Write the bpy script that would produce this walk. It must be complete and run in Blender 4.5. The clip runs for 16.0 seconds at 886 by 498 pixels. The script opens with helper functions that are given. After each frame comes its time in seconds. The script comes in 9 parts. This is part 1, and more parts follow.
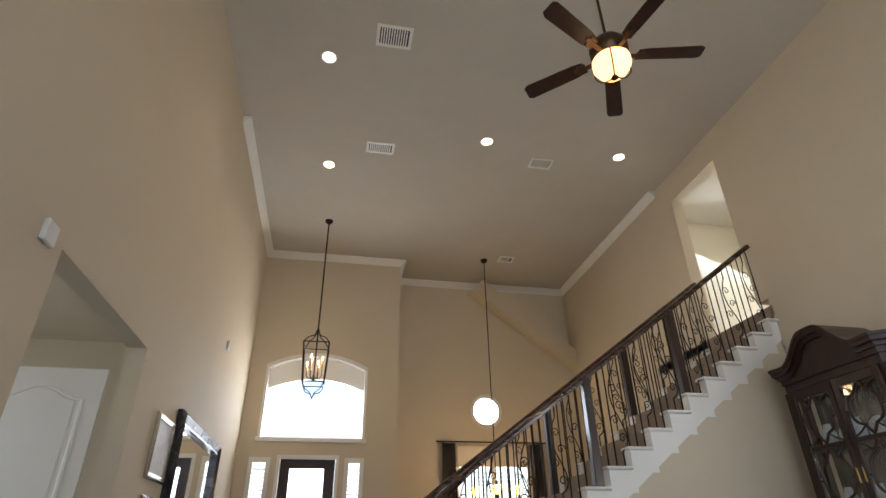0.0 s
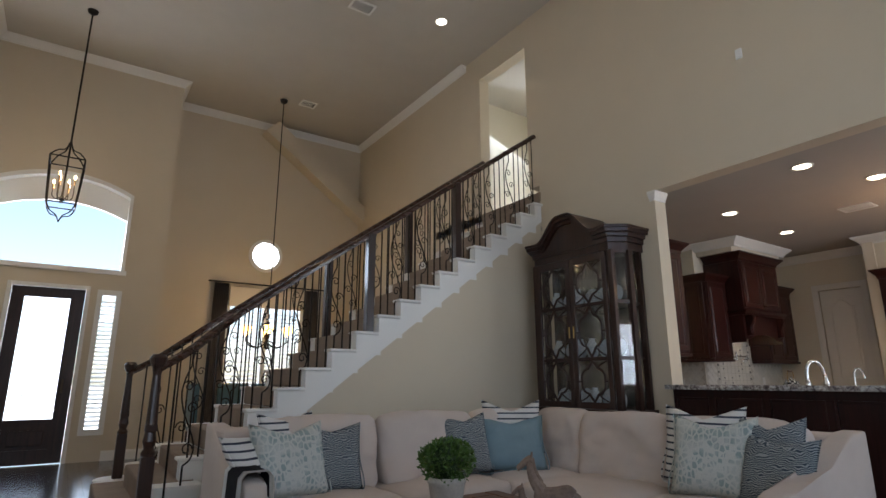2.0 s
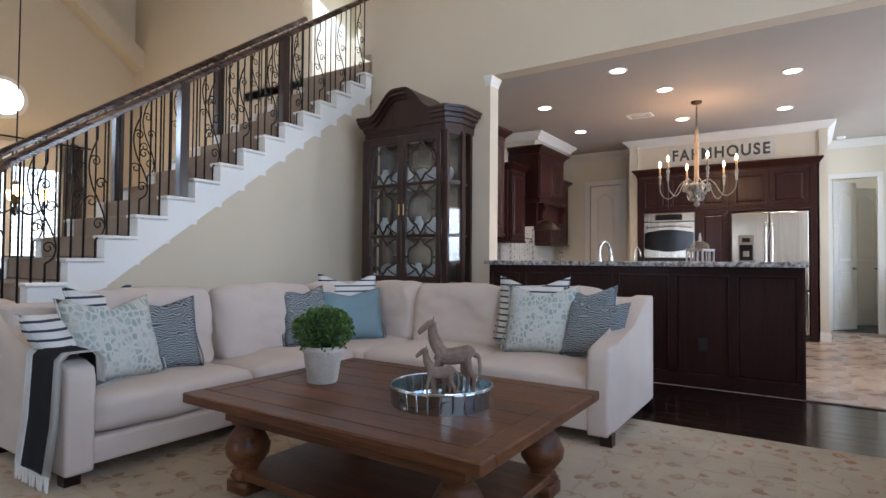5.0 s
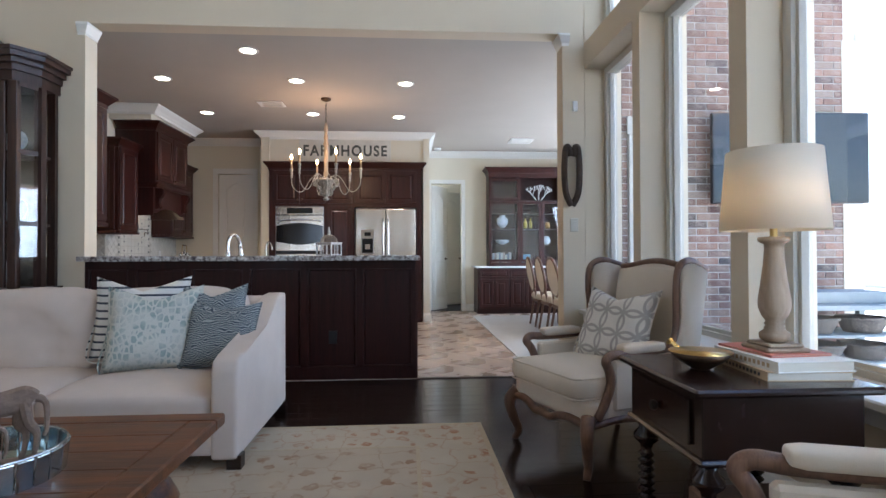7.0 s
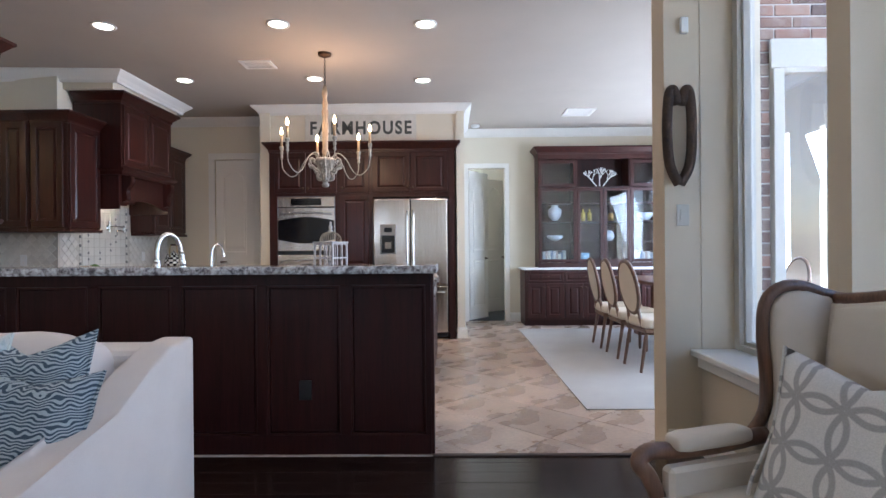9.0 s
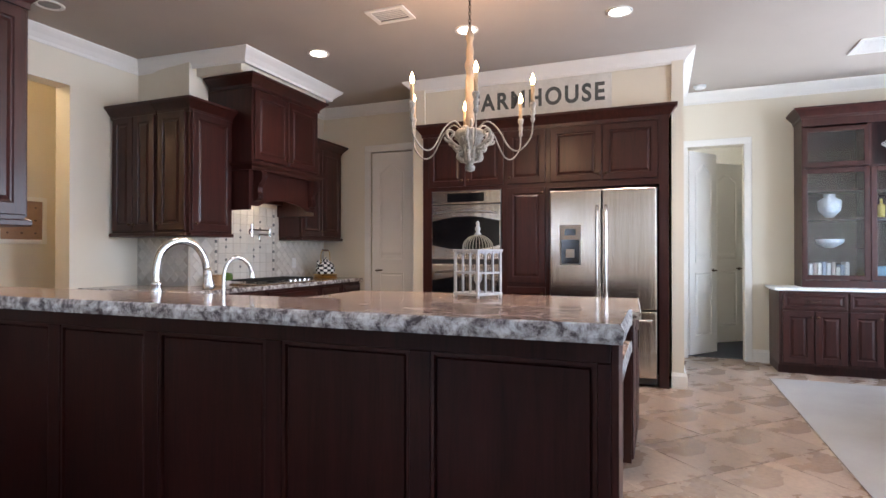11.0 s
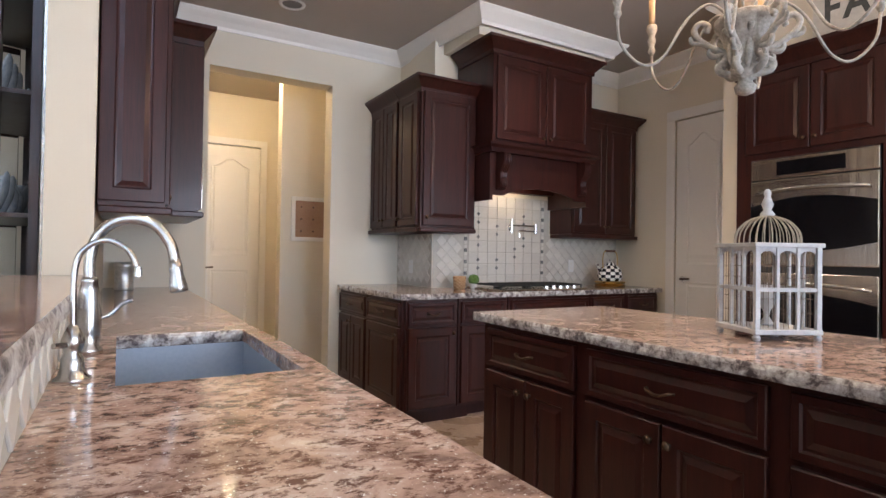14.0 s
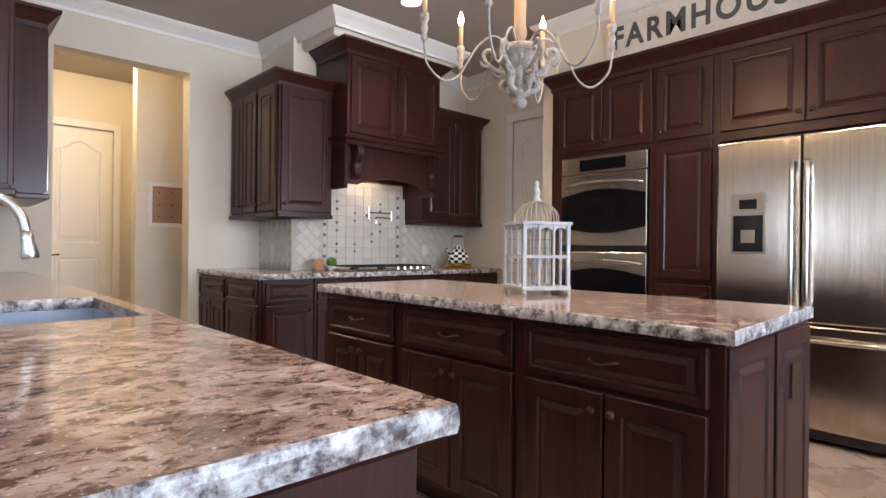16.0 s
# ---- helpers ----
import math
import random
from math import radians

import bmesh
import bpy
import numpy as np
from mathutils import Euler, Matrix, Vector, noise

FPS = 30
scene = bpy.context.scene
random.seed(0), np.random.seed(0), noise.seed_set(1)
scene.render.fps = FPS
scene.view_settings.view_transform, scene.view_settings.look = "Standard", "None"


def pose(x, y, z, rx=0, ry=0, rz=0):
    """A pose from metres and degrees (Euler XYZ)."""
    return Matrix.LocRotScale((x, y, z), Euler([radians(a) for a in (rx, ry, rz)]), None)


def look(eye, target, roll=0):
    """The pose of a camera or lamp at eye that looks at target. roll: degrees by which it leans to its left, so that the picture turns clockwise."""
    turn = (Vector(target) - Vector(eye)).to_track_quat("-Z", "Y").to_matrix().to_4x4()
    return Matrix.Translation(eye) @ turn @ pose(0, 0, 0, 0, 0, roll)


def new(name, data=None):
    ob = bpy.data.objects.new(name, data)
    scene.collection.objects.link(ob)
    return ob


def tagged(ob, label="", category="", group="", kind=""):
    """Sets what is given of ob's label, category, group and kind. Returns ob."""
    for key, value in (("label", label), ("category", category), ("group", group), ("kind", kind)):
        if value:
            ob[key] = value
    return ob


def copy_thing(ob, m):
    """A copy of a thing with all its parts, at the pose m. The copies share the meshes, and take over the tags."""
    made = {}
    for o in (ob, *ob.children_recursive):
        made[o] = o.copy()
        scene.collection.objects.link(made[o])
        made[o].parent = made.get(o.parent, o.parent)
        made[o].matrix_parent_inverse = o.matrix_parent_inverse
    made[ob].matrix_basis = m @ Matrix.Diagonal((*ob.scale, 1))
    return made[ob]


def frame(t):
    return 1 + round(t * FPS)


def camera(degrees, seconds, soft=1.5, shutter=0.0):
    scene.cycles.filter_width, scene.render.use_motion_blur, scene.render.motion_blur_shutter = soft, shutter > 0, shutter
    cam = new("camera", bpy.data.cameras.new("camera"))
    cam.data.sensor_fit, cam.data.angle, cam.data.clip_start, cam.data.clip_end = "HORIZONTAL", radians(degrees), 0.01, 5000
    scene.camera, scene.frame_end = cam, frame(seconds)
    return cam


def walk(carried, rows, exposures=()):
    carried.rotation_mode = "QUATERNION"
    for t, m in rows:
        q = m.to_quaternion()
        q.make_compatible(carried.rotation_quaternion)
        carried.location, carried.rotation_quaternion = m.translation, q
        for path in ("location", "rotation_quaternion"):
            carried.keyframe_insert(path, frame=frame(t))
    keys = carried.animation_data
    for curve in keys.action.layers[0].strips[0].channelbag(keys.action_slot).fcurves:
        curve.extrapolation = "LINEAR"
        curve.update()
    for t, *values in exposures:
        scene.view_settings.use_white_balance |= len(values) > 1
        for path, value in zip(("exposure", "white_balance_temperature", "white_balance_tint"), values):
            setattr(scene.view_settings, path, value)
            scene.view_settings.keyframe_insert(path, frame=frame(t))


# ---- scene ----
cam = camera(77.8, 16.0)
PATH = [
    (0, (0.177, -0.031, 1.106), (0.522, 1.689, 2.067), -0.9),
    (0.5, (0.222, -0.038, 1.118), (0.807, 1.666, 1.986), -0.5),
    (1, (0.126, -0.006, 1.14), (0.937, 1.661, 1.89), -0.2),
    (1.5, (0.118, 0.007, 1.102), (1.096, 1.64, 1.714), -0.2),
    (2, (0.144, 0.051, 1.112), (1.233, 1.662, 1.579), -0.1),
    (2.5, (0.098, 0.131, 1.079), (1.335, 1.67, 1.394), -0.2),
    (3, (-0.048, 0.247, 1.067), (1.295, 1.718, 1.251), -0.1),
    (3.2, (-0.008, 0.27, 1.045), (1.352, 1.73, 1.191), -0.3),
    (5.3, (-0.106, 0.602, 1.051), (1.678, 1.506, 1.069), 0.7),
    (5.5, (-0.106, 0.625, 1.095), (1.758, 1.35, 1.106), 0.5),
    (6, (-0.148, 0.67, 1.078), (1.84, 0.889, 1.1), 0.1),
    (6.5, (-0.07, 0.69, 1.072), (1.93, 0.674, 1.097), -0.2),
    (7, (0.228, 0.642, 1.075), (2.224, 0.507, 1.097), -0.2),
    (7.5, (0.616, 0.597, 1.105), (2.609, 0.431, 1.115), -0.4),
    (8, (1.054, 0.568, 1.135), (3.047, 0.404, 1.143), -0.3),
    (8.5, (1.518, 0.458, 1.148), (3.516, 0.375, 1.156), -0.3),
    (8.7, (1.693, 0.443, 1.152), (3.692, 0.406, 1.157), -0.4),
    (10.8, (3.499, 0.458, 1.23), (5.399, 1.084, 1.235), 0.0),
    (11, (3.717, 0.451, 1.219), (5.576, 1.189, 1.232), 0.0),
    (11.5, (4.096, 0.487, 1.223), (5.861, 1.427, 1.235), 0.2),
    (12, (4.482, 0.461, 1.23), (6.088, 1.652, 1.244), 0.3),
    (12.5, (4.788, 0.508, 1.221), (6.199, 1.926, 1.239), 0.4),
    (13, (5.029, 0.555, 1.209), (6.257, 2.133, 1.229), 0.6),
    (13.5, (5.211, 0.556, 1.195), (6.287, 2.241, 1.216), 0.7),
    (14, (5.317, 0.519, 1.181), (6.333, 2.242, 1.204), 0.9),
    (14.5, (5.364, 0.469, 1.17), (6.378, 2.192, 1.195), 1.0),
    (15, (5.35, 0.373, 1.15), (6.434, 2.054, 1.182), 1.0),
    (15.5, (5.27, 0.222, 1.134), (6.492, 1.805, 1.156), 0.9),
    (16, (5.235, 0.027, 1.115), (6.596, 1.493, 1.113), 0.6),
]
EXPOSURES = [(0.0, 1.55, 6850, 12), (1.5, 1.15, 6550, 12), (3.0, 1.6, 6000, 13), (5.5, 2.2, 5850, 13), (6.5, 2.25, 5750, 12), (7.2, 2.0, 5650, 10), (8.0, 1.97, 5550, 10), (8.5, 2.08, 5500, 11), (11.0, 2.4, 5950, 16), (12.5, 2.55, 6150, 15), (14.0, 2.3, 6050, 15), (16.0, 2.5, 5950, 14)]
walk(cam, [(t, look(eye, target, roll)) for t, eye, target, roll in PATH], EXPOSURES)

# ---- world, sun, lamps ----
SUN_ELEV, SUN_ROT = radians(59), radians(96)
world = bpy.data.worlds.new("world")
world.use_nodes = True
wn = world.node_tree
sky = wn.nodes.new("ShaderNodeTexSky")
sky.sky_type, sky.sun_disc = "NISHITA", False
sky.sun_elevation, sky.sun_rotation = SUN_ELEV, SUN_ROT
wn.nodes["Background"].inputs[1].default_value = 0.15
wn.links.new(sky.outputs[0], wn.nodes["Background"].inputs[0])
scene.world = world
sun = new("sun", bpy.data.lights.new("sun", "SUN"))
sun.data.energy, sun.data.angle, sun.data.color = 5.0, radians(0.5), (1, 0.96, 0.9)
sun.matrix_world = look((60, -6, 100), (0, 0, 0))
EXPOSURE = 1.7
scene.view_settings.exposure = EXPOSURE


def area_lamp(name, eye, target, w, h, power, color=(0.74, 0.86, 1.0)):
    """An area lamp that stands in for daylight from outside."""
    ob = new(name, bpy.data.lights.new(name, "AREA"))
    ob.data.shape, ob.data.size, ob.data.size_y = "RECTANGLE", w, h
    ob.data.energy, ob.data.color = power, color
    ob.matrix_world = look(eye, target)
    return ob


def bulb(name, at, power, radius=0.04, color=(1.0, 0.72, 0.42)):
    ob = new(name, bpy.data.lights.new(name, "POINT"))
    ob.data.energy, ob.data.shadow_soft_size, ob.data.color = power, radius, color
    ob.location = at
    return ob


# unseen lamp west of the glazed windows, added to stand in for their daylight
area_lamp("window_daylight", (-0.1, -1.2, 1.7), (2.4, 2.2, 0.9), 2.2, 2.0, 22, (0.70, 0.84, 1.0))
# added fill lamp that brightens the study; its walls have no window
area_lamp("study_fill", (-4.4, 3.7, 1.6), (0, 3.7, 1.4), 1.6, 1.6, 14)
area_lamp("transom_daylight", (2.9, -1.22, 4.0), (2.9, 4, 2.2), 4.4, 1.7, 16)
area_lamp("entry_daylight", (-0.145, 10.1, 3.35), (-0.145, 5, 3.0), 2.2, 1.8, 40)
area_lamp("entry_door_daylight", (-0.18, 10.1, 1.3), (-0.18, 5, 1.2), 2.2, 2.5, 22)
area_lamp("dining_daylight", (3.2, 10.9, 1.7), (3.2, 6, 1.5), 1.8, 2.0, 12)
area_lamp("breakfast_daylight", (6.85, -3.5, 1.5), (6.85, 0, 0.3), 1.6, 1.7, 28)
area_lamp("breakfast_door_daylight", (9.25, -3.55, 1.4), (9.0, 0, 0.3), 2.0, 2.1, 30)
# added fill lamp out of sight at the landing's ceiling corner
area_lamp("landing_fill", (6.6, 7.2, 5.6), (6.0, 5.6, 4.0), 1.0, 1.0, 14)
CANS_K = [(6.49, 3.33), (5.60, 2.15), (6.50, 1.87), (6.54, 0.64), (7.97, 1.93), (8.07, 0.74), (7.97, 3.37)]
CANS_G = [(4.05, 5.86), (-0.18, 6.77), (2.02, 5.85), (-0.20, 4.70)]
for i, (x, y) in enumerate(CANS_K + CANS_G):
    ob = new("downlight_lamp", bpy.data.lights.new("downlight_lamp", "SPOT"))
    ob.data.energy, ob.data.spot_size, ob.data.spot_blend, ob.data.shadow_soft_size = (9.5 if i < 7 else 8), radians(115), 0.8, 0.06
    ob.data.color = (1, 0.80, 0.56)
    ob.location = (x, y, (3.05 if i < 7 else 6.2) - 0.03)
bulb("fan_lamp", (2.13, 2.77, 4.38), 6, 0.1)
bulb("chandelier_lamp", (7.2, 1.64, 2.42), 5, 0.2, (1.0, 0.6, 0.32))
bulb("lantern_lamp", (-0.16, 8.4, 3.55), 4, 0.08)
bulb("dining_lamp", (2.9, 9.4, 2.15), 7, 0.15)
bulb("table_lamp_bulb", (2.02, -0.61, 1.24), 1.0, 0.04)
bulb("range_hood_lamp", (8.3, 4.28, 1.72), 0.45, 0.05)
bulb("hall_lamp", (6.25, 6.0, 2.98), 8, 0.06, (1.0, 0.74, 0.42))
# added cool fill without a fixture, for window daylight on the pantry doors
bulb("pantry_fill", (12.3, 0.5, 2.7), 4, 0.1, (0.8, 0.9, 1.0))

# ---- materials ----
def nodes_of(name):
    m = bpy.data.materials.new(name)
    m.use_nodes = True
    return m, m.node_tree, m.node_tree.nodes["Principled BSDF"]


def ramp(nt, fac, stops):
    r = nt.nodes.new("ShaderNodeValToRGB")
    while len(r.color_ramp.elements) < len(stops):
        r.color_ramp.elements.new(0.5)
    for e, (p, c) in zip(r.color_ramp.elements, stops):
        e.position, e.color = p, (*c, 1)
    nt.links.new(fac, r.inputs[0])
    return r.outputs[0]


def coords(nt, scale=(1, 1, 1), rot=(0, 0, 0), kind="Object"):
    c, mp = nt.nodes.new("ShaderNodeTexCoord"), nt.nodes.new("ShaderNodeMapping")
    mp.inputs["Scale"].default_value, mp.inputs["Rotation"].default_value = scale, rot
    nt.links.new(c.outputs[kind], mp.inputs[0])
    return mp.outputs[0]


def noise_tex(nt, vec, scale, detail=4, rough=0.55, warp=0.0):
    n = nt.nodes.new("ShaderNodeTexNoise")
    n.inputs["Scale"].default_value, n.inputs["Detail"].default_value = scale, detail
    n.inputs["Roughness"].default_value, n.inputs["Distortion"].default_value = rough, warp
    nt.links.new(vec, n.inputs["Vector"])
    return n.outputs["Fac"]


def bump(nt, bsdf, height, strength=0.2, dist=0.01):
    b = nt.nodes.new("ShaderNodeBump")
    b.inputs["Strength"].default_value, b.inputs["Distance"].default_value = strength, dist
    nt.links.new(height, b.inputs["Height"])
    nt.links.new(b.outputs[0], bsdf.inputs["Normal"])


def blend(nt, fac, a, b, mode="MIX"):
    m = nt.nodes.new("ShaderNodeMix")
    m.data_type, m.blend_type = "RGBA", mode
    for sock, v in ((m.inputs[0], fac), (m.inputs[6], a), (m.inputs[7], b)):
        if isinstance(v, (int, float)):
            sock.default_value = v
        elif isinstance(v, tuple):
            sock.default_value = (*v, 1)
        else:
            nt.links.new(v, sock)
    return m.outputs[2]


def mottled(name, a, b, scale=3.0, fine=60.0, rough=0.6, metal=0.0, bump_by=0.15, stretch=(1, 1, 1), vary=0.0, coat=0.0, spec=0.5, rough_vary=0.1):
    """Two tones in large patches and fine grain, with a little relief."""
    m, nt, p = nodes_of(name)
    v = coords(nt, stretch)
    big, small = noise_tex(nt, v, scale), noise_tex(nt, v, fine, 3)
    mixf = blend(nt, 0.4, big, small)
    col = ramp(nt, mixf, [(0.3, a), (0.7, b)])
    if vary:
        info = nt.nodes.new("ShaderNodeObjectInfo")
        dark = ramp(nt, info.outputs["Random"], [(0.0, (1 - vary,) * 3), (1.0, (1.0, 1.0, 1.0))])
        col = blend(nt, 1.0, col, dark, "MULTIPLY")
    nt.links.new(col, p.inputs["Base Color"])
    mr = nt.nodes.new("ShaderNodeMapRange")
    mr.inputs[3].default_value, mr.inputs[4].default_value = max(0.02, rough - rough_vary), rough + rough_vary
    nt.links.new(big, mr.inputs[0])
    nt.links.new(mr.outputs[0], p.inputs["Roughness"])
    p.inputs["Metallic"].default_value = metal
    p.inputs["Coat Weight"].default_value = coat
    p.inputs["Coat Roughness"].default_value = 0.15
    p.inputs["Specular IOR Level"].default_value = spec
    if bump_by:
        bump(nt, p, small, bump_by, 0.004)
    return m


def wood(name, dark, light, scale=1.0, rough=0.35, coat=0.0, axis="z", vary=0.0, spec=0.5, bump_by=0.15):
    m, nt, p = nodes_of(name)
    s = {"x": (0.6, 9, 9), "y": (9, 0.6, 9), "z": (9, 9, 0.6)}[axis]
    v = coords(nt, tuple(q * scale for q in s))
    g = noise_tex(nt, v, 2.2, 8, 0.62, 0.6)
    f = noise_tex(nt, v, 14, 3)
    fac = blend(nt, 0.35, g, f)
    if vary:
        info = nt.nodes.new("ShaderNodeObjectInfo")
        col = ramp(nt, fac, [(0.32, dark), (0.68, light)])
        k = ramp(nt, info.outputs["Random"], [(0.0, (1 - vary,) * 3), (1.0, (1 + vary * 0.3,) * 3)])
        col = blend(nt, 1.0, col, k, "MULTIPLY")
    else:
        col = ramp(nt, fac, [(0.32, dark), (0.68, light)])
    nt.links.new(col, p.inputs["Base Color"])
    mr = nt.nodes.new("ShaderNodeMapRange")
    mr.inputs[3].default_value, mr.inputs[4].default_value = rough - 0.08, rough + 0.12
    nt.links.new(g, mr.inputs[0])
    nt.links.new(mr.outputs[0], p.inputs["Roughness"])
    p.inputs["Coat Weight"].default_value, p.inputs["Coat Roughness"].default_value = coat, 0.12
    p.inputs["Specular IOR Level"].default_value = spec
    bump(nt, p, fac, bump_by, 0.003)
    return m


def glass(name, tint=(1, 1, 1), rough=0.0):
    m, nt, p = nodes_of(name)
    p.inputs["Base Color"].default_value = (*tint, 1)
    p.inputs["Transmission Weight"].default_value, p.inputs["Roughness"].default_value, p.inputs["IOR"].default_value = 1, rough, 1.45
    return m


def glow(name, color, strength):
    m, nt, p = nodes_of(name)
    p.inputs["Emission Color"].default_value, p.inputs["Emission Strength"].default_value = (*color, 1), strength
    p.inputs["Base Color"].default_value = (*color, 1)
    return m


def granite_mat():
    m, nt, p = nodes_of("granite")
    v = coords(nt, (1, 1, 1), (0, 0, 0.5))
    base = noise_tex(nt, v, 9, 6, 0.65, 0.8)
    blot = noise_tex(nt, coords(nt, (30, 44, 40), (0, 0, 0.7)), 1.0, 5, 0.75, 0.3)
    speck = noise_tex(nt, v, 120, 3, 0.7)
    col = ramp(nt, base, [(0.32, (0.20, 0.135, 0.11)), (0.5, (0.42, 0.30, 0.25)), (0.7, (0.62, 0.53, 0.47))])
    dark = ramp(nt, blot, [(0.49, (0, 0, 0)), (0.59, (0.95, 0.95, 0.95))])
    col = blend(nt, dark, col, (0.11, 0.056, 0.040))
    pale = ramp(nt, speck, [(0.62, (0, 0, 0)), (0.7, (1, 1, 1))])
    col = blend(nt, pale, col, (0.75, 0.72, 0.68))
    nt.links.new(col, p.inputs["Base Color"])
    p.inputs["Roughness"].default_value = 0.11
    p.inputs["Specular IOR Level"].default_value = 0.42
    bump(nt, p, blot, 0.02, 0.001)
    return m


def granite_edge_mat():
    m, nt, p = nodes_of("granite_edge")
    v = coords(nt)
    blot = noise_tex(nt, v, 26, 6, 0.72, 0.25)
    col = ramp(nt, blot, [(0.40, (0.06, 0.045, 0.045)), (0.50, (0.34, 0.31, 0.29)), (0.62, (0.62, 0.62, 0.60))])
    nt.links.new(col, p.inputs["Base Color"])
    p.inputs["Roughness"].default_value = 0.3
    bump(nt, p, blot, 0.4, 0.006)
    return m


M_WALL = mottled("wall_paint", (0.60, 0.515, 0.385), (0.64, 0.55, 0.415), 1.5, 220, 0.75, bump_by=0.12, spec=0.25)
M_WALLK = mottled("kitchen_paint", (0.70, 0.64, 0.515), (0.74, 0.68, 0.555), 1.5, 220, 0.7, bump_by=0.1, spec=0.25)
# base colour tuned well below the wall paint so that the ceiling renders dimmer
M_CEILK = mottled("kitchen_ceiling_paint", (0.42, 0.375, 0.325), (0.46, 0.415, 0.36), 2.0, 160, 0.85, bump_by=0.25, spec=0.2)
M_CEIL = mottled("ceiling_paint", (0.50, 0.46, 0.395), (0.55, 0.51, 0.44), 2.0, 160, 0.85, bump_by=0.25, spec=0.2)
M_TRIM = mottled("white_trim", (0.76, 0.74, 0.69), (0.8, 0.78, 0.73), 2.0, 80, 0.4, bump_by=0.03)
M_SHUT = mottled("shutter_white", (0.74, 0.74, 0.72), (0.8, 0.8, 0.78), 2.0, 80, 0.4, bump_by=0.02)
M_CHERRY = wood("cherry_wood", (0.013, 0.0034, 0.0028), (0.054, 0.0125, 0.0088), 1.2, 0.33, 0.08, spec=0.32)
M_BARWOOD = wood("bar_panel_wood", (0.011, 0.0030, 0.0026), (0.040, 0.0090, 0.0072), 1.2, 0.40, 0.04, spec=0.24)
M_DARK = wood("dark_wood", (0.012, 0.005, 0.0035), (0.050, 0.020, 0.013), 1.0, 0.36, 0.12, spec=0.35)
M_RAIL = wood("rail_wood", (0.02, 0.008, 0.005), (0.07, 0.028, 0.018), 1.0, 0.25, 0.4, axis="x")
M_NEWEL = wood("newel_wood", (0.016, 0.006, 0.004), (0.045, 0.018, 0.012), 0.8, 0.28, 0.25)
M_BLACKWOOD = wood("end_table_wood", (0.007, 0.0032, 0.0026), (0.026, 0.010, 0.0065), 1.0, 0.22, 0.2, axis="x", spec=0.45)
M_TABLE = wood("reclaimed_wood", (0.022, 0.0075, 0.003), (0.19, 0.070, 0.026), 0.8, 0.40, 0.0, axis="y", bump_by=0.6, spec=0.35)
M_TABLEG = wood("weathered_grey_wood", (0.05, 0.04, 0.03), (0.2, 0.16, 0.12), 0.9, 0.55, axis="z", bump_by=0.5)
M_FRUIT = wood("fruitwood", (0.06, 0.028, 0.016), (0.19, 0.10, 0.06), 1.2, 0.4, 0.1)
M_FLOORD = wood("dark_floor", (0.006, 0.003, 0.002), (0.028, 0.012, 0.008), 1.0, 0.2, 0.3, axis="y", vary=0.4)
M_IRON = mottled("iron", (0.012, 0.010, 0.009), (0.03, 0.024, 0.02), 8, 90, 0.45, 0.7)
M_BRONZE = mottled("bronze", (0.05, 0.03, 0.018), (0.12, 0.075, 0.045), 8, 90, 0.4, 0.8)
M_GOLD = mottled("brass", (0.45, 0.3, 0.1), (0.65, 0.45, 0.18), 6, 60, 0.3, 1.0)
M_CHROME = mottled("brushed_nickel", (0.52, 0.5, 0.47), (0.64, 0.62, 0.59), 4, 90, 0.24, 1.0, bump_by=0.02)
def brushed(name, a, b, rough=0.19):
    """Brushed sheet metal: fine vertical grain, slow waves that break up what it mirrors."""
    m, nt, p = nodes_of(name)
    grain = noise_tex(nt, coords(nt, (260, 260, 1.2)), 1.0, 4, 0.6)
    wave = noise_tex(nt, coords(nt, (7, 7, 0.25)), 1.0, 2, 0.5)
    nt.links.new(ramp(nt, grain, [(0.3, a), (0.7, b)]), p.inputs["Base Color"])
    p.inputs["Metallic"].default_value, p.inputs["Roughness"].default_value = 1.0, rough
    p.inputs["Anisotropic"].default_value = 0.7
    bump(nt, p, blend(nt, 0.95, grain, wave), 0.3, 0.02)
    return m


M_STEEL = brushed("stainless", (0.50, 0.435, 0.36), (0.72, 0.64, 0.55))
M_SINK = mottled("sink_steel", (0.30, 0.36, 0.44), (0.38, 0.44, 0.52), 3, 90, 0.42, 0.35, bump_by=0.03)
M_BLACKG = mottled("black_glass", (0.004, 0.004, 0.005), (0.008, 0.008, 0.01), 2, 30, 0.08, bump_by=0)
M_BLACK = mottled("black_enamel", (0.008, 0.008, 0.008), (0.02, 0.02, 0.02), 6, 60, 0.35)
M_GRANITE, M_GRANEDGE = granite_mat(), granite_edge_mat()
M_SOFA = mottled("cream_linen", (0.53, 0.445, 0.385), (0.62, 0.53, 0.46), 4, 420, 0.9, bump_by=0.35, spec=0.15)
M_LINEN = mottled("beige_linen", (0.58, 0.505, 0.41), (0.66, 0.585, 0.485), 4, 420, 0.9, bump_by=0.35, spec=0.15)
M_CARPET = mottled("stair_carpet", (0.26, 0.2, 0.155), (0.34, 0.27, 0.21), 6, 300, 0.95, bump_by=0.7, spec=0.1)
M_GLASS = glass("clear_glass")
M_PANE = glass("window_glass")
M_CAGE = mottled("worn_white_paint", (0.30, 0.30, 0.305), (0.50, 0.50, 0.49), 14, 90, 0.6)
M_WHITE = mottled("white_paint", (0.72, 0.72, 0.7), (0.82, 0.82, 0.8), 10, 90, 0.45)
M_CHALK = mottled("chalky_grey_paint", (0.15, 0.135, 0.115), (0.44, 0.42, 0.38), 26, 110, 0.8, bump_by=0.5)
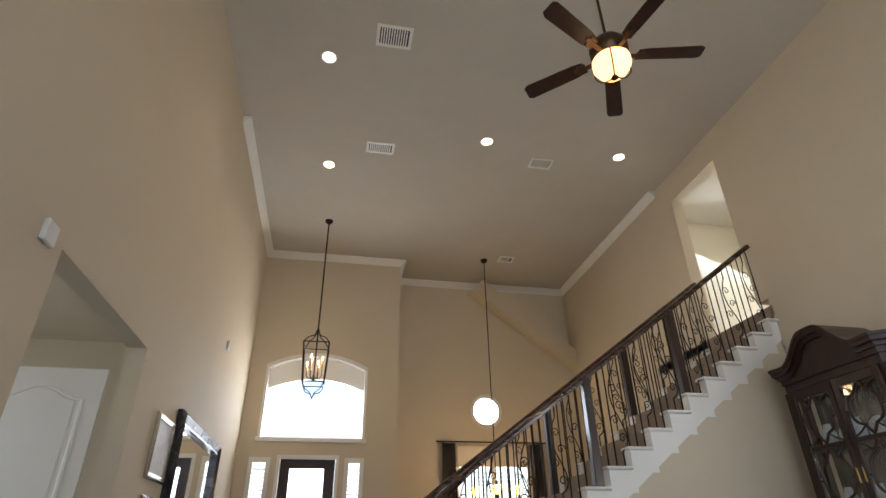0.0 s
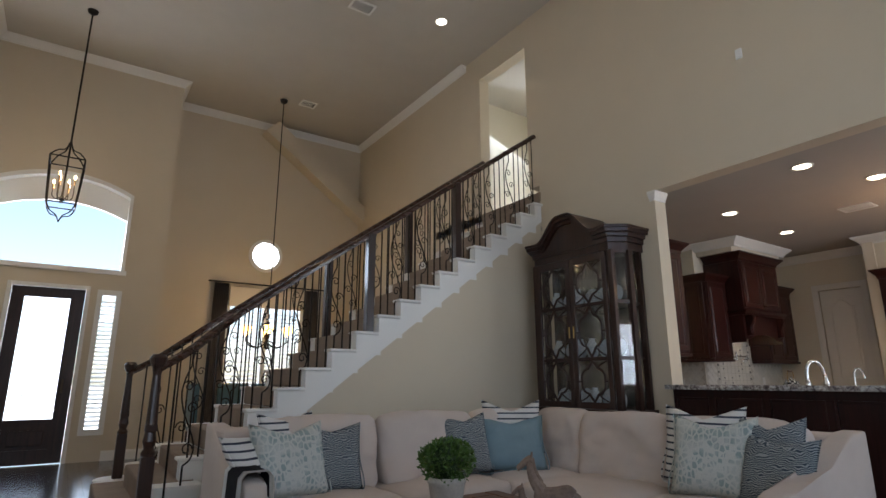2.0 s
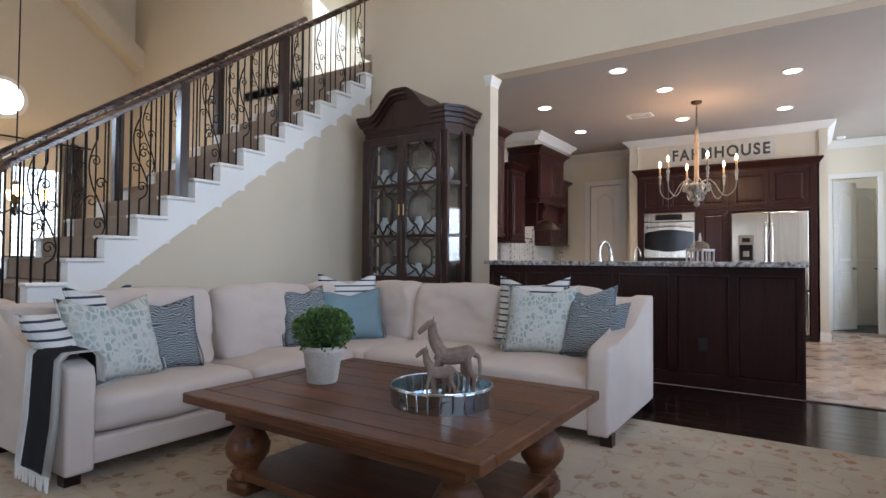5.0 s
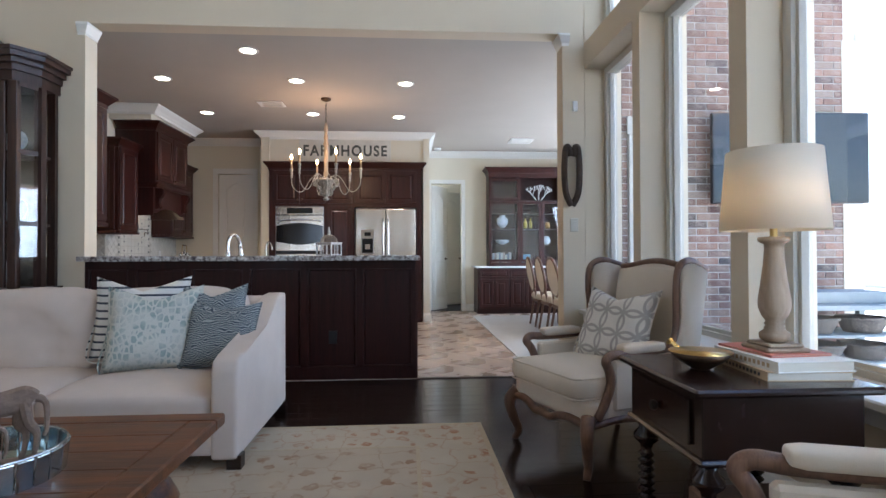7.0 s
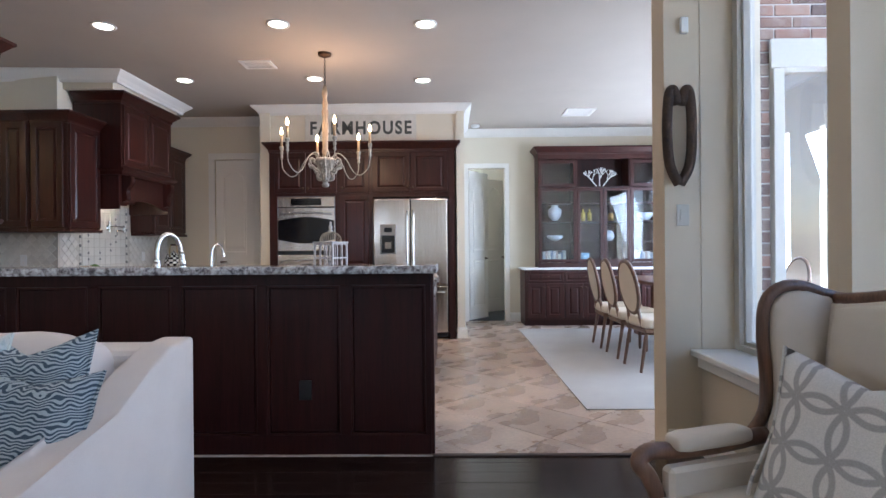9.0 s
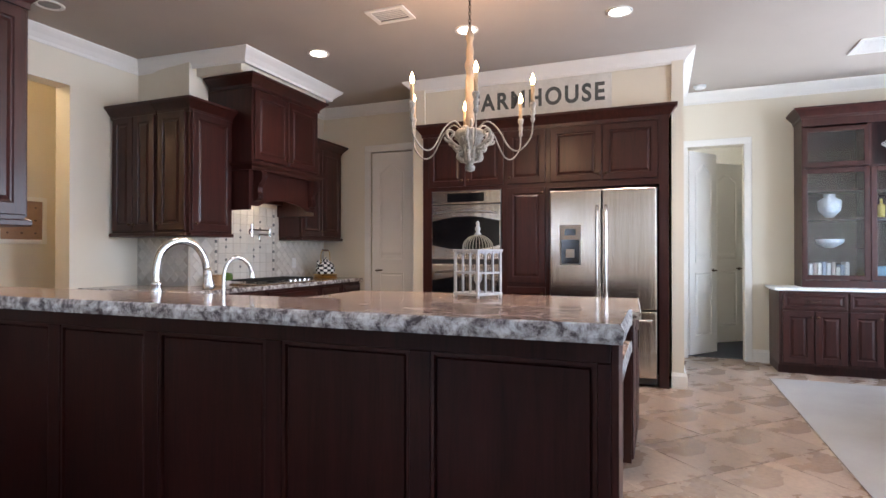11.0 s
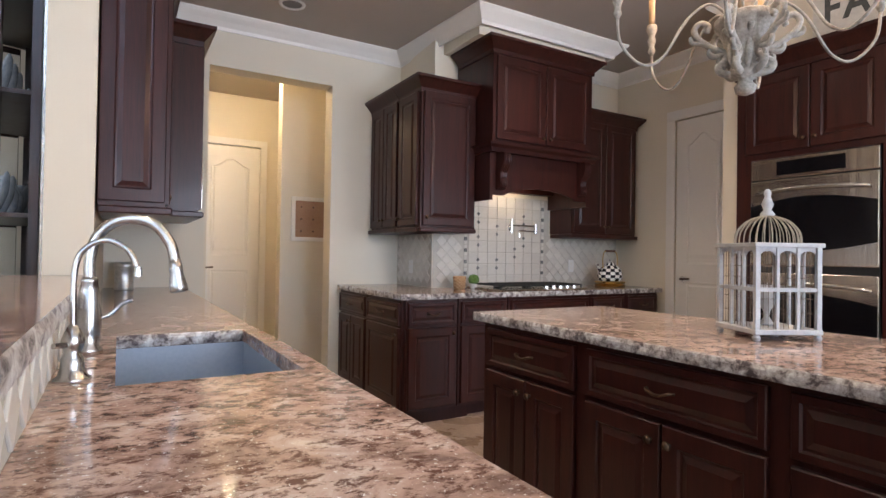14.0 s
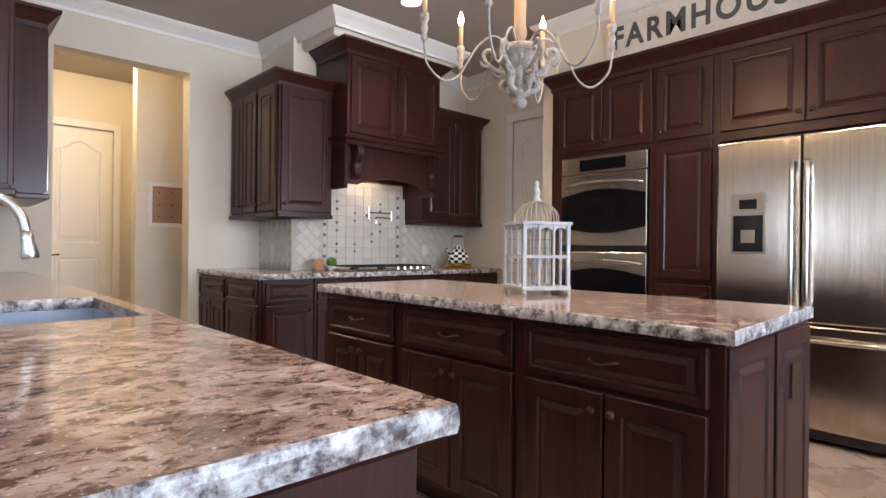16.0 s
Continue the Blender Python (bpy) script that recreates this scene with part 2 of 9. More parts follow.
M_CANDLE = mottled("candle_sleeve", (0.40, 0.27, 0.15), (0.52, 0.37, 0.22), 6, 60, 0.5)
M_FLAME = glow("candle_bulb", (1.0, 0.62, 0.28), 14)
M_CAN = glow("downlight_lens", (1.0, 0.87, 0.68), 5)
M_DAY = glow("bright_daylight", (0.9, 0.96, 1.0), 3.2)

# ---- modelling tools ----
def part(name, bm, mat, parent, label="", smooth=False, kind=""):
    me = bpy.data.meshes.new(name)
    bmesh.ops.recalc_face_normals(bm, faces=bm.faces)
    if smooth:
        for f in bm.faces:
            f.smooth = True
    bm.to_mesh(me)
    bm.free()
    me.materials.append(mat)
    ob = new(name, me)
    if parent is not None:
        ob.parent = parent
    return tagged(ob, label, kind=kind)


def thing(name, at, rz, label, category, group="", kind=""):
    ob = new(name)
    ob.empty_display_size = 0.1
    ob.location, ob.rotation_euler = at, (0, 0, radians(rz))
    return tagged(ob, label, category, group, kind)


def structure(name, bm, mat, label="", smooth=False):
    return part(name, bm, mat, None, label, smooth, "structure")


def box(bm, x0, x1, y0, y1, z0, z1, bevel=0.0, seg=1):
    g = bmesh.ops.create_cube(bm, size=1, matrix=Matrix.Translation(((x0 + x1) / 2, (y0 + y1) / 2, (z0 + z1) / 2)) @ Matrix.Diagonal((abs(x1 - x0), abs(y1 - y0), abs(z1 - z0), 1)))
    if bevel:
        es = {e for v in g["verts"] for e in v.link_edges}
        bmesh.ops.bevel(bm, geom=list(es), offset=bevel, segments=seg, profile=0.5, affect="EDGES")
    return bm


def B(*boxes, bevel=0.0, seg=1):
    bm = bmesh.new()
    for b in boxes:
        box(bm, *b, bevel=bevel, seg=seg)
    return bm


def move(bm, m, verts=None):
    bmesh.ops.transform(bm, matrix=m, verts=verts or bm.verts)
    return bm


def lathe(bm, profile, at=(0, 0, 0), seg=20, m=None):
    """profile: (radius, height) from below to above."""
    rings = []
    for r, z in profile:
        rings.append([bm.verts.new((at[0] + r * math.cos(2 * math.pi * i / seg), at[1] + r * math.sin(2 * math.pi * i / seg), at[2] + z)) for i in range(seg)])
    for a, b in zip(rings, rings[1:]):
        for i in range(seg):
            bm.faces.new((a[i], a[(i + 1) % seg], b[(i + 1) % seg], b[i]))
    bm.faces.new(rings[0][::-1])
    bm.faces.new(rings[-1])
    if m:
        bmesh.ops.transform(bm, matrix=m, verts=[v for r in rings for v in r])
    return bm


def L(profile, at=(0, 0, 0), seg=20, m=None):
    return lathe(bmesh.new(), profile, at, seg, m)


def tube(bm, pts, r, seg=8, taper=1.0):
    pts = [Vector(p) for p in pts]
    rings, prev = [], None
    for i, p in enumerate(pts):
        d = (pts[min(i + 1, len(pts) - 1)] - pts[max(i - 1, 0)]).normalized()
        if prev is None:
            u = d.orthogonal().normalized()
        else:
            u = (prev - d * prev.dot(d)).normalized()
        prev = u
        w = d.cross(u)
        rr = r * (1 + (taper - 1) * i / max(1, len(pts) - 1))
        rings.append([bm.verts.new(p + rr * (math.cos(2 * math.pi * k / seg) * u + math.sin(2 * math.pi * k / seg) * w)) for k in range(seg)])
    for a, b in zip(rings, rings[1:]):
        for i in range(seg):
            bm.faces.new((a[i], a[(i + 1) % seg], b[(i + 1) % seg], b[i]))
    bm.faces.new(rings[0][::-1])
    bm.faces.new(rings[-1])
    return bm


def T(pts, r, seg=8, taper=1.0):
    return tube(bmesh.new(), pts, r, seg, taper)


def prism(bm, poly, vec):
    """A flat polygon (3D points) pushed along vec."""
    a = [bm.verts.new(p) for p in poly]
    b = [bm.verts.new(Vector(p) + Vector(vec)) for p in poly]
    n = len(poly)
    bm.faces.new(a[::-1])
    bm.faces.new(b)
    for i in range(n):
        bm.faces.new((a[i], a[(i + 1) % n], b[(i + 1) % n], b[i]))
    return bm


def P(poly, vec):
    return prism(bmesh.new(), poly, vec)


def smooth_curve(pts, n=6):
    """Catmull-Rom through the points."""
    pts = [Vector(p) for p in pts]
    out = []
    for i in range(len(pts) - 1):
        p0, p1, p2, p3 = pts[max(i - 1, 0)], pts[i], pts[i + 1], pts[min(i + 2, len(pts) - 1)]
        for k in range(n):
            t = k / n
            out.append(0.5 * ((2 * p1) + (p2 - p0) * t + (2 * p0 - 5 * p1 + 4 * p2 - p3) * t * t + (3 * p1 - p0 - 3 * p2 + p3) * t ** 3))
    out.append(pts[-1])
    return out


CROWN = [(0, 0), (0.0, -0.12), (0.012, -0.12), (0.018, -0.095), (0.05, -0.06), (0.085, -0.03), (0.1, -0.012), (0.1, 0)]
CABCROWN = [(0, 0), (0.012, 0), (0.014, 0.03), (0.035, 0.055), (0.06, 0.085), (0.075, 0.095), (0.075, 0.115), (0, 0.115)]
BASE = [(0, 0), (0.016, 0), (0.016, 0.11), (0.01, 0.125), (0.006, 0.14), (0, 0.14)]


def moulding(path, profile, z, closed=False):
    """profile of (out, up) swept along a path in plan; out lies to the right of the way."""
    bm = bmesh.new()
    n = len(path)
    rings = []
    for i in range(n):
        p = Vector(path[i])
        a = Vector(path[i - 1]) if (i or closed) else None
        b = Vector(path[(i + 1) % n]) if (i < n - 1 or closed) else None
        d1 = (p - a).normalized() if a is not None else (b - p).normalized()
        d2 = (b - p).normalized() if b is not None else d1
        n1, n2 = Vector((d1.y, -d1.x)), Vector((d2.y, -d2.x))
        m = (n1 + n2).normalized()
        m = m / max(0.3, m.dot(n1))
        rings.append([bm.verts.new((p.x + m.x * o, p.y + m.y * o, z + u)) for o, u in profile])
    k = len(profile)
    for i in range(n if closed else n - 1):
        a, b = rings[i], rings[(i + 1) % n]
        for j in range(k):
            bm.faces.new((a[j], a[(j + 1) % k], b[(j + 1) % k], b[j]))
    if not closed:
        bm.faces.new(rings[0][::-1])
        bm.faces.new(rings[-1])
    return bm


def wall_y(x0, x1, y0, y1, z0, z1, holes=()):
    """A wall along x, from y0 to y1 thick; holes: (x0, x1, z0, z1), apart from one another along x."""
    bm = bmesh.new()
    x = x0
    for a, b, c, d in sorted(holes):
        if a > x:
            box(bm, x, a, y0, y1, z0, z1)
        if c > z0:
            box(bm, a, b, y0, y1, z0, c)
        if d < z1:
            box(bm, a, b, y0, y1, d, z1)
        x = b
    if x < x1:
        box(bm, x, x1, y0, y1, z0, z1)
    return bm


def wall_x(x0, x1, y0, y1, z0, z1, holes=()):
    bm = wall_y(y0, y1, x0, x1, z0, z1, holes)
    for v in bm.verts:
        v.co.x, v.co.y = v.co.y, v.co.x
    bmesh.ops.reverse_faces(bm, faces=bm.faces)
    return bm

# ---- plan ----
XW, XW2 = 5.04, 5.22          # wall between great room and kitchen
YB, YBO = -0.96, -1.30        # window wall, inner and outer face
ZC, ZK = 6.2, 3.05            # ceilings
XL, YE, XE, YD = -1.3, 9.75, 1.27, 10.6

# floors
structure("floor", B((XL - 0.15, 5.02, YBO, YD + 0.1, -0.1, -0.004), (-4.5, XL - 0.15, 1.5, 6, -0.1, -0.004)), M_FLOORD, "dark stained hardwood floor")
M_TILE = mottled("travertine_tile", (0.24, 0.15, 0.10), (0.60, 0.47, 0.37), 3.0, 34, 0.28, bump_by=0.12, vary=0.26)
structure("kitchen_floor", B((5.02, 11.5, -3.7, 8.5, -0.1, -0.008)), M_TILE, "beige travertine tile floor")

# window wall: lower windows, band, upper windows
WINS = [(0.50, 1.54), (1.66, 2.70), (2.84, 3.88), (4.0, 5.035)]
M_WINWALL = M_WALL
structure("wall_south", wall_y(XL, XW + 0.0, YBO, YB, 0, 2.85, [(a, b, 0.56, 2.74) for a, b in WINS]), M_WINWALL)
structure("wall_south", wall_y(XL, XW + 0.0, YBO, YB, 2.85, ZC, [(a, b, 2.97, 4.9) for a, b in WINS]), M_WINWALL)
# wall between great room and kitchen, with the stair's opening above
structure("wall_east", wall_x(XW, XW2, YBO, YD, 0, ZK, [(-0.76, 3.34, -0.1, ZK), (5.0, 6.25, 3.0, ZK)]), M_WALL)
structure("wall_east", wall_x(XW, XW2, YBO, YD, ZK, ZC, [(5.02, 5.20, ZK, 3.62), (5.20, 6.25, ZK, 5.77)]), M_WALL)
structure("wall_west", wall_x(XL - 0.15, XL, YBO, YE + 0.15, 0, ZC, [(2.85, 4.50, 0, 2.53)]), M_WALL)
# entry wall with arched transom, door and sidelights
DX0, DX1 = -0.60, 0.28
def arch_z(x, a, b, z0, rise):
    u = (x - (a + b) / 2) / ((b - a) / 2)
    return z0 + rise * (1 - u * u)


AX0, AX1 = -1.02, 0.73
bm = wall_y(XL, XE, YE, YE + 0.2, 0, 2.72, [(-1.06, -0.80, 0.4, 2.42), (-0.62, 0.29, 0.0, 2.45), (0.46, 0.70, 0.4, 2.42)])
box(bm, XL, AX0, YE, YE + 0.2, 2.72, ZC)
box(bm, AX1, XE, YE, YE + 0.2, 2.72, ZC)
for i in range(20):
    xa, xb = AX0 + (AX1 - AX0) * i / 20, AX0 + (AX1 - AX0) * (i + 1) / 20
    prism(bm, [(xa, YE, arch_z(xa, AX0, AX1, 3.97, 0.23)), (xb, YE, arch_z(xb, AX0, AX1, 3.97, 0.23)), (xb, YE, ZC), (xa, YE, ZC)], (0, 0.2, 0))
structure("wall_north", bm, M_WALL)
structure("wall_dining_west", wall_x(XE - 0.2, XE, YE + 0.2, YD, 0, ZC), M_WALL)
structure("wall_dining_north", wall_y(XE - 0.2, XW2, YD, YD + 0.2, 0, ZC, [(2.5, 3.9, 0.75, 2.5)]), M_WALL)
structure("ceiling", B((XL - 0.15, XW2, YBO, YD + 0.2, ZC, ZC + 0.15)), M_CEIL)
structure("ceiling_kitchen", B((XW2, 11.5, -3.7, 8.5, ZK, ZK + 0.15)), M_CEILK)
structure("landing_floor", B((XW, 7.5, 5.0, 7.5, 3.40, 3.53)), M_CARPET)
structure("landing_wall", B((7.3, 7.5, 4.8, 7.6, 3.53, ZC), (XW2, 7.3, 7.4, 7.6, 3.53, ZC), (XW2, 7.3, 4.8, 5.0, 3.53, ZC)), M_WALLK)
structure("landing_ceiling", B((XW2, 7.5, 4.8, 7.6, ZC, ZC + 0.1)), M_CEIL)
# kitchen walls
YK = 5.15
structure("wall_kitchen_north", wall_y(XW2, 7.56, YK, YK + 0.18, 0, ZK, [(5.9, 6.9, 0, 2.65)]), M_WALLK)
structure("wall_range", B((7.56, 9.9, 4.5, 4.65, 0, ZK), (7.56, 7.72, 4.65, YK + 0.18, 0, ZK)), M_WALLK)
structure("wall_kitchen_east", wall_x(9.74, 9.9, 0.3, 4.5, 0, ZK, [(3.22, 3.82, 0, 2.46)]), M_WALLK)
structure("wall_oven_surround", B((9.1, 9.74, 2.80, 2.93, 0, ZK), (9.1, 9.74, 0.26, 0.36, 0, ZK), (9.13, 9.74, 0.36, 2.80, 2.56, ZK)), M_WALLK)
# unseen slab behind the utility door, added to keep outside light from leaking in
structure("light_stop_utility", B((9.901, 9.95, 2.95, 3.87, 0, 2.6)), M_WALLK)
structure("wall_breakfast_east", wall_x(10.7, 10.85, -3.6, 0.36, 0, ZK, [(-0.42, 0.16, 0, 2.44)]), M_WALLK)
structure("wall_breakfast_return", B((9.74, 10.7, 0.36, 0.5, 0, ZK)), M_WALLK)
structure("wall_breakfast_south", wall_y(XW, 10.85, -3.6, -3.4, 0, ZK, [(6.0, 7.7, 0.6, 2.4), (8.2, 10.3, 0.3, 2.45)]), M_WALLK)
structure("wall_breakfast_west", wall_x(XW + 0.1, XW2 + 0.1, -3.4, YBO, 0, ZK, [(-1.85, -1.40, 0.1, 2.25)]), M_WALLK)
structure("wall_upper_exterior", B((XW + 0.1, XW2 + 0.1, -3.6, YBO, ZK, 5.4)), M_WALLK)
# hall behind the kitchen
structure("wall_hall", B((5.3, 5.45, YK + 0.18, 7.8, 0, ZK), (5.45, 7.3, 7.4, 7.55, 0, ZK), (7.0, 7.15, 6.1, 7.4, 0, ZK), (6.67, 7.56, 5.95, 6.1, 0, ZK), (7.56, 7.7, YK + 0.18, 6.1, 0, ZK)), M_WALLK)
structure("wall_pantry", B((10.85, 12.7, 0.9, 1.05, 0, ZK), (10.85, 12.7, -1.2, -1.05, 0, ZK), (12.7, 12.85, -1.2, 1.05, 0, ZK), (11.4, 12.85, -1.2, 1.0, ZK, ZK + 0.1)), M_WALLK)
structure("floor_pantry", B((10.85, 12.85, -1.2, 1.05, -0.1, 0.002)), mottled("charcoal_mat", (0.05, 0.052, 0.058), (0.085, 0.088, 0.095), 4, 120, 0.9))
# study beyond the opening in the west wall
structure("wall_study", B((-4.5, -1.45, 1.4, 1.5, 0, ZK), (-4.5, -1.45, 6, 6.1, 0, ZK), (-4.6, -4.5, 1.4, 6.1, 0, ZK), (-4.6, -1.45, 1.4, 6.1, ZK, ZK + 0.1)), M_WALL)

# ground and distance outside
structure("ground", B((-200, 200, -200, 200, -0.4, -0.15)), mottled("patio_concrete", (0.6, 0.59, 0.57), (0.7, 0.69, 0.66), 0.4, 20, 0.85), "pale concrete patio")

# crown and base mouldings
structure("crown_moulding", moulding([(XL, 5.9), (XL, YE), (XE, YE), (XE, YD), (XW, YD), (XW, 6.6)], CROWN, ZC), M_TRIM)
structure("crown_moulding", moulding([(5.24, YK), (7.56, YK), (7.64, 3.93), (9.03, 3.93), (9.03, 4.5), (9.74, 4.5), (9.74, 2.93), (9.12, 2.93), (9.12, 0.26), (10.7, 0.26), (10.7, -3.4), (5.34, -3.4)], CROWN, ZK), M_TRIM)
structure("soffit_range", B((7.643, 8.99, 3.97, 4.497, 2.87, ZK)), M_WALLK)


# ---- great room: windows, trim, entry ----
def window_set(name, x0, x1, z0, z1):
    w = thing(name, ((x0 + x1) / 2, -1.2, z0), 0, "", "", kind="structure")
    h, a = z1 - z0, (x1 - x0) / 2
    part("window_frame", B((-a, -a + 0.055, -0.04, 0.06, 0, h), (a - 0.055, a, -0.04, 0.06, 0, h), (-a + 0.055, a - 0.055, -0.04, 0.06, 0, 0.06), (-a + 0.055, a - 0.055, -0.04, 0.06, h - 0.055, h)), M_TRIMG, w)
    part("stop", B((-a + 0.055, -a + 0.075, 0.0, 0.035, 0.06, h - 0.055), (a - 0.075, a - 0.055, 0.0, 0.035, 0.06, h - 0.055), (-a + 0.075, a - 0.075, 0.0, 0.035, 0.06, 0.08)), M_TRIMG, w)
    pane = part("pane", B((-a + 0.056, a - 0.056, -0.012, -0.006, 0.061, h - 0.056)), M_PANE, w)
    pane.visible_shadow = False


M_TRIMG = mottled("greige_trim", (0.5, 0.47, 0.4), (0.56, 0.53, 0.46), 3, 60, 0.45, bump_by=0.05)
for a, b in WINS[1:]:
    window_set("window", a, b, 0.56, 2.74)
    window_set("window_upper", a, b, 2.97, 4.9)
structure("window_sill", B((XL, 5.03, YB - 0.2, YB + 0.07, 0.555, 0.59), (XL, 5.03, YB + 0.003, YB + 0.03, 0.49, 0.552), bevel=0.006), M_TRIM)
structure("baseboard", moulding([(XL, YB), (XL, 2.83)], BASE, 0), M_TRIM)
structure("baseboard", moulding([(XL, 4.47), (XL, YE), (-0.75, YE)], BASE, 0), M_TRIM)
structure("baseboard", moulding([(0.74, YE), (XE, YE), (XE, YD), (XW, YD), (XW, 6.3)], BASE, 0), M_TRIM)
structure("baseboard", moulding([(XW, -0.77), (XW, YB), (XL, YB)], BASE, 0), M_TRIM)
structure("baseboard", moulding([(XW, 4.98), (XW, 3.46)], BASE, 0), M_TRIM)
# the drywall capitals at both ends of the kitchen opening
CAP = [(0, 0), (0, -0.10), (0.006, -0.10), (0.008, -0.08), (0.02, -0.06), (0.034, -0.03), (0.04, -0.02), (0.04, 0)]
structure("capital", moulding([(XW, 3.40), (XW, 3.34), (XW2, 3.34)], CAP, 3.045), M_TRIM)
structure("capital", moulding([(XW2, -0.76), (XW, -0.76), (XW, -0.82)], CAP, 3.045), M_TRIM)
structure("beam_dining", P([(2.85, 10.58, 5.93), (3.10, 10.58, 6.18), (5.03, 10.58, 4.72), (5.03, 10.58, 4.38)], (0, -0.32, 0)), M_WALL)
structure("floor_threshold", B((5.0, 5.04, -0.76, 0.55, -0.003, 0.008), bevel=0.003), M_DARK)

# front door, sidelights and arched transom
def louvres(parent, x0, x1, y, z0, z1, step, depth=0.055, tilt=28):
    n = int((z1 - z0) / step)
    me = None
    for i in range(n):
        z = z0 + (i + 0.5) * step
        if me is None:
            o = part("slat", move(B((-(x1 - x0) / 2, (x1 - x0) / 2, -depth / 2, depth / 2, -0.004, 0.004)), Matrix.Rotation(radians(tilt), 4, "X")), M_SHUT, parent)
            me = o.data
        else:
            o = new("slat", me)
            o.parent = parent
        o.location = ((x0 + x1) / 2, y, z)


door = thing("door_front", (0, YE, 0), 0, "", "", kind="structure")
part("door_frame", B((-0.665, -0.61, -0.02, 0.16, 0, 2.50), (0.275, 0.33, -0.02, 0.16, 0, 2.50), (-0.61, 0.275, -0.02, 0.16, 2.445, 2.50), bevel=0.004), M_TRIM, door)
part("door_leaf", B((-0.605, -0.45, 0.05, 0.095, 0.01, 2.44), (0.10, 0.27, 0.05, 0.095, 0.01, 2.44), (-0.45, 0.10, 0.05, 0.095, 2.30, 2.44), (-0.45, 0.10, 0.05, 0.095, 0.50, 0.60), (-0.45, 0.10, 0.05, 0.095, 0.01, 0.2), (-0.45, 0.10, 0.062, 0.085, 0.2, 0.5)), M_DARK, door)
part("bottom_panel", B((-0.38, 0.03, 0.04, 0.062, 0.25, 0.45), bevel=0.012), M_DARK, door)
p = part("door_glass", B((-0.45, 0.10, 0.066, 0.08, 0.6, 2.30)), glass("obscured_glass", (0.95, 0.98, 1), 0.35), door)
p.visible_shadow = False
bm = bmesh.new()
for s in (-1, 1):
    tube(bm, smooth_curve([(-0.175 + s * 0.02, 0.06, 0.75), (-0.175 + s * 0.17, 0.06, 1.1), (-0.175 + s * 0.05, 0.06, 1.5), (-0.175 + s * 0.16, 0.06, 1.85), (-0.175, 0.06, 2.2)], 6), 0.006, 5)
part("glass_tracery", bm, M_IRON, door)
part("handle", B((0.14, 0.17, 0.02, 0.05, 0.95, 1.15), bevel=0.006), M_BRONZE, door)
for a, b in ((-1.06, -0.80), (0.46, 0.70)):
    sl = thing("window_sidelight", (0, YE, 0), 0, "", "", kind="structure")
    part("window_frame", B((a - 0.04, a + 0.03, -0.02, 0.09, 0.36, 2.46), (b - 0.03, b + 0.04, -0.02, 0.09, 0.36, 2.46), (a + 0.03, b - 0.03, -0.02, 0.09, 2.38, 2.46), (a + 0.03, b - 0.03, -0.02, 0.09, 0.36, 0.44), bevel=0.003), M_TRIM, sl)
    louvres(sl, a + 0.032, b - 0.032, 0.06, 0.46, 2.37, 0.062)
tr = thing("window_transom", (0, YE, 0), 0, "", "", kind="structure")
bm = bmesh.new()
for i in range(20):
    xa, xb = AX0 + (AX1 - AX0) * i / 20, AX0 + (AX1 - AX0) * (i + 1) / 20
    za, zb = arch_z(xa, AX0, AX1, 3.97, 0.23), arch_z(xb, AX0, AX1, 3.97, 0.23)
    prism(bm, [(xa, -0.03, za - 0.05), (xb, -0.03, zb - 0.05), (xb, -0.03, zb + 0.02), (xa, -0.03, za + 0.02)], (0, 0.2, 0))
box(bm, AX0, AX0 + 0.05, -0.03, 0.17, 2.77, 3.95)
box(bm, AX1 - 0.05, AX1, -0.03, 0.17, 2.77, 3.95)
part("window_frame", bm, M_TRIM, tr)
part("window_sill", B((AX0 - 0.03, AX1 + 0.03, -0.05, 0.17, 2.70, 2.77), bevel=0.006), M_TRIM, tr)
bm = bmesh.new()
for i in range(20):
    xa, xb = AX0 + 0.05 + (AX1 - AX0 - 0.1) * i / 20, AX0 + 0.05 + (AX1 - AX0 - 0.1) * (i + 1) / 20
    za, zb = arch_z(xa, AX0, AX1, 3.93, 0.22), arch_z(xb, AX0, AX1, 3.93, 0.22)
    prism(bm, [(xa, 0.12, za - 0.36), (xb, 0.12, zb - 0.36), (xb, 0.12, zb), (xa, 0.12, za)], (0, 0.04, 0))
part("roof_soffit", bm, M_TRIM, tr)

# dining window with shutters, round window, curtains
dw = thing("window_dining", (0, YD, 0), 0, "", "", kind="structure")
part("window_frame", B((2.46, 2.54, -0.03, 0.1, 0.72, 2.54), (3.86, 3.94, -0.03, 0.1, 0.72, 2.54), (2.54, 3.86, -0.03, 0.1, 2.46, 2.54), (2.54, 3.86, -0.03, 0.1, 0.72, 0.8), (3.16, 3.24, -0.02, 0.09, 0.8, 2.46), bevel=0.003), M_TRIM, dw)
louvres(dw, 2.55, 3.15, 0.05, 0.82, 2.45, 0.075)
louvres(dw, 3.25, 3.85, 0.05, 0.82, 2.45, 0.075)
rw = thing("window_round", (3.11, YD - 0.02, 3.47), 0, "", "", kind="structure")
bm = bmesh.new()
for r0, r1, y0, y1 in ((0.255, 0.32, -0.03, 0.03),):
    n = 32
    ring = [[bm.verts.new((r * math.cos(2 * math.pi * i / n), y, r * math.sin(2 * math.pi * i / n))) for i in range(n)] for r, y in ((r0, y1), (r0, y0), (r1, y0), (r1, y1))]
    for a, b in zip(ring, ring[1:]):
        for i in range(n):
            bm.faces.new((a[i], a[(i + 1) % n], b[(i + 1) % n], b[i]))
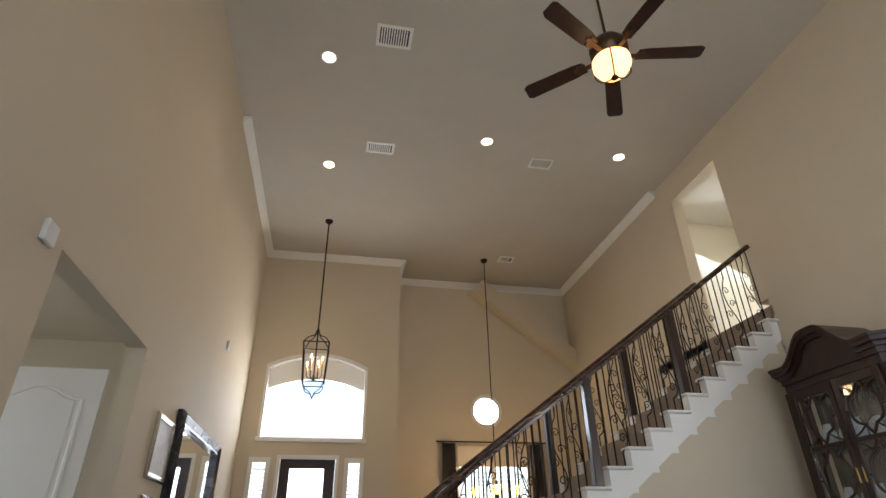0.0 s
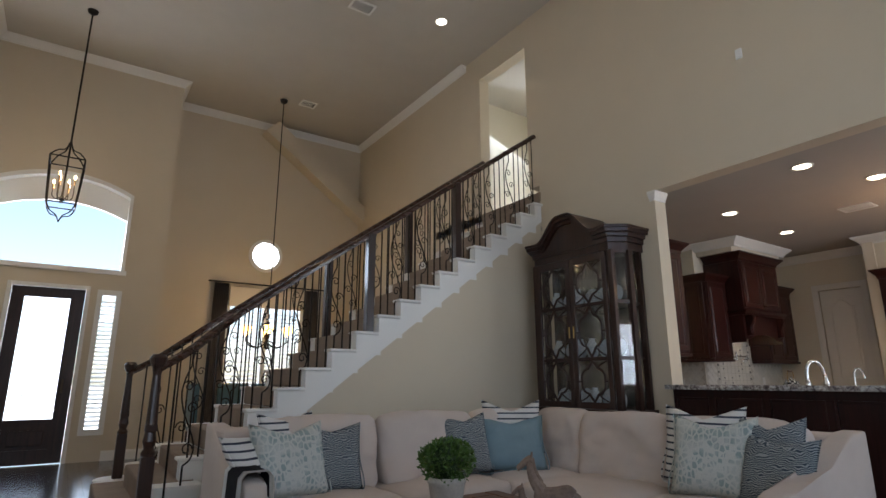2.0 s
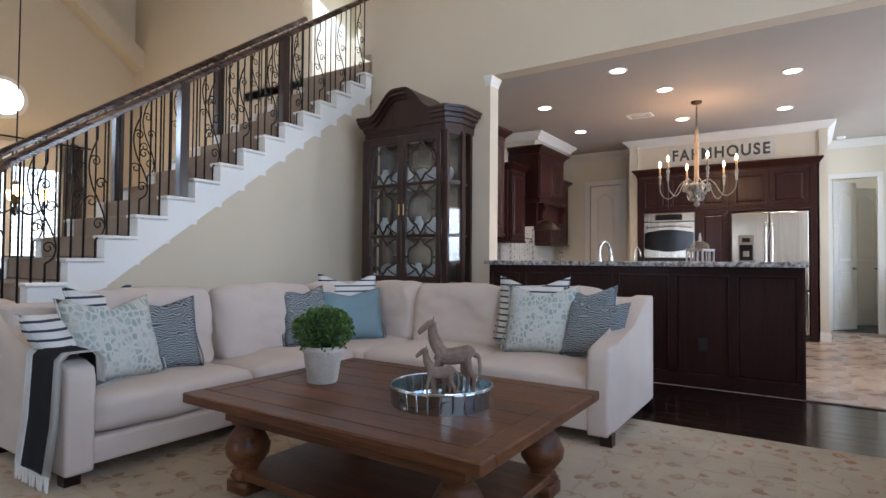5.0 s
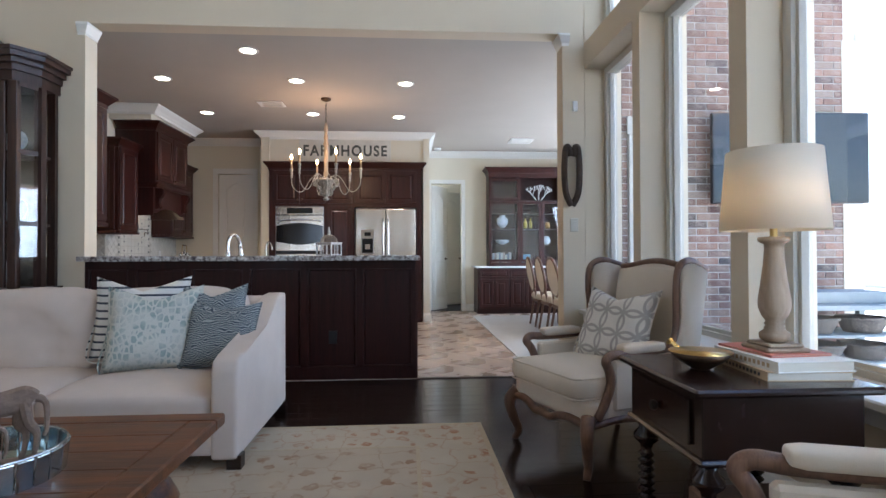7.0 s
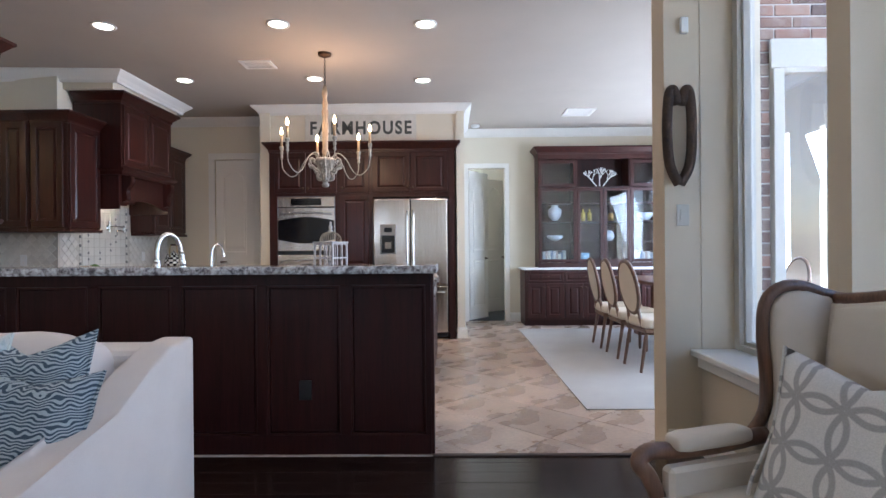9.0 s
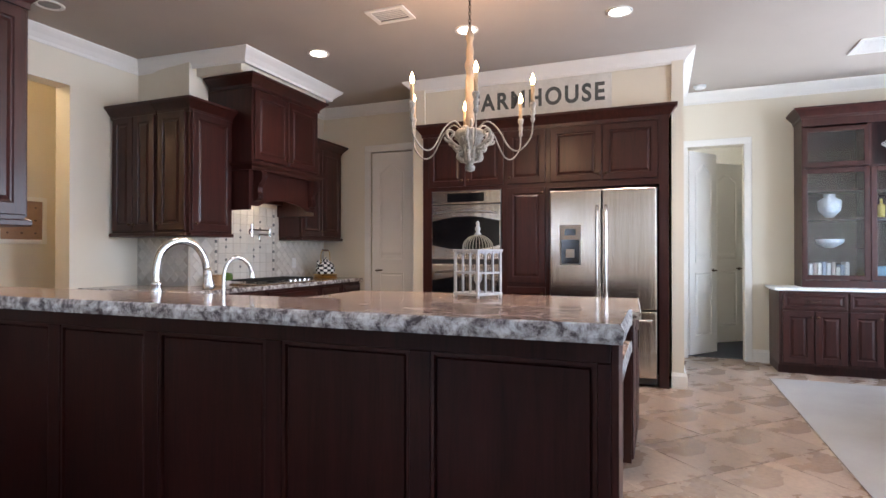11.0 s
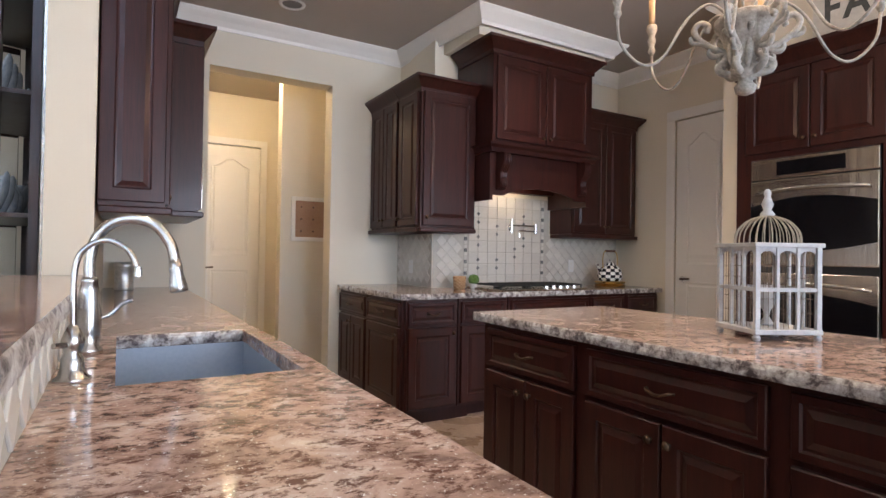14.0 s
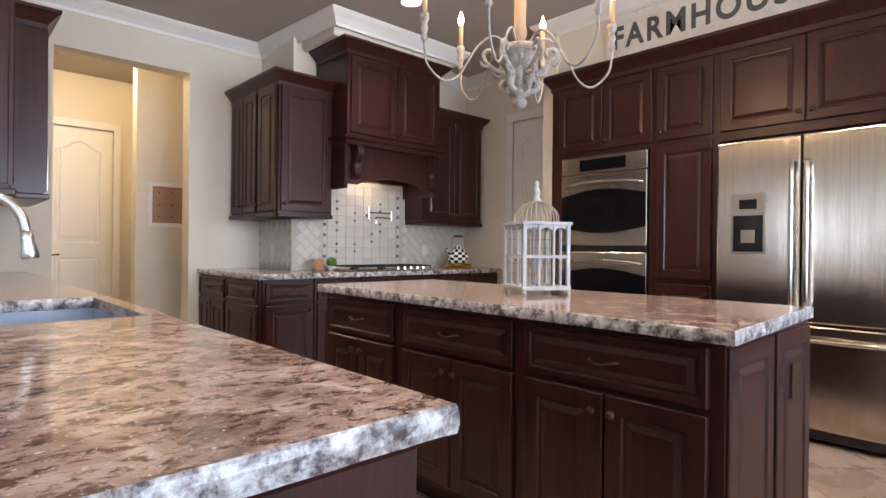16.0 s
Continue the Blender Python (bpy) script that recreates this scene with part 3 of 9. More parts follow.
part("window_frame", bm, M_TRIM, rw, smooth=False)
part("pane", L([(0.256, 0.0), (0.256, 0.006)], seg=32, m=Matrix.Rotation(radians(90), 4, "X")), M_DAY, rw)


def curtain(x0, x1, y, z0, z1, label):
    c = thing("curtain", ((x0 + x1) / 2, y, z0), 0, label, "curtain", "dining room curtains")
    n, bm = 40, bmesh.new()
    rows = []
    for z, k in ((0, 1.0), ((z1 - z0) * 0.5, 0.85), (z1 - z0, 0.8)):
        rows.append([bm.verts.new(((u / n - 0.5) * (x1 - x0) * k, 0.035 * math.sin(u * 1.3) * k, z)) for u in range(n + 1)])
    for a, b in zip(rows, rows[1:]):
        for i in range(n):
            bm.faces.new((a[i], a[i + 1], b[i + 1], b[i]))
    bmesh.ops.solidify(bm, geom=bm.faces[:], thickness=0.006)
    part("panel", bm, M_CURTAIN, c, smooth=True)


M_CURTAIN = mottled("taupe_velvet", (0.16, 0.125, 0.11), (0.22, 0.18, 0.155), 5, 200, 0.85, bump_by=0.3)
curtain(2.18, 2.50, 10.48, 0.3, 2.85, "floor length taupe velvet curtain beside the dining window")
curtain(3.88, 4.22, 10.48, 0.3, 2.85, "floor length taupe velvet curtain beside the dining window")
rod = thing("curtain_rod", (3.2, 10.48, 2.88), 0, "dark iron curtain rod over the dining window", "curtain rod")
part("rod", T([(-1.1, 0, 0), (1.1, 0, 0)], 0.014), M_IRON, rod)
for s in (-1, 1):
    part("bracket", B((s * 0.95 - 0.01, s * 0.95 + 0.01, 0, 0.115, -0.01, 0.01)), M_IRON, rod)
vl = thing("roman_shade", (3.2, 10.545, 2.45), 0, "beige linen roman shade at the top of the dining window", "window shade")
part("fabric", B((-0.7, 0.7, -0.02, 0.02, 0.0, 0.38), bevel=0.01), M_LINEN, vl)

# ceiling things
def downlight(x, y, z, group):
    d = thing("recessed_downlight", (x, y, z), 0, "round white recessed ceiling downlight, switched on", "ceiling light", group)
    n, bm = 28, bmesh.new()
    rings = [[bm.verts.new((r * math.cos(2 * math.pi * i / n), r * math.sin(2 * math.pi * i / n), h)) for i in range(n)] for r, h in ((0.098, -0.001), (0.096, -0.008), (0.076, -0.009), (0.072, -0.001))]
    for a, b in zip(rings, rings[1:]):
        for i in range(n):
            bm.faces.new((a[i], a[(i + 1) % n], b[(i + 1) % n], b[i]))
    part("trim_ring", bm, M_TRIM, d, smooth=True)
    part("lens", L([(0.071, -0.006), (0.071, -0.002)], seg=28), M_CAN, d)


for x, y in CANS_K:
    downlight(x, y, ZK, "kitchen downlights")
M_CAN_OFF = mottled("downlight_reflector", (0.10, 0.09, 0.08), (0.2, 0.18, 0.16), 6, 60, 0.3, 0.6)
d = thing("downlight", (6.40, 4.64, ZK), 0, "unlit recessed ceiling light with a dark reflector", "ceiling light", "kitchen downlights")
part("trim_ring", L([(0.072, -0.001), (0.076, -0.009), (0.096, -0.008), (0.098, -0.001)], seg=28), M_TRIM, d, smooth=True)
part("lens", L([(0.071, -0.003), (0.071, -0.001)], seg=28), M_CAN_OFF, d)
for x, y in CANS_G:
    downlight(x, y, ZC, "great room downlights")


def vent(x, y, z, w, d, label="white metal ceiling air vent"):
    v = thing("ceiling_vent", (x, y, z), 0, label, "air vent", "ceiling air vents")
    part("frame", B((-w, w, -d, -d + 0.035, -0.012, -0.001), (-w, w, d - 0.035, d, -0.012, -0.001), (-w, -w + 0.035, -d + 0.035, d - 0.035, -0.012, -0.001), (w - 0.035, w, -d + 0.035, d - 0.035, -0.012, -0.001)), M_TRIM, v)
    part("backing", B((-w + 0.035, w - 0.035, -d + 0.035, d - 0.035, -0.004, -0.002)), M_BLACK, v)
    n = int((2 * w - 0.08) / 0.028)
    for i in range(n):
        x0 = -w + 0.05 + i * 0.028
        part("slat", B((x0, x0 + 0.014, -d + 0.035, d - 0.035, -0.01, -0.006)), M_TRIM, v)


vent(0.52, 4.27, ZC, 0.2, 0.15)
vent(0.54, 6.25, ZC, 0.2, 0.12)
vent(2.95, 6.20, ZC, 0.17, 0.12)
vent(3.33, 9.3, ZC, 0.15, 0.12)
vent(7.48, 2.38, ZK, 0.12, 0.16)
vent(9.6, -1.35, ZK, 0.2, 0.2)
for x, y in ((10.35, 0.05),):
    s = thing("smoke_detector", (x, y, ZK), 0, "round white smoke detector on the ceiling", "smoke detector")
    part("body", L([(0.05, -0.035), (0.065, -0.02), (0.065, -0.001)], seg=20), M_WHITE, s)
s = thing("smoke_detector", (-0.9, 3.6, ZC), 0, "round white smoke detector on the high ceiling", "smoke detector")
part("body", L([(0.05, -0.035), (0.075, -0.02), (0.075, -0.001)], seg=20), M_WHITE, s)
for y, z in ((2.66, 2.52), (7.5, 3.55)):
    s = thing("wall_sensor", (XL, y, z), 90, "small white plastic sensor on the wall", "wall sensor", "wall sensors")
    part("body", B((-0.06, 0.06, -0.03, 0.0, -0.06, 0.06), bevel=0.008), M_WHITE, s)

# ceiling fan
fan = thing("ceiling_fan", (2.13, 2.77, 4.53), 0, "dark wood and bronze five-blade ceiling fan with a lit glass bowl", "ceiling fan")
part("downrod", T([(0, 0, 0.2), (0, 0, 1.668)], 0.012), M_BRONZE, fan)
part("canopy", L([(0.02, 1.54), (0.06, 1.58), (0.075, 1.667)]), M_BRONZE, fan)
part("motor", L([(0.05, -0.02), (0.11, 0.0), (0.15, 0.05), (0.155, 0.12), (0.12, 0.18), (0.05, 0.22)], seg=28), M_BRONZE, fan, smooth=True)
M_BOWL = glow("amber_glass_bowl", (1.0, 0.56, 0.22), 1.1)
part("glass_bowl", L([(0.02, -0.19), (0.07, -0.175), (0.12, -0.135), (0.15, -0.08), (0.15, -0.03), (0.13, -0.02)], seg=28), M_BOWL, fan, smooth=True)
for k in range(3):
    a = 2 * math.pi * k / 3
    part("strap", T(smooth_curve([(0.158 * math.cos(a), 0.158 * math.sin(a), -0.03), (0.155 * math.cos(a), 0.155 * math.sin(a), -0.11), (0.09 * math.cos(a), 0.09 * math.sin(a), -0.19), (0, 0, -0.20)], 4), 0.006, 6), M_IRON, fan)
part("finial", L([(0.012, -0.225), (0.03, -0.21), (0.02, -0.19)]), M_IRON, fan)
for k, deg in enumerate((-13, 61, 136, 208, 281)):
    m = Matrix.Rotation(radians(deg), 4, "Z") @ Matrix.Rotation(radians(10), 4, "X")
    bl = part("blade", move(P([(0.22, -0.05, 0.03), (0.30, -0.062, 0.03), (0.70, -0.07, 0.03), (0.735, -0.05, 0.03), (0.735, 0.05, 0.03), (0.70, 0.07, 0.03), (0.30, 0.062, 0.03), (0.22, 0.05, 0.03)], (0, 0, 0.01)), m), M_DARK, fan)
    part("blade_arm", move(B((0.12, 0.30, -0.02, 0.02, 0.012, 0.028), (0.2, 0.27, -0.045, 0.045, 0.014, 0.027), bevel=0.004), m), M_BRONZE, bl)

# entry lantern
ln = thing("lantern_pendant", (-0.16, 8.4, 3.1), 0, "open iron cage lantern with six candle bulbs on a long chain", "pendant light")
part("chain", T([(0, 0, 1.1), (0, 0, 3.08)], 0.012, 6), M_IRON, ln)
part("canopy", L([(0.02, 3.03), (0.06, 3.06), (0.07, 3.095)]), M_IRON, ln)
for k in range(4):
    a = math.pi / 4 + k * math.pi / 2
    c, s = math.cos(a), math.sin(a)
    part("cage_bar", T([(0.22 * c, 0.22 * s, 0.22), (0.27 * c, 0.27 * s, 0.82)], 0.010, 5), M_IRON, ln, smooth=True)
    part("cage_bar", T(smooth_curve([(0.27 * c, 0.27 * s, 0.82), (0.17 * c, 0.17 * s, 0.92), (0.06 * c, 0.06 * s, 0.98), (0, 0, 1.12)], 4), 0.009, 5), M_IRON, ln, smooth=True)
    part("cage_bar", T(smooth_curve([(0.22 * c, 0.22 * s, 0.22), (0.15 * c, 0.15 * s, 0.12), (0.05 * c, 0.05 * s, 0.08), (0, 0, 0.0)], 4), 0.008, 5), M_IRON, ln, smooth=True)
    d = a + math.pi / 2
    part("cage_bar", T([(0.27 * c, 0.27 * s, 0.82), (0.27 * math.cos(d), 0.27 * math.sin(d), 0.82)], 0.010, 5), M_IRON, ln, smooth=True)
    part("cage_bar", T([(0.22 * c, 0.22 * s, 0.22), (0.22 * math.cos(d), 0.22 * math.sin(d), 0.22)], 0.009, 5), M_IRON, ln, smooth=True)
part("stem", L([(0.015, 0.25), (0.03, 0.3), (0.012, 0.36), (0.012, 1.1)], seg=10), M_IRON, ln)
for k in range(6):
    a = k * math.pi / 3
    c, s, z = math.cos(a), math.sin(a), 0.42 if k % 2 else 0.52
    part("arm", T(smooth_curve([(0, 0, 0.34), (0.06 * c, 0.06 * s, 0.3), (0.11 * c, 0.11 * s, 0.34), (0.11 * c, 0.11 * s, z)], 3), 0.006, 5), M_IRON, ln)
    part("candle", L([(0.012, z), (0.012, z + 0.07)], (0.11 * c, 0.11 * s, 0), 8), M_CANDLE, ln)
    part("bulb", L([(0.004, z + 0.07), (0.014, z + 0.09), (0.010, z + 0.115), (0.002, z + 0.135)], (0.11 * c, 0.11 * s, 0), 8), M_FLAME, ln)

# dining chandelier with amber shades
dc = thing("dining_chandelier", (2.9, 9.4, 1.62), 0, "dark iron chandelier with amber glass shades in the dining room", "chandelier")
part("chain", T([(0, 0, 0.5), (0, 0, 4.56)], 0.009, 6), M_IRON, dc)
part("canopy", L([(0.02, 4.50), (0.06, 4.53), (0.07, 4.575)]), M_IRON, dc)
part("stem", L([(0.01, 0.0), (0.05, 0.06), (0.02, 0.14), (0.045, 0.22), (0.015, 0.34), (0.03, 0.46), (0.01, 0.5)], seg=14), M_IRON, dc, smooth=True)
M_AMBER = glow("amber_shade", (1.0, 0.62, 0.2), 3.0)
for k in range(6):
    a = k * math.pi / 3 + 0.3
    c, s = math.cos(a), math.sin(a)
    part("arm", T(smooth_curve([(0, 0, 0.12), (0.18 * c, 0.18 * s, 0.03), (0.36 * c, 0.36 * s, 0.12), (0.38 * c, 0.38 * s, 0.24)], 4), 0.010, 6), M_IRON, dc)
    part("shade", L([(0.03, 0.24), (0.055, 0.28), (0.065, 0.34), (0.085, 0.37), (0.06, 0.372)], (0.38 * c, 0.38 * s, 0), 14), M_AMBER, dc, smooth=True)

# mirror and pictures on the west wall
M_SILVERF = mottled("black_silver_frame", (0.03, 0.03, 0.035), (0.12, 0.12, 0.13), 6, 60, 0.25, 0.7)
M_MIRROR, _nt, _p = nodes_of("mirror")
_p.inputs["Metallic"].default_value, _p.inputs["Roughness"].default_value, _p.inputs["Base Color"].default_value = 1, 0.02, (0.85, 0.87, 0.88, 1)


def framed(name, y, z0, w, h, fw, depth, face, frame_mat, label, category):
    t = thing(name, (XL, y, z0), 90, label, category)
    prof = [(0, 0), (0, -depth * 0.6), (fw * 0.3, -depth), (fw * 0.7, -depth * 0.55), (fw, -depth * 0.75), (fw, 0)]
    bm, rings = bmesh.new(), []
    for i, (sx, sz) in enumerate(((-1, 0), (1, 0), (1, 1), (-1, 1))):
        rings.append([bm.verts.new((sx * (w / 2 - o), d - 0.002, (h - o) if sz else o)) for o, d in prof])
    for i in range(4):
        a, b = rings[i], rings[(i + 1) % 4]
        for j in range(len(prof) - 1):
            bm.faces.new((a[j], a[j + 1], b[j + 1], b[j]))
    part("frame", bm, frame_mat, t)
    part("backing", B((-w / 2 + fw, w / 2 - fw, -0.016, -0.012, fw, h - fw)), face, t)
    return t


framed("wall_mirror", 6.86, 1.30, 2.20, 1.04, 0.13, 0.08, M_MIRROR, M_SILVERF, "large mirror in a wide black and silver frame", "mirror")
M_PRINT = mottled("pale_print", (0.5, 0.48, 0.44), (0.72, 0.71, 0.69), 5, 30, 0.5)
framed("framed_picture", 5.39, 1.65, 0.54, 0.53, 0.05, 0.035, M_PRINT, M_CHROME, "small framed pale print on the wall", "picture")
framed("framed_picture", 5.39, 1.0, 0.54, 0.53, 0.05, 0.035, M_PRINT, M_CHROME, "small framed pale print on the wall", "picture")
st_door = thing("door_study", (-2.6, 3.9, 0), 8, "", "", kind="structure")
part("door_leaf", B((-0.45, 0.45, -0.02, 0.02, 0.01, 2.12)), M_TRIM, st_door)
part("panel", B((-0.32, 0.32, -0.035, -0.021, 1.0, 1.95), (-0.32, 0.32, -0.035, -0.021, 0.2, 0.85), bevel=0.01), M_TRIM, st_door)

# ---- stair ----
RISE, RUN = 0.1765, 0.2445
X5 = 1.486                                  # nosing of the fifth step
def nose_x(k):
    return X5 + (k - 5) * RUN


stair = thing("staircase", (0, 0, 0), 0, "", "", kind="structure")
YS0, YS1 = 5.0, 6.2
for k in range(3, 20):
    x, z = nose_x(k), k * RISE
    part("step", B((x + 0.02, x + RUN + 0.04, YS0 + 0.02, YS1 - 0.02, z - RISE - 0.05, z - 0.03)), M_TRIM, stair)
    part("runner", B((x - 0.004, x + RUN + 0.012, YS0 + 0.13, YS1 - 0.13, z - RISE + 0.004, z), bevel=0.012), M_CARPET, stair)
    for ya, yb in ((YS0 - 0.03, YS0 + 0.128), (YS1 - 0.128, YS1 + 0.03)):
        part("tread_cap", B((x - 0.025, x + RUN + 0.0, ya, yb, z - 0.03, z - 0.001), bevel=0.008), M_TRIM, stair)
        part("riser_end", B((x, x + 0.02, ya + 0.02, yb - 0.02, z - RISE, z - 0.031)), M_TRIM, stair)


def stadium(x0, x1, y0, y1, z0, z1, r):
    pts = []
    for cx, cy, a0 in ((x1 - 0.001, y1 - r, 0), (x0 + r, y1 - r, 90), (x0 + r, y0 + r, 180), (x1 - 0.001, y0 + r, 270)):
        if cx < x1 - 0.01:
            pts += [(cx + r * math.cos(radians(a0 + i * 15)), cy + r * math.sin(radians(a0 + i * 15)), z0) for i in range(7)]
        else:
            pts += [(x1, y1 if a0 == 0 else y0, z0)]
    return P(pts, (0, 0, z1 - z0))


x, z = nose_x(2), 2 * RISE
part("step", stadium(x + 0.02, x + 0.38, 4.80, 6.42, z - RISE, z - 0.03, 0.10), M_TRIM, stair)
part("tread_cap", stadium(x - 0.01, x + 0.38, 4.78, 6.44, z - 0.03, z, 0.11), M_TRIM, stair)
part("runner", B((x - 0.016, x + 0.36, 4.98, 6.22, z - RISE, z + 0.006), bevel=0.01), M_CARPET, stair)
x, z = nose_x(1), RISE
part("step", B((x + 0.02, x + 0.62, 4.82, 6.54, 0, z - 0.03)), M_TRIM, stair)
part("tread_cap", B((x, x + 0.62, 4.81, 6.55, z - 0.03, z - 0.001), bevel=0.006), M_TRIM, stair)
part("runner", B((x - 0.016, x + 0.60, 4.90, 6.46, 0.002, z + 0.008), bevel=0.01), M_CARPET, stair)
for yl in (4.66, 6.70):
    part("bullnose", L([(0.19, 0.0), (0.19, 0.012), (0.182, 0.02), (0.182, z - 0.04), (0.19, z - 0.03), (0.205, z - 0.022), (0.208, z - 0.008), (0.20, z + 0.001)], (0.72, yl, 0), 28), M_TRIM, stair, smooth=False)
for y, th in ((YS0, 0.02), (YS1 - 0.02, 0.02)):
    zz = lambda x, off: 0.88 + (x - X5) * RISE / RUN - off
    poly = [(nose_x(3) + 0.005, y, 0.10), (nose_x(3) + 0.005, y, 3 * RISE - 0.032)]
    for k in range(3, 20):
        if k > 3:
            poly.append((nose_x(k) + 0.005, y, k * RISE - 0.032))
        poly.append((nose_x(k + 1) + 0.005, y, k * RISE - 0.032))
    poly += [(XW - 0.005, y, 19 * RISE - 0.032), (XW - 0.005, y, zz(XW, 0.33))]
    part("stringer", P(poly, (0, th, 0)), M_TRIM, stair)
    part("stair_wall", P([(nose_x(3) + 0.02, y + 0.022, 0), (XW - 0.005, y + 0.022, 0), (XW - 0.005, y + 0.022, zz(XW, 0.30)), (nose_x(3) + 0.02, y + 0.022, 0.14)], (0, 0.05 if y < 5.5 else -0.05, 0)), M_WALL, stair)
structure("ceiling_stair_soffit", P([(2.2, 5.08, zz(2.2, 0.42)), (XW, 5.08, zz(XW, 0.42)), (XW, 5.08, zz(XW, 0.47)), (2.2, 5.08, zz(2.2, 0.47))], (0, 1.05, 0)), M_WALL)


def rail_path(y, yn, xn):
    z = lambda x: 0.88 + (x - X5) * RISE / RUN + 0.90
    return smooth_curve([(xn, yn, z(xn) - 0.02), (xn + 0.22, yn + (y - yn) * 0.3, z(xn + 0.22) - 0.04), (1.25, y + (yn - y) * 0.15, z(1.25) - 0.01), (1.6, y, z(1.6)), (3.2, y, z(3.2)), (4.2, y, z(4.2)), (5.0, y, z(5.0))], 8)


def scroll_mesh():
    """One forged baluster with facing S-scrolls, 0.86 high."""
    bm = bmesh.new()
    tube(bm, [(0, 0, 0), (0, 0, 0.12)], 0.0075, 6)
    tube(bm, [(0, 0, 0.76), (0, 0, 0.86)], 0.0075, 6)
    s1 = [(0, 0, 0.12), (0.05, 0, 0.16), (0.065, 0, 0.24), (0.03, 0, 0.34), (-0.03, 0, 0.46), (-0.055, 0, 0.58), (-0.035, 0, 0.68), (0, 0, 0.76)]
    tube(bm, smooth_curve(s1, 4), 0.0065, 5)
    for cx, cz, sg in ((0.018, 0.22, 1), (-0.01, 0.62, -1), (-0.035, 0.36, -1), (0.03, 0.48, 1)):
        pts = []
        for i in range(13):
            a, r = i * 0.62, 0.042 * (1 - i / 16)
            pts.append((cx + sg * r * math.cos(a), 0, cz + r * math.sin(a)))
        tube(bm, pts, 0.005, 5)
    return bm


rail_meshes = {}
for y, yn, xn in ((YS0 + 0.05, 4.66, 0.72), (YS1 - 0.05, 6.70, 0.72)):
    r = thing("stair_railing", (0, 0, 0), 0, "stair railing with a dark wood handrail and black scrolled iron balusters", "stair railing", "stair railings")
    path = rail_path(y, yn, xn)
    bm, rings = bmesh.new(), []
    prof = [(-0.032, -0.028), (-0.036, 0.0), (-0.028, 0.022), (0, 0.032), (0.028, 0.022), (0.036, 0.0), (0.032, -0.028)]
    for i, p in enumerate(path):
        d = (path[min(i + 1, len(path) - 1)] - path[max(i - 1, 0)]).normalized()
        side = Vector((-d.y, d.x, 0)).normalized()
        up = d.cross(side) * -1
        up = up if up.z > 0 else -up
        rings.append([bm.verts.new(p + side * a + up * b) for a, b in prof])
    for a, b in zip(rings, rings[1:]):
        for i in range(len(prof)):
            bm.faces.new((a[i], a[(i + 1) % len(prof)], b[(i + 1) % len(prof)], b[i]))
    bm.faces.new(rings[0][::-1])
    bm.faces.new(rings[-1])
    part("handrail", bm, M_RAIL, r, smooth=False)
    zr = lambda x: 0.88 + (x - X5) * RISE / RUN + 0.90
    # newels: the turned one at the foot, two square ones on the way
    nb = bmesh.new()
    box(nb, -0.045, 0.045, -0.045, 0.045, 0, 0.42, bevel=0.006)
    lathe(nb, [(0.045, 0.42), (0.05, 0.44), (0.032, 0.47), (0.046, 0.52), (0.036, 0.58), (0.04, 0.62), (0.028, 0.98), (0.035, 1.02), (0.03, 1.04)], seg=16)
    box(nb, -0.04, 0.04, -0.04, 0.04, 0.58, 0.64, bevel=0.01)
    lathe(nb, [(0.032, 1.02), (0.056, 1.07), (0.062, 1.105), (0.045, 1.13)], seg=16)
    nw = part("newel_post", nb, M_NEWEL, r)
    nw.location = (xn, yn, RISE)
    for xm in (2.62, 3.72):
        o = part("newel_post", B((-0.04, 0.04, -0.04, 0.04, 0.0, 0.88), bevel=0.005), M_NEWEL, r)
        k = math.floor((xm - X5) / RUN) + 5
        o.location = (xm, y, k * RISE - 0.002)
        o.scale = (1, 1, (zr(xm) - k * RISE) / 0.88)
    n = 0
    for k in range(3, 20):
        for f in (0.16, 0.5, 0.84):
            x = nose_x(k) + f * RUN
            n += 1
            if x > 5.0 or min(abs(x - 2.62), abs(x - 3.72)) < 0.05:
                continue
            kind = "scroll" if n % 4 == 0 else "plain"
            if kind not in rail_meshes:
                b = scroll_mesh() if kind == "scroll" else T([(0, 0, 0), (0, 0, 0.86)], 0.0075, 6)
                o = part("baluster", b, M_IRON, r, smooth=True)
                rail_meshes[kind] = o.data
            else:
                o = new("baluster", rail_meshes[kind])
                o.parent = r
            yy = y + (yn - y) * max(0, min(1, (1.35 - x) / 0.5)) * 0.35
            o.location = (x, yy, k * RISE - 0.002)
            o.scale = (1, 1, (zr(x) - 0.02 - k * RISE) / 0.86)
    for x, yy in ((0.86, yn + (y - yn) * 0.18), (0.98, yn + (y - yn) * 0.38)):
        o = new("baluster", rail_meshes["scroll" if x > 0.9 else "plain"])
        o.parent = r
        k = 1 if x < nose_x(2) or not 4.76 < yy < 6.44 else 2
        o.location = (x, yy, k * RISE - 0.002)
        o.scale = (1, 1, (zr(x) - 0.06 - k * RISE) / 0.86)
# glowing slabs on the solid landing wall stand in for bright bands of daylight
structure("landing_glow_panel", B((7.28, 7.298, 5.7, 7.0, 4.35, 4.6), (7.28, 7.298, 5.4, 6.3, 3.75, 4.05)), M_DAY)

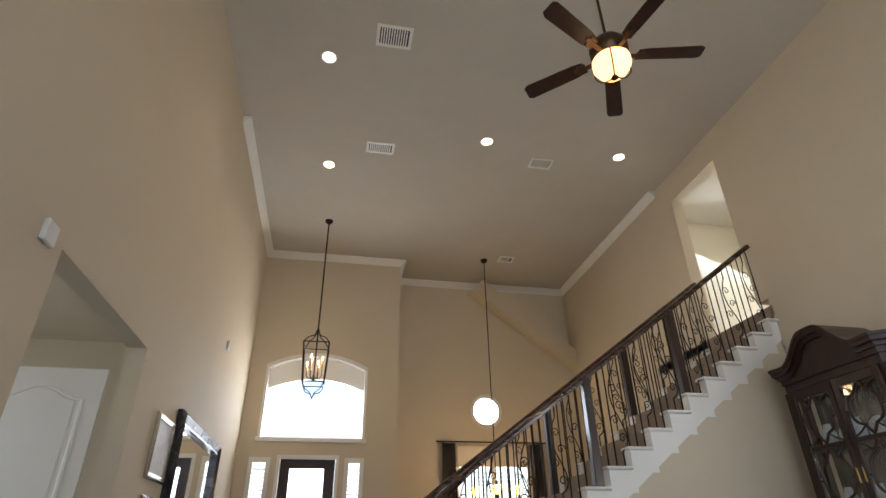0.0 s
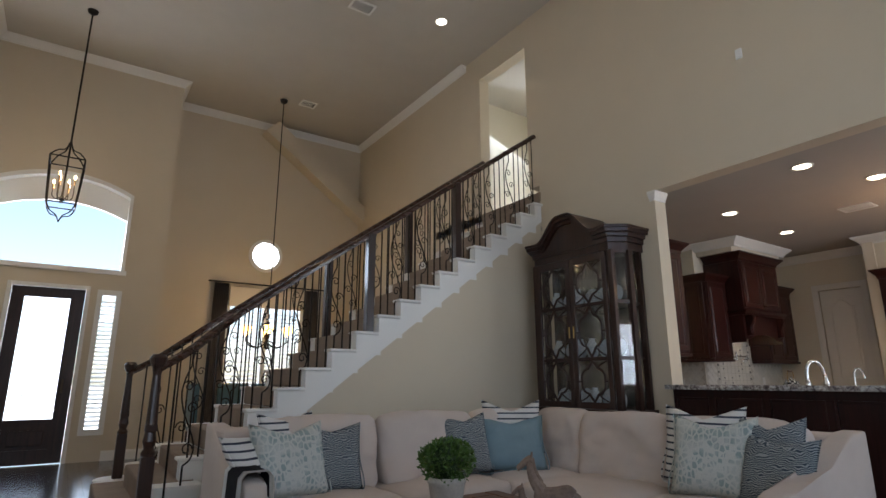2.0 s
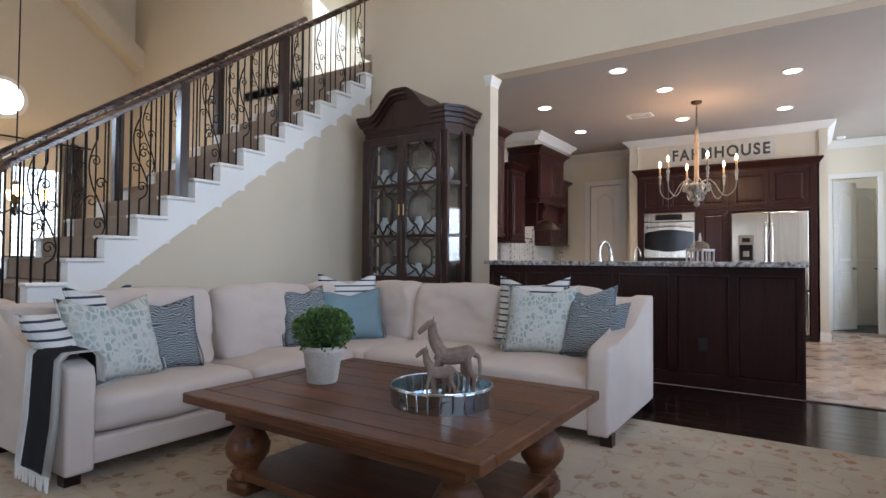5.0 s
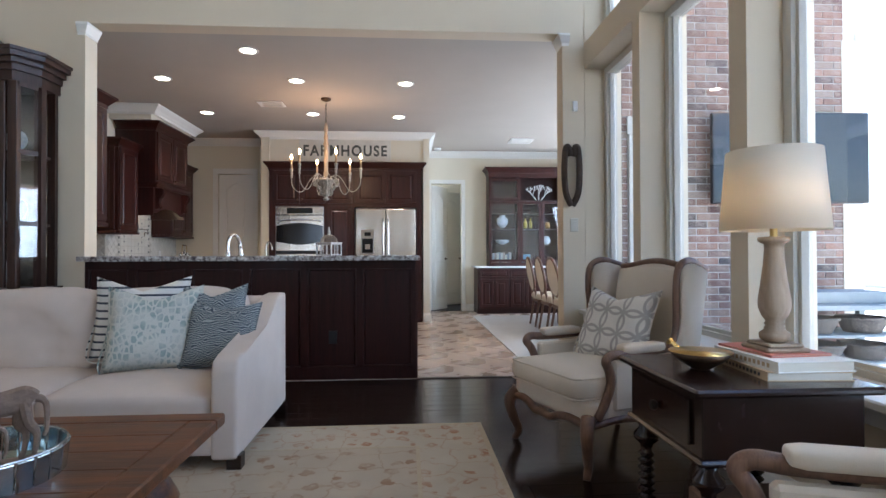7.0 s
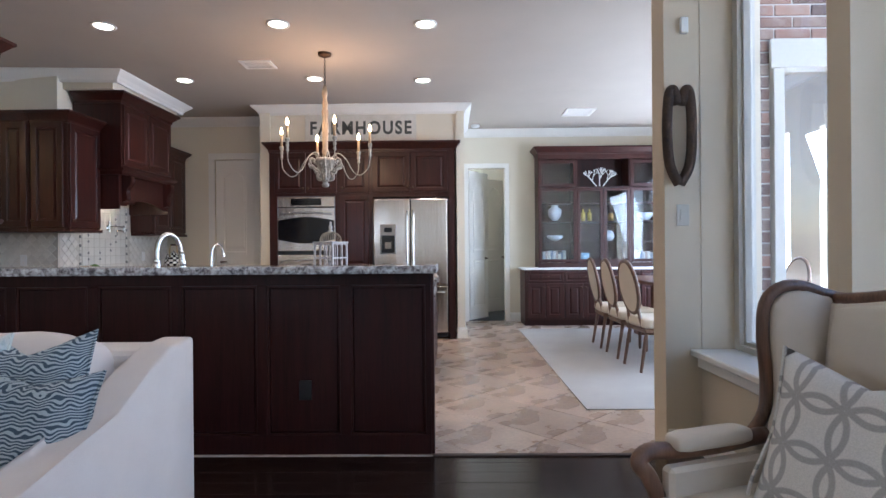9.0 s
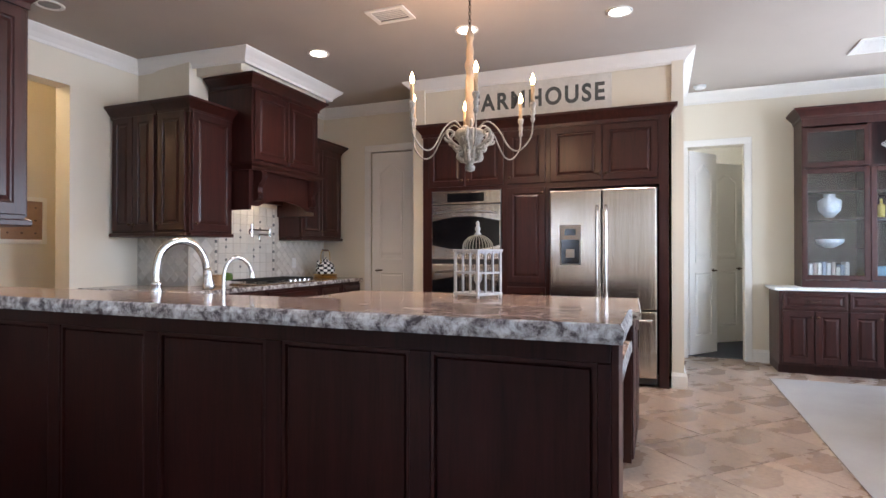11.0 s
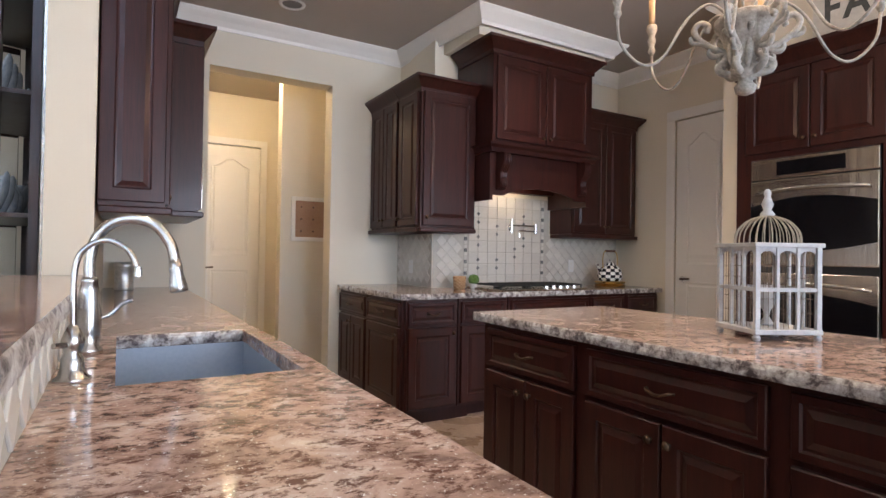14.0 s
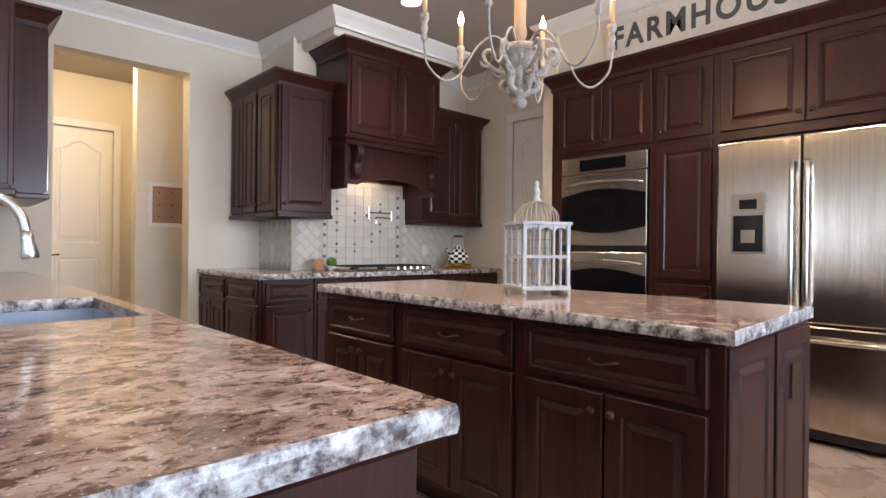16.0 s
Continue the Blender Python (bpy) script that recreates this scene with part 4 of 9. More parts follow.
# ---- great room furniture ----
def rounded(w, d, h, r, n=7, puff=0.0, wob=0.0, seed=0, sag=0.0):
    """A soft block about its centre: rounded edges, a puffed face, slow waves."""
    bm = bmesh.new()
    bmesh.ops.create_cube(bm, size=2)
    bmesh.ops.subdivide_edges(bm, edges=bm.edges[:], cuts=n, use_grid_fill=True)
    hx, hy, hz = w / 2, d / 2, h / 2
    for v in bm.verts:
        p = Vector((v.co.x * hx, v.co.y * hy, v.co.z * hz))
        q = Vector((max(-hx + r, min(hx - r, p.x)), max(-hy + r, min(hy - r, p.y)), max(-hz + r, min(hz - r, p.z))))
        e = p - q
        if e.length > 1e-6:
            p = q + e.normalized() * r
        u, t, s = p.x / hx, p.y / hy, p.z / hz
        p.z += puff * s * (1 - u * u) * (1 - t * t)
        p.y += puff * t * (1 - u * u) * (1 - s * s) * 0.6
        p.z -= sag * (1 - u * u) * (1 if s > 0 else 0)
        if wob:
            k = noise.noise(Vector((p.x * 5 + seed, p.y * 5, p.z * 5)))
            p += Vector((0, 1, 0.6)) * wob * (k + 0.45 * noise.noise(Vector((p.x * 14 + seed, p.y * 9, p.z * 12))))
        v.co = p
    return bm


def pillow_mesh(w, h, t, dent=0.0, seed=0, n=14):
    """A scatter cushion standing on its lower edge, in the xz plane, with pulled corners and a dent in its top."""
    bm = bmesh.new()
    grid = {}
    for s in (-1, 1):
        for i in range(n + 1):
            for j in range(n + 1):
                u, v = 2 * i / n - 1, 2 * j / n - 1
                edge = i in (0, n) or j in (0, n)
                if edge and s == 1:
                    continue
                k = 1 - 0.07 * (1 - u * u) * abs(v) ** 3
                k2 = 1 - 0.07 * (1 - v * v) * abs(u) ** 3
                x, z = u * w / 2 * k2, v * h / 2 * k
                z -= dent * max(0, v) ** 2 * (1 - abs(u)) ** 1.2
                th = t / 2 * ((1 - u ** 4) * (1 - v ** 4)) ** 0.6
                th += 0.008 * noise.noise(Vector((u * 3 + seed, v * 3, s)))if not edge else 0
                grid[s, i, j] = bm.verts.new((x, s * th, z + h / 2))
                if edge:
                    grid[1, i, j] = grid[s, i, j]
    for s in (-1, 1):
        for i in range(n):
            for j in range(n):
                bm.faces.new((grid[s, i, j], grid[s, i + 1, j], grid[s, i + 1, j + 1], grid[s, i, j + 1]))
    return bm


def pattern_mat(name, a, b, kind, scale, thick=0.1, rot=(0, 0, 0)):
    m, nt, p = nodes_of(name)
    v = coords(nt, (1, 1, 1), rot)
    if kind == "stripe":
        w = nt.nodes.new("ShaderNodeTexWave")
        w.bands_direction = "Z"
        w.inputs["Scale"].default_value = scale
        nt.links.new(v, w.inputs[0])
        f = ramp(nt, w.outputs["Fac"], [(0.80, (0, 0, 0)), (0.84, (1, 1, 1))])
    elif kind == "chevron":
        w = nt.nodes.new("ShaderNodeTexWave")
        w.bands_direction = "Z"
        w.inputs["Scale"].default_value, w.inputs["Distortion"].default_value, w.inputs["Detail"].default_value, w.inputs["Detail Scale"].default_value = scale, 9, 0, 0.9
        nt.links.new(v, w.inputs[0])
        f = ramp(nt, w.outputs["Fac"], [(0.45, (0, 0, 0)), (0.55, (1, 1, 1))])
    elif kind == "coral":
        w = nt.nodes.new("ShaderNodeTexVoronoi")
        w.feature = "DISTANCE_TO_EDGE"
        w.inputs["Scale"].default_value, w.inputs["Randomness"].default_value = scale, 0.75
        nt.links.new(coords(nt, (1, 0.2, 0.75), rot), w.inputs["Vector"])
        f = ramp(nt, w.outputs["Distance"], [(thick, (0, 0, 0)), (thick * 1.5, (1, 1, 1))])
        med = ramp(nt, noise_tex(nt, v, 9, 2), [(0.40, (0.25,) * 3), (0.56, (1, 1, 1))])
        f = blend(nt, 1.0, f, med, "MULTIPLY")
    else:
        w = nt.nodes.new("ShaderNodeTexVoronoi")
        w.inputs["Scale"].default_value, w.inputs["Randomness"].default_value = scale, 0.0
        nt.links.new(coords(nt, (1, 0, 1), rot), w.inputs["Vector"])
        k0, k1 = (0, 0, 0), (1, 1, 1)
        if kind == "lattice":
            stops = [(0.47 - thick, k0), (0.49 - thick, k1), (0.49, k1), (0.51, k0)]
        else:
            stops = [(0.08, k1), (0.11, k0), (0.20, k0), (0.23, k1), (0.30, k1), (0.33, k0), (0.46, k0), (0.49, k1), (0.57, k1), (0.60, k0)]
        f = ramp(nt, w.outputs["Distance"], stops)
        if kind == "lattice":
            e = nt.nodes.new("ShaderNodeTexVoronoi")
            e.inputs["Scale"].default_value, e.inputs["Randomness"].default_value = scale, 0.0
            shifted = nt.nodes.new("ShaderNodeVectorMath")
            shifted.inputs[1].default_value = (0.5 / scale, 0, 0.5 / scale)
            nt.links.new(w.inputs["Vector"].links[0].from_socket, shifted.inputs[0])
            nt.links.new(shifted.outputs[0], e.inputs["Vector"])
            f = blend(nt, 1.0, f, ramp(nt, e.outputs["Distance"], stops), "LIGHTEN")
    fine = noise_tex(nt, v, 300, 2)
    col = blend(nt, f, a, b)
    col = blend(nt, 0.25, col, ramp(nt, fine, [(0.3, (0.3,) * 3), (0.7, (1, 1, 1))]), "MULTIPLY")
    nt.links.new(col, p.inputs["Base Color"])
    p.inputs["Roughness"].default_value, p.inputs["Specular IOR Level"].default_value = 0.9, 0.15
    bump(nt, p, fine, 0.4, 0.003)
    return m


M_P_STRIPE = pattern_mat("striped_cotton", (0.7, 0.68, 0.64), (0.05, 0.06, 0.08), "stripe", 7.0)
M_P_DAMASK = pattern_mat("aqua_damask", (0.58, 0.585, 0.53), (0.32, 0.385, 0.365), "coral", 32, 0.10, (0, 0, 0))
M_P_NAVY = pattern_mat("slate_chevron", (0.055, 0.075, 0.095), (0.36, 0.38, 0.37), "chevron", 30)
M_P_BLUE = mottled("dusty_blue_velvet", (0.14, 0.215, 0.245), (0.20, 0.285, 0.315), 6, 200, 0.7, bump_by=0.2)
M_P_LATT = pattern_mat("grey_lattice", (0.72, 0.69, 0.64), (0.42, 0.4, 0.38), "lattice", 6.2, 0.07, (0, 0.7, 0))
M_PIPING = M_SOFA


def pillow(x, y, z, rz, lean, w, h, mat, label, t=0.15, dent=0.0, group="sofa pillows"):
    p = thing("throw_pillow", (x, y, z), rz, label, "pillow", group)
    b = pillow_mesh(w, h, t, dent, x * 7)
    part("cover", move(b, Matrix.Rotation(radians(-lean), 4, "X")), mat, p, smooth=True)
    hem = [(-w / 2, 0, h), (-w / 2 * 0.93, 0, h / 2), (-w / 2, 0, 0), (0, 0, h * 0.035), (w / 2, 0, 0), (w / 2 * 0.93, 0, h / 2), (w / 2, 0, h)]
    part("piping", move(T(smooth_curve(hem, 5), 0.005, 5), Matrix.Rotation(radians(-lean), 4, "X")), mat, p)


# sectional sofa
sofa = thing("sectional_sofa", (0, 0, 0), 0, "large cream linen corner sofa with loose back cushions", "sofa")
part("base", B((3.03, 4.12, 1.605, 4.22, 0.08, 0.205), (1.175, 3.03, 3.36, 4.22, 0.08, 0.205), bevel=0.015, seg=2), M_SOFA, sofa)
part("back_frame", B((3.93, 4.15, 1.51, 4.24, 0.27, 0.80), bevel=0.04, seg=3), M_SOFA, sofa)
part("back_frame", B((1.062, 3.93, 4.02, 4.24, 0.27, 0.80), bevel=0.04, seg=3), M_SOFA, sofa)
M_FOOT = M_BLACKWOOD
for x, y in ((3.07, 1.5), (4.08, 1.5), (1.1, 3.4), (1.1, 4.18), (3.07, 3.4), (4.08, 4.18)):
    part("foot", B((x - 0.035, x + 0.035, y - 0.035, y + 0.035, 0.008, 0.08)), M_FOOT, sofa)


def arm(x, y, rz):
    """Sloping arm: front at local y=0, back at y=1.12, 0.2 wide."""
    prof = [(0, 0.06), (0, 0.50), (0.02, 0.55), (0.10, 0.575), (0.42, 0.60), (0.62, 0.66), (0.80, 0.75), (0.95, 0.81), (1.12, 0.82), (1.12, 0.06)]
    prof = [(a, b) for a, b in prof]
    bm = P([(-0.065, a, b) for a, b in prof], (0.13, 0, 0))
    bmesh.ops.bevel(bm, geom=[e for e in bm.edges], offset=0.022, segments=3, profile=0.6, affect="EDGES")
    m = Matrix.Translation((x, y, 0)) @ Matrix.Rotation(radians(rz), 4, "Z")
    part("arm", move(bm, m), M_SOFA, sofa, smooth=True)


arm(3.02, 1.545, -90)
arm(1.115, 3.33, 0)
for (x0, x1, y0, y1) in ((3.03, 3.95, 1.615, 2.47), (3.03, 3.95, 2.48, 3.34), (3.03, 3.95, 3.35, 4.0), (2.11, 3.02, 3.37, 4.02), (1.185, 2.10, 3.37, 4.02)):
    b = rounded(x1 - x0, y1 - y0, 0.185, 0.05, 12, 0.028, 0.014, x0 + y0)
    part("seat_cushion", move(b, Matrix.Translation(((x0 + x1) / 2, (y0 + y1) / 2, 0.30))), M_SOFA, sofa, smooth=True)
for i, (x, y, rz, w) in enumerate(((3.80, 2.08, -90, 0.84), (3.80, 2.94, -90, 0.84), (3.80, 3.62, -90, 0.55), (3.36, 3.90, 0, 0.62), (2.58, 3.90, 0, 0.86), (1.70, 3.90, 0, 0.86))):
    b = rounded(w, 0.2, 0.50, 0.07, 16, 0.025, 0.040, i * 3.1, 0.0)
    m = Matrix.Translation((x, y, 0.61)) @ Matrix.Rotation(radians(rz), 4, "Z") @ Matrix.Rotation(radians(-12), 4, "X")
    part("back_cushion", move(b, m), M_SOFA, sofa, smooth=True)
SEAT = 0.405
pillow(1.30, 3.66, SEAT + 0.05, 42, 34, 0.50, 0.40, M_P_STRIPE, "navy and white striped pillow leaning on the sofa arm", 0.15, 0.03)
pillow(1.42, 3.58, SEAT, 6, 22, 0.50, 0.48, M_P_DAMASK, "aqua and white damask pillow on the cream sofa", 0.16, 0.07)
pillow(1.70, 3.66, SEAT, -14, 24, 0.42, 0.46, M_P_NAVY, "slate blue chevron pillow on the cream sofa", 0.15, 0.05)
pillow(1.50, 3.82, SEAT + 0.10, 20, 18, 0.46, 0.42, M_P_STRIPE, "navy and white striped pillow behind a damask one", 0.14, 0.06)
pillow(2.86, 3.70, SEAT, -10, 20, 0.42, 0.48, M_P_NAVY, "slate blue chevron pillow in the sofa corner", 0.15, 0.06)
pillow(3.24, 3.62, SEAT, -30, 20, 0.56, 0.45, M_P_BLUE, "dusty blue velvet pillow in the sofa corner", 0.15, 0.06)
pillow(3.36, 3.76, SEAT + 0.10, -34, 16, 0.50, 0.46, M_P_STRIPE, "navy and white striped pillow in the sofa corner", 0.13, 0.09)
pillow(3.52, 2.12, SEAT, -78, 20, 0.52, 0.52, M_P_DAMASK, "aqua and white damask pillow on the cream sofa", 0.16, 0.08)
pillow(3.64, 2.25, SEAT + 0.05, -84, 15, 0.54, 0.51, M_P_STRIPE, "navy and white striped pillow behind a damask one", 0.13, 0.08)
pillow(3.50, 1.75, SEAT + 0.02, -98, 22, 0.44, 0.40, M_P_NAVY, "slate blue chevron pillow beside the sofa arm", 0.15, 0.04)
pillow(3.66, 1.84, SEAT + 0.05, -88, 15, 0.40, 0.46, M_P_NAVY, "slate blue chevron pillow behind another", 0.14, 0.07)
# throw over the arm
M_THROW = mottled("black_knit", (0.012, 0.012, 0.016), (0.03, 0.03, 0.035), 8, 200, 0.95, bump_by=0.6)
throw = thing("throw_blanket", (1.115, 3.50, 0), 0, "black and white knitted throw hanging over the sofa arm", "blanket")
for nm, x0, x1, mat in (("black_band", -0.1, 0.12, M_THROW), ("white_band", 0.12, 0.19, M_WHITE), ("white_band", -0.17, -0.1, M_WHITE)):
    prof = [(0.095, 0.47), (0.088, 0.59), (0.06, 0.622), (-0.06, 0.622), (-0.088, 0.59), (-0.10, 0.30), (-0.125, 0.08)]
    bm = bmesh.new()
    rows = []
    for a in (x0, (x0 + x1) / 2, x1):
        rows.append([bm.verts.new((px + 0.006 * math.sin(a * 30), a, pz + 0.02 * a)) for px, pz in prof])
    for r0, r1 in zip(rows, rows[1:]):
        for j in range(len(prof) - 1):
            bm.faces.new((r0[j], r0[j + 1], r1[j + 1], r1[j]))
    bmesh.ops.solidify(bm, geom=bm.faces[:], thickness=-0.014)
    part(nm, bm, mat, throw, smooth=True)
for i in range(14):
    y = -0.16 + i * 0.026
    part("fringe", T([(-0.125, y, 0.085), (-0.127 + 0.006 * math.sin(i * 2), y + 0.003, 0.02)], 0.006, 5), M_WHITE, throw)

# coffee table
ct = thing("coffee_table", (0, 0, 0), 0, "large reclaimed wood coffee table with turned legs", "coffee table")
for i in range(6):
    x0 = 1.42 + i * 0.1535
    part("top_board", B((x0, x0 + 0.152, 1.45, 2.77, 0.418, 0.46), bevel=0.003), M_TABLE, ct)
for a, b in ((1.32, 1.418), (2.343, 2.44)):
    part("top_edge", B((a, b, 1.35, 2.87, 0.415, 0.4605), bevel=0.006), M_TABLE, ct)
for a, b in ((1.35, 1.448), (2.772, 2.87)):
    part("top_end", B((1.42, 2.341, a, b, 0.415, 0.460), bevel=0.006), M_TABLE, ct)
part("apron", B((1.45, 2.31, 1.48, 1.51, 0.33, 0.413), (1.45, 2.31, 2.71, 2.74, 0.33, 0.413), (1.45, 1.48, 1.51, 2.71, 0.33, 0.413), (2.28, 2.31, 1.51, 2.71, 0.33, 0.413)), M_TABLE, ct)
for x in (1.52, 2.24):
    for y in (1.55, 2.67):
        b = B((-0.065, 0.065, -0.065, 0.065, 0.012, 0.07), (-0.062, 0.062, -0.062, 0.062, 0.35, 0.412), bevel=0.006)
        lathe(b, [(0.055, 0.07), (0.075, 0.09), (0.05, 0.11), (0.055, 0.125), (0.095, 0.18), (0.10, 0.22), (0.07, 0.28), (0.05, 0.30), (0.07, 0.32), (0.06, 0.35)], seg=20)
        o = part("leg", b, M_TABLE, ct, smooth=True)
        o.location = (x, y, 0)
part("lower_shelf", B((1.47, 2.29, 1.50, 2.72, 0.075, 0.11), bevel=0.006), M_TABLE, ct)

# potted boxwood
M_POT = mottled("whitewashed_clay", (0.42, 0.38, 0.32), (0.62, 0.58, 0.5), 12, 70, 0.9, bump_by=0.5)
M_LEAF = mottled("boxwood_leaf", (0.04, 0.10, 0.015), (0.14, 0.26, 0.04), 30, 90, 0.5, vary=0.3)
pl = thing("potted_boxwood", (1.84, 2.53, 0.46), 0, "round green boxwood in a whitewashed clay pot", "plant")
part("pot", L([(0.068, 0.0), (0.072, 0.004), (0.094, 0.145), (0.10, 0.15), (0.10, 0.178), (0.09, 0.178), (0.088, 0.15)], seg=32), M_POT, pl, smooth=True)
part("soil", L([(0.087, 0.15), (0.087, 0.158)], seg=20), M_BLACK, pl)
rnd = random.Random(3)
bm = bmesh.new()
for i in range(1500):
    d = Vector((rnd.gauss(0, 1), rnd.gauss(0, 1), rnd.gauss(0, 1) * 0.9 + 0.15)).normalized()
    r = 0.14 * (0.72 + 0.32 * rnd.random() + 0.10 * noise.noise(d * 3.5))
    c = Vector((0, 0, 0.252)) + Vector((d.x, d.y, d.z * 0.78)) * r
    if c.z < 0.165:
        continue
    u = d.orthogonal().normalized()
    u = Matrix.Rotation(rnd.random() * 6.28, 3, d) @ u
    w = (d + Vector((rnd.uniform(-.7, .7), rnd.uniform(-.7, .7), rnd.uniform(-.3, .9)))).normalized()
    s = 0.011 + 0.006 * rnd.random()
    v = [bm.verts.new(c + q) for q in (-u * s * 0.5, w * s * 0.7 - u * s * 0.1, w * s * 1.3, w * s * 0.7 + u * s * 0.9, u * s * 0.5)]
    bm.faces.new(v)
part("foliage", bm, M_LEAF, pl, kind="stuff")
part("branch_core", L([(0.03, 0.158), (0.07, 0.2), (0.092, 0.265), (0.07, 0.33), (0.01, 0.36)], seg=12), mottled("inner_leaf", (0.01, 0.025, 0.006), (0.03, 0.06, 0.012), 30, 90, 0.8), pl)

# mirrored tray and horse statue
M_TRAYMIR, _nt, _p = nodes_of("antique_mirror_tile")
_p.inputs["Metallic"].default_value, _p.inputs["Roughness"].default_value, _p.inputs["Base Color"].default_value = 1, 0.09, (0.44, 0.50, 0.50, 1)
bump(_nt, _p, noise_tex(_nt, coords(_nt), 30, 2), 0.25, 0.004)
tray = thing("mirrored_tray", (1.83, 1.825, 0.46), 0, "round mirrored tray with a raised mosaic rim, on the coffee table", "tray")
part("base", L([(0.205, 0.001), (0.205, 0.012)], seg=40), M_MIRROR, tray)
for i in range(28):
    a = 2 * math.pi * i / 28
    m = Matrix.Rotation(a, 4, "Z") @ Matrix.Translation((0.208, 0, 0.042)) @ Matrix.Rotation(radians(6), 4, "Y")
    part("mirror_tile", move(B((-0.004, 0.004, -0.0215, 0.0215, -0.040, 0.040), bevel=0.003), m), M_TRAYMIR, tray)
part("rim", T([(0.21 * math.cos(2 * math.pi * i / 40), 0.21 * math.sin(2 * math.pi * i / 40), 0.085) for i in range(41)], 0.003, 5), M_CHROME, tray)
M_RESIN = mottled("weathered_resin", (0.13, 0.085, 0.06), (0.30, 0.21, 0.155), 12, 80, 0.8, bump_by=0.5)
statue = thing("horse_statue", (1.85, 1.79, 0.474), 122, "weathered taupe statue of two standing horses on a slab", "statue")


def horse(bm, s, m):
    start = set(bm.verts)
    tube(bm, smooth_curve([(-0.125, 0, 0.185), (-0.10, 0, 0.20), (-0.04, 0, 0.192), (0.03, 0, 0.188), (0.075, 0, 0.20), (0.10, 0, 0.21)], 4), 0.046, 12, 0.82)
    tube(bm, smooth_curve([(0.06, 0, 0.205), (0.108, 0, 0.25), (0.128, 0, 0.295), (0.132, 0, 0.335)], 4), 0.040, 10, 0.5)
    tube(bm, smooth_curve([(0.115, 0, 0.345), (0.15, 0, 0.338), (0.19, 0, 0.315), (0.215, 0, 0.298)], 4), 0.023, 9, 0.55)
    tube(bm, smooth_curve([(0.06, 0, 0.245), (0.098, 0, 0.295), (0.112, 0, 0.352)], 4), 0.014, 6, 0.7)
    for sx in (-1, 1):
        tube(bm, [(0.120, sx * 0.012, 0.360), (0.118, sx * 0.014, 0.380)], 0.007, 5, 0.25)
        tube(bm, smooth_curve([(0.075, sx * 0.02, 0.19), (0.082 + 0.02 * sx, sx * 0.024, 0.12), (0.078 + 0.03 * sx, sx * 0.024, 0.06), (0.078 + 0.03 * sx, sx * 0.024, 0.01)], 4), 0.020, 8, 0.42)
        tube(bm, smooth_curve([(-0.10, sx * 0.022, 0.19), (-0.095 - 0.02 * sx, sx * 0.028, 0.125), (-0.125 - 0.02 * sx, sx * 0.028, 0.085), (-0.115 - 0.02 * sx, sx * 0.028, 0.01)], 4), 0.026, 8, 0.34)
        for lx in (0.08 + 0.03 * sx, -0.113 - 0.02 * sx):
            tube(bm, [(lx, sx * 0.026, 0.02), (lx + 0.006, sx * 0.026, 0.0)], 0.012, 7)
    tube(bm, smooth_curve([(-0.14, 0, 0.20), (-0.175, 0, 0.18), (-0.18, 0, 0.10), (-0.17, 0, 0.07)], 4), 0.015, 6, 0.5)
    new_v = [v for v in bm.verts if v not in start]
    bmesh.ops.transform(bm, matrix=m @ Matrix.Diagonal((s * 0.78, s * 0.62, s * 1.04, 1)), verts=new_v)


bm = bmesh.new()
horse(bm, 0.84, Matrix.Translation((0.0, 0.0, 0.018)))
horse(bm, 0.56, Matrix.Translation((0.05, 0.075, 0.018)))
box(bm, -0.12, 0.11, -0.05, 0.11, 0, 0.018, bevel=0.005)
part("statue", bm, M_RESIN, statue, smooth=False)
bookm = thing("magazine", (1.70, 1.86, 0.4735), 30, "folded pale magazine lying in the tray", "magazine")
part("page_block", B((-0.07, 0.07, -0.045, 0.045, 0, 0.008), bevel=0.002), M_PRINT, bookm)

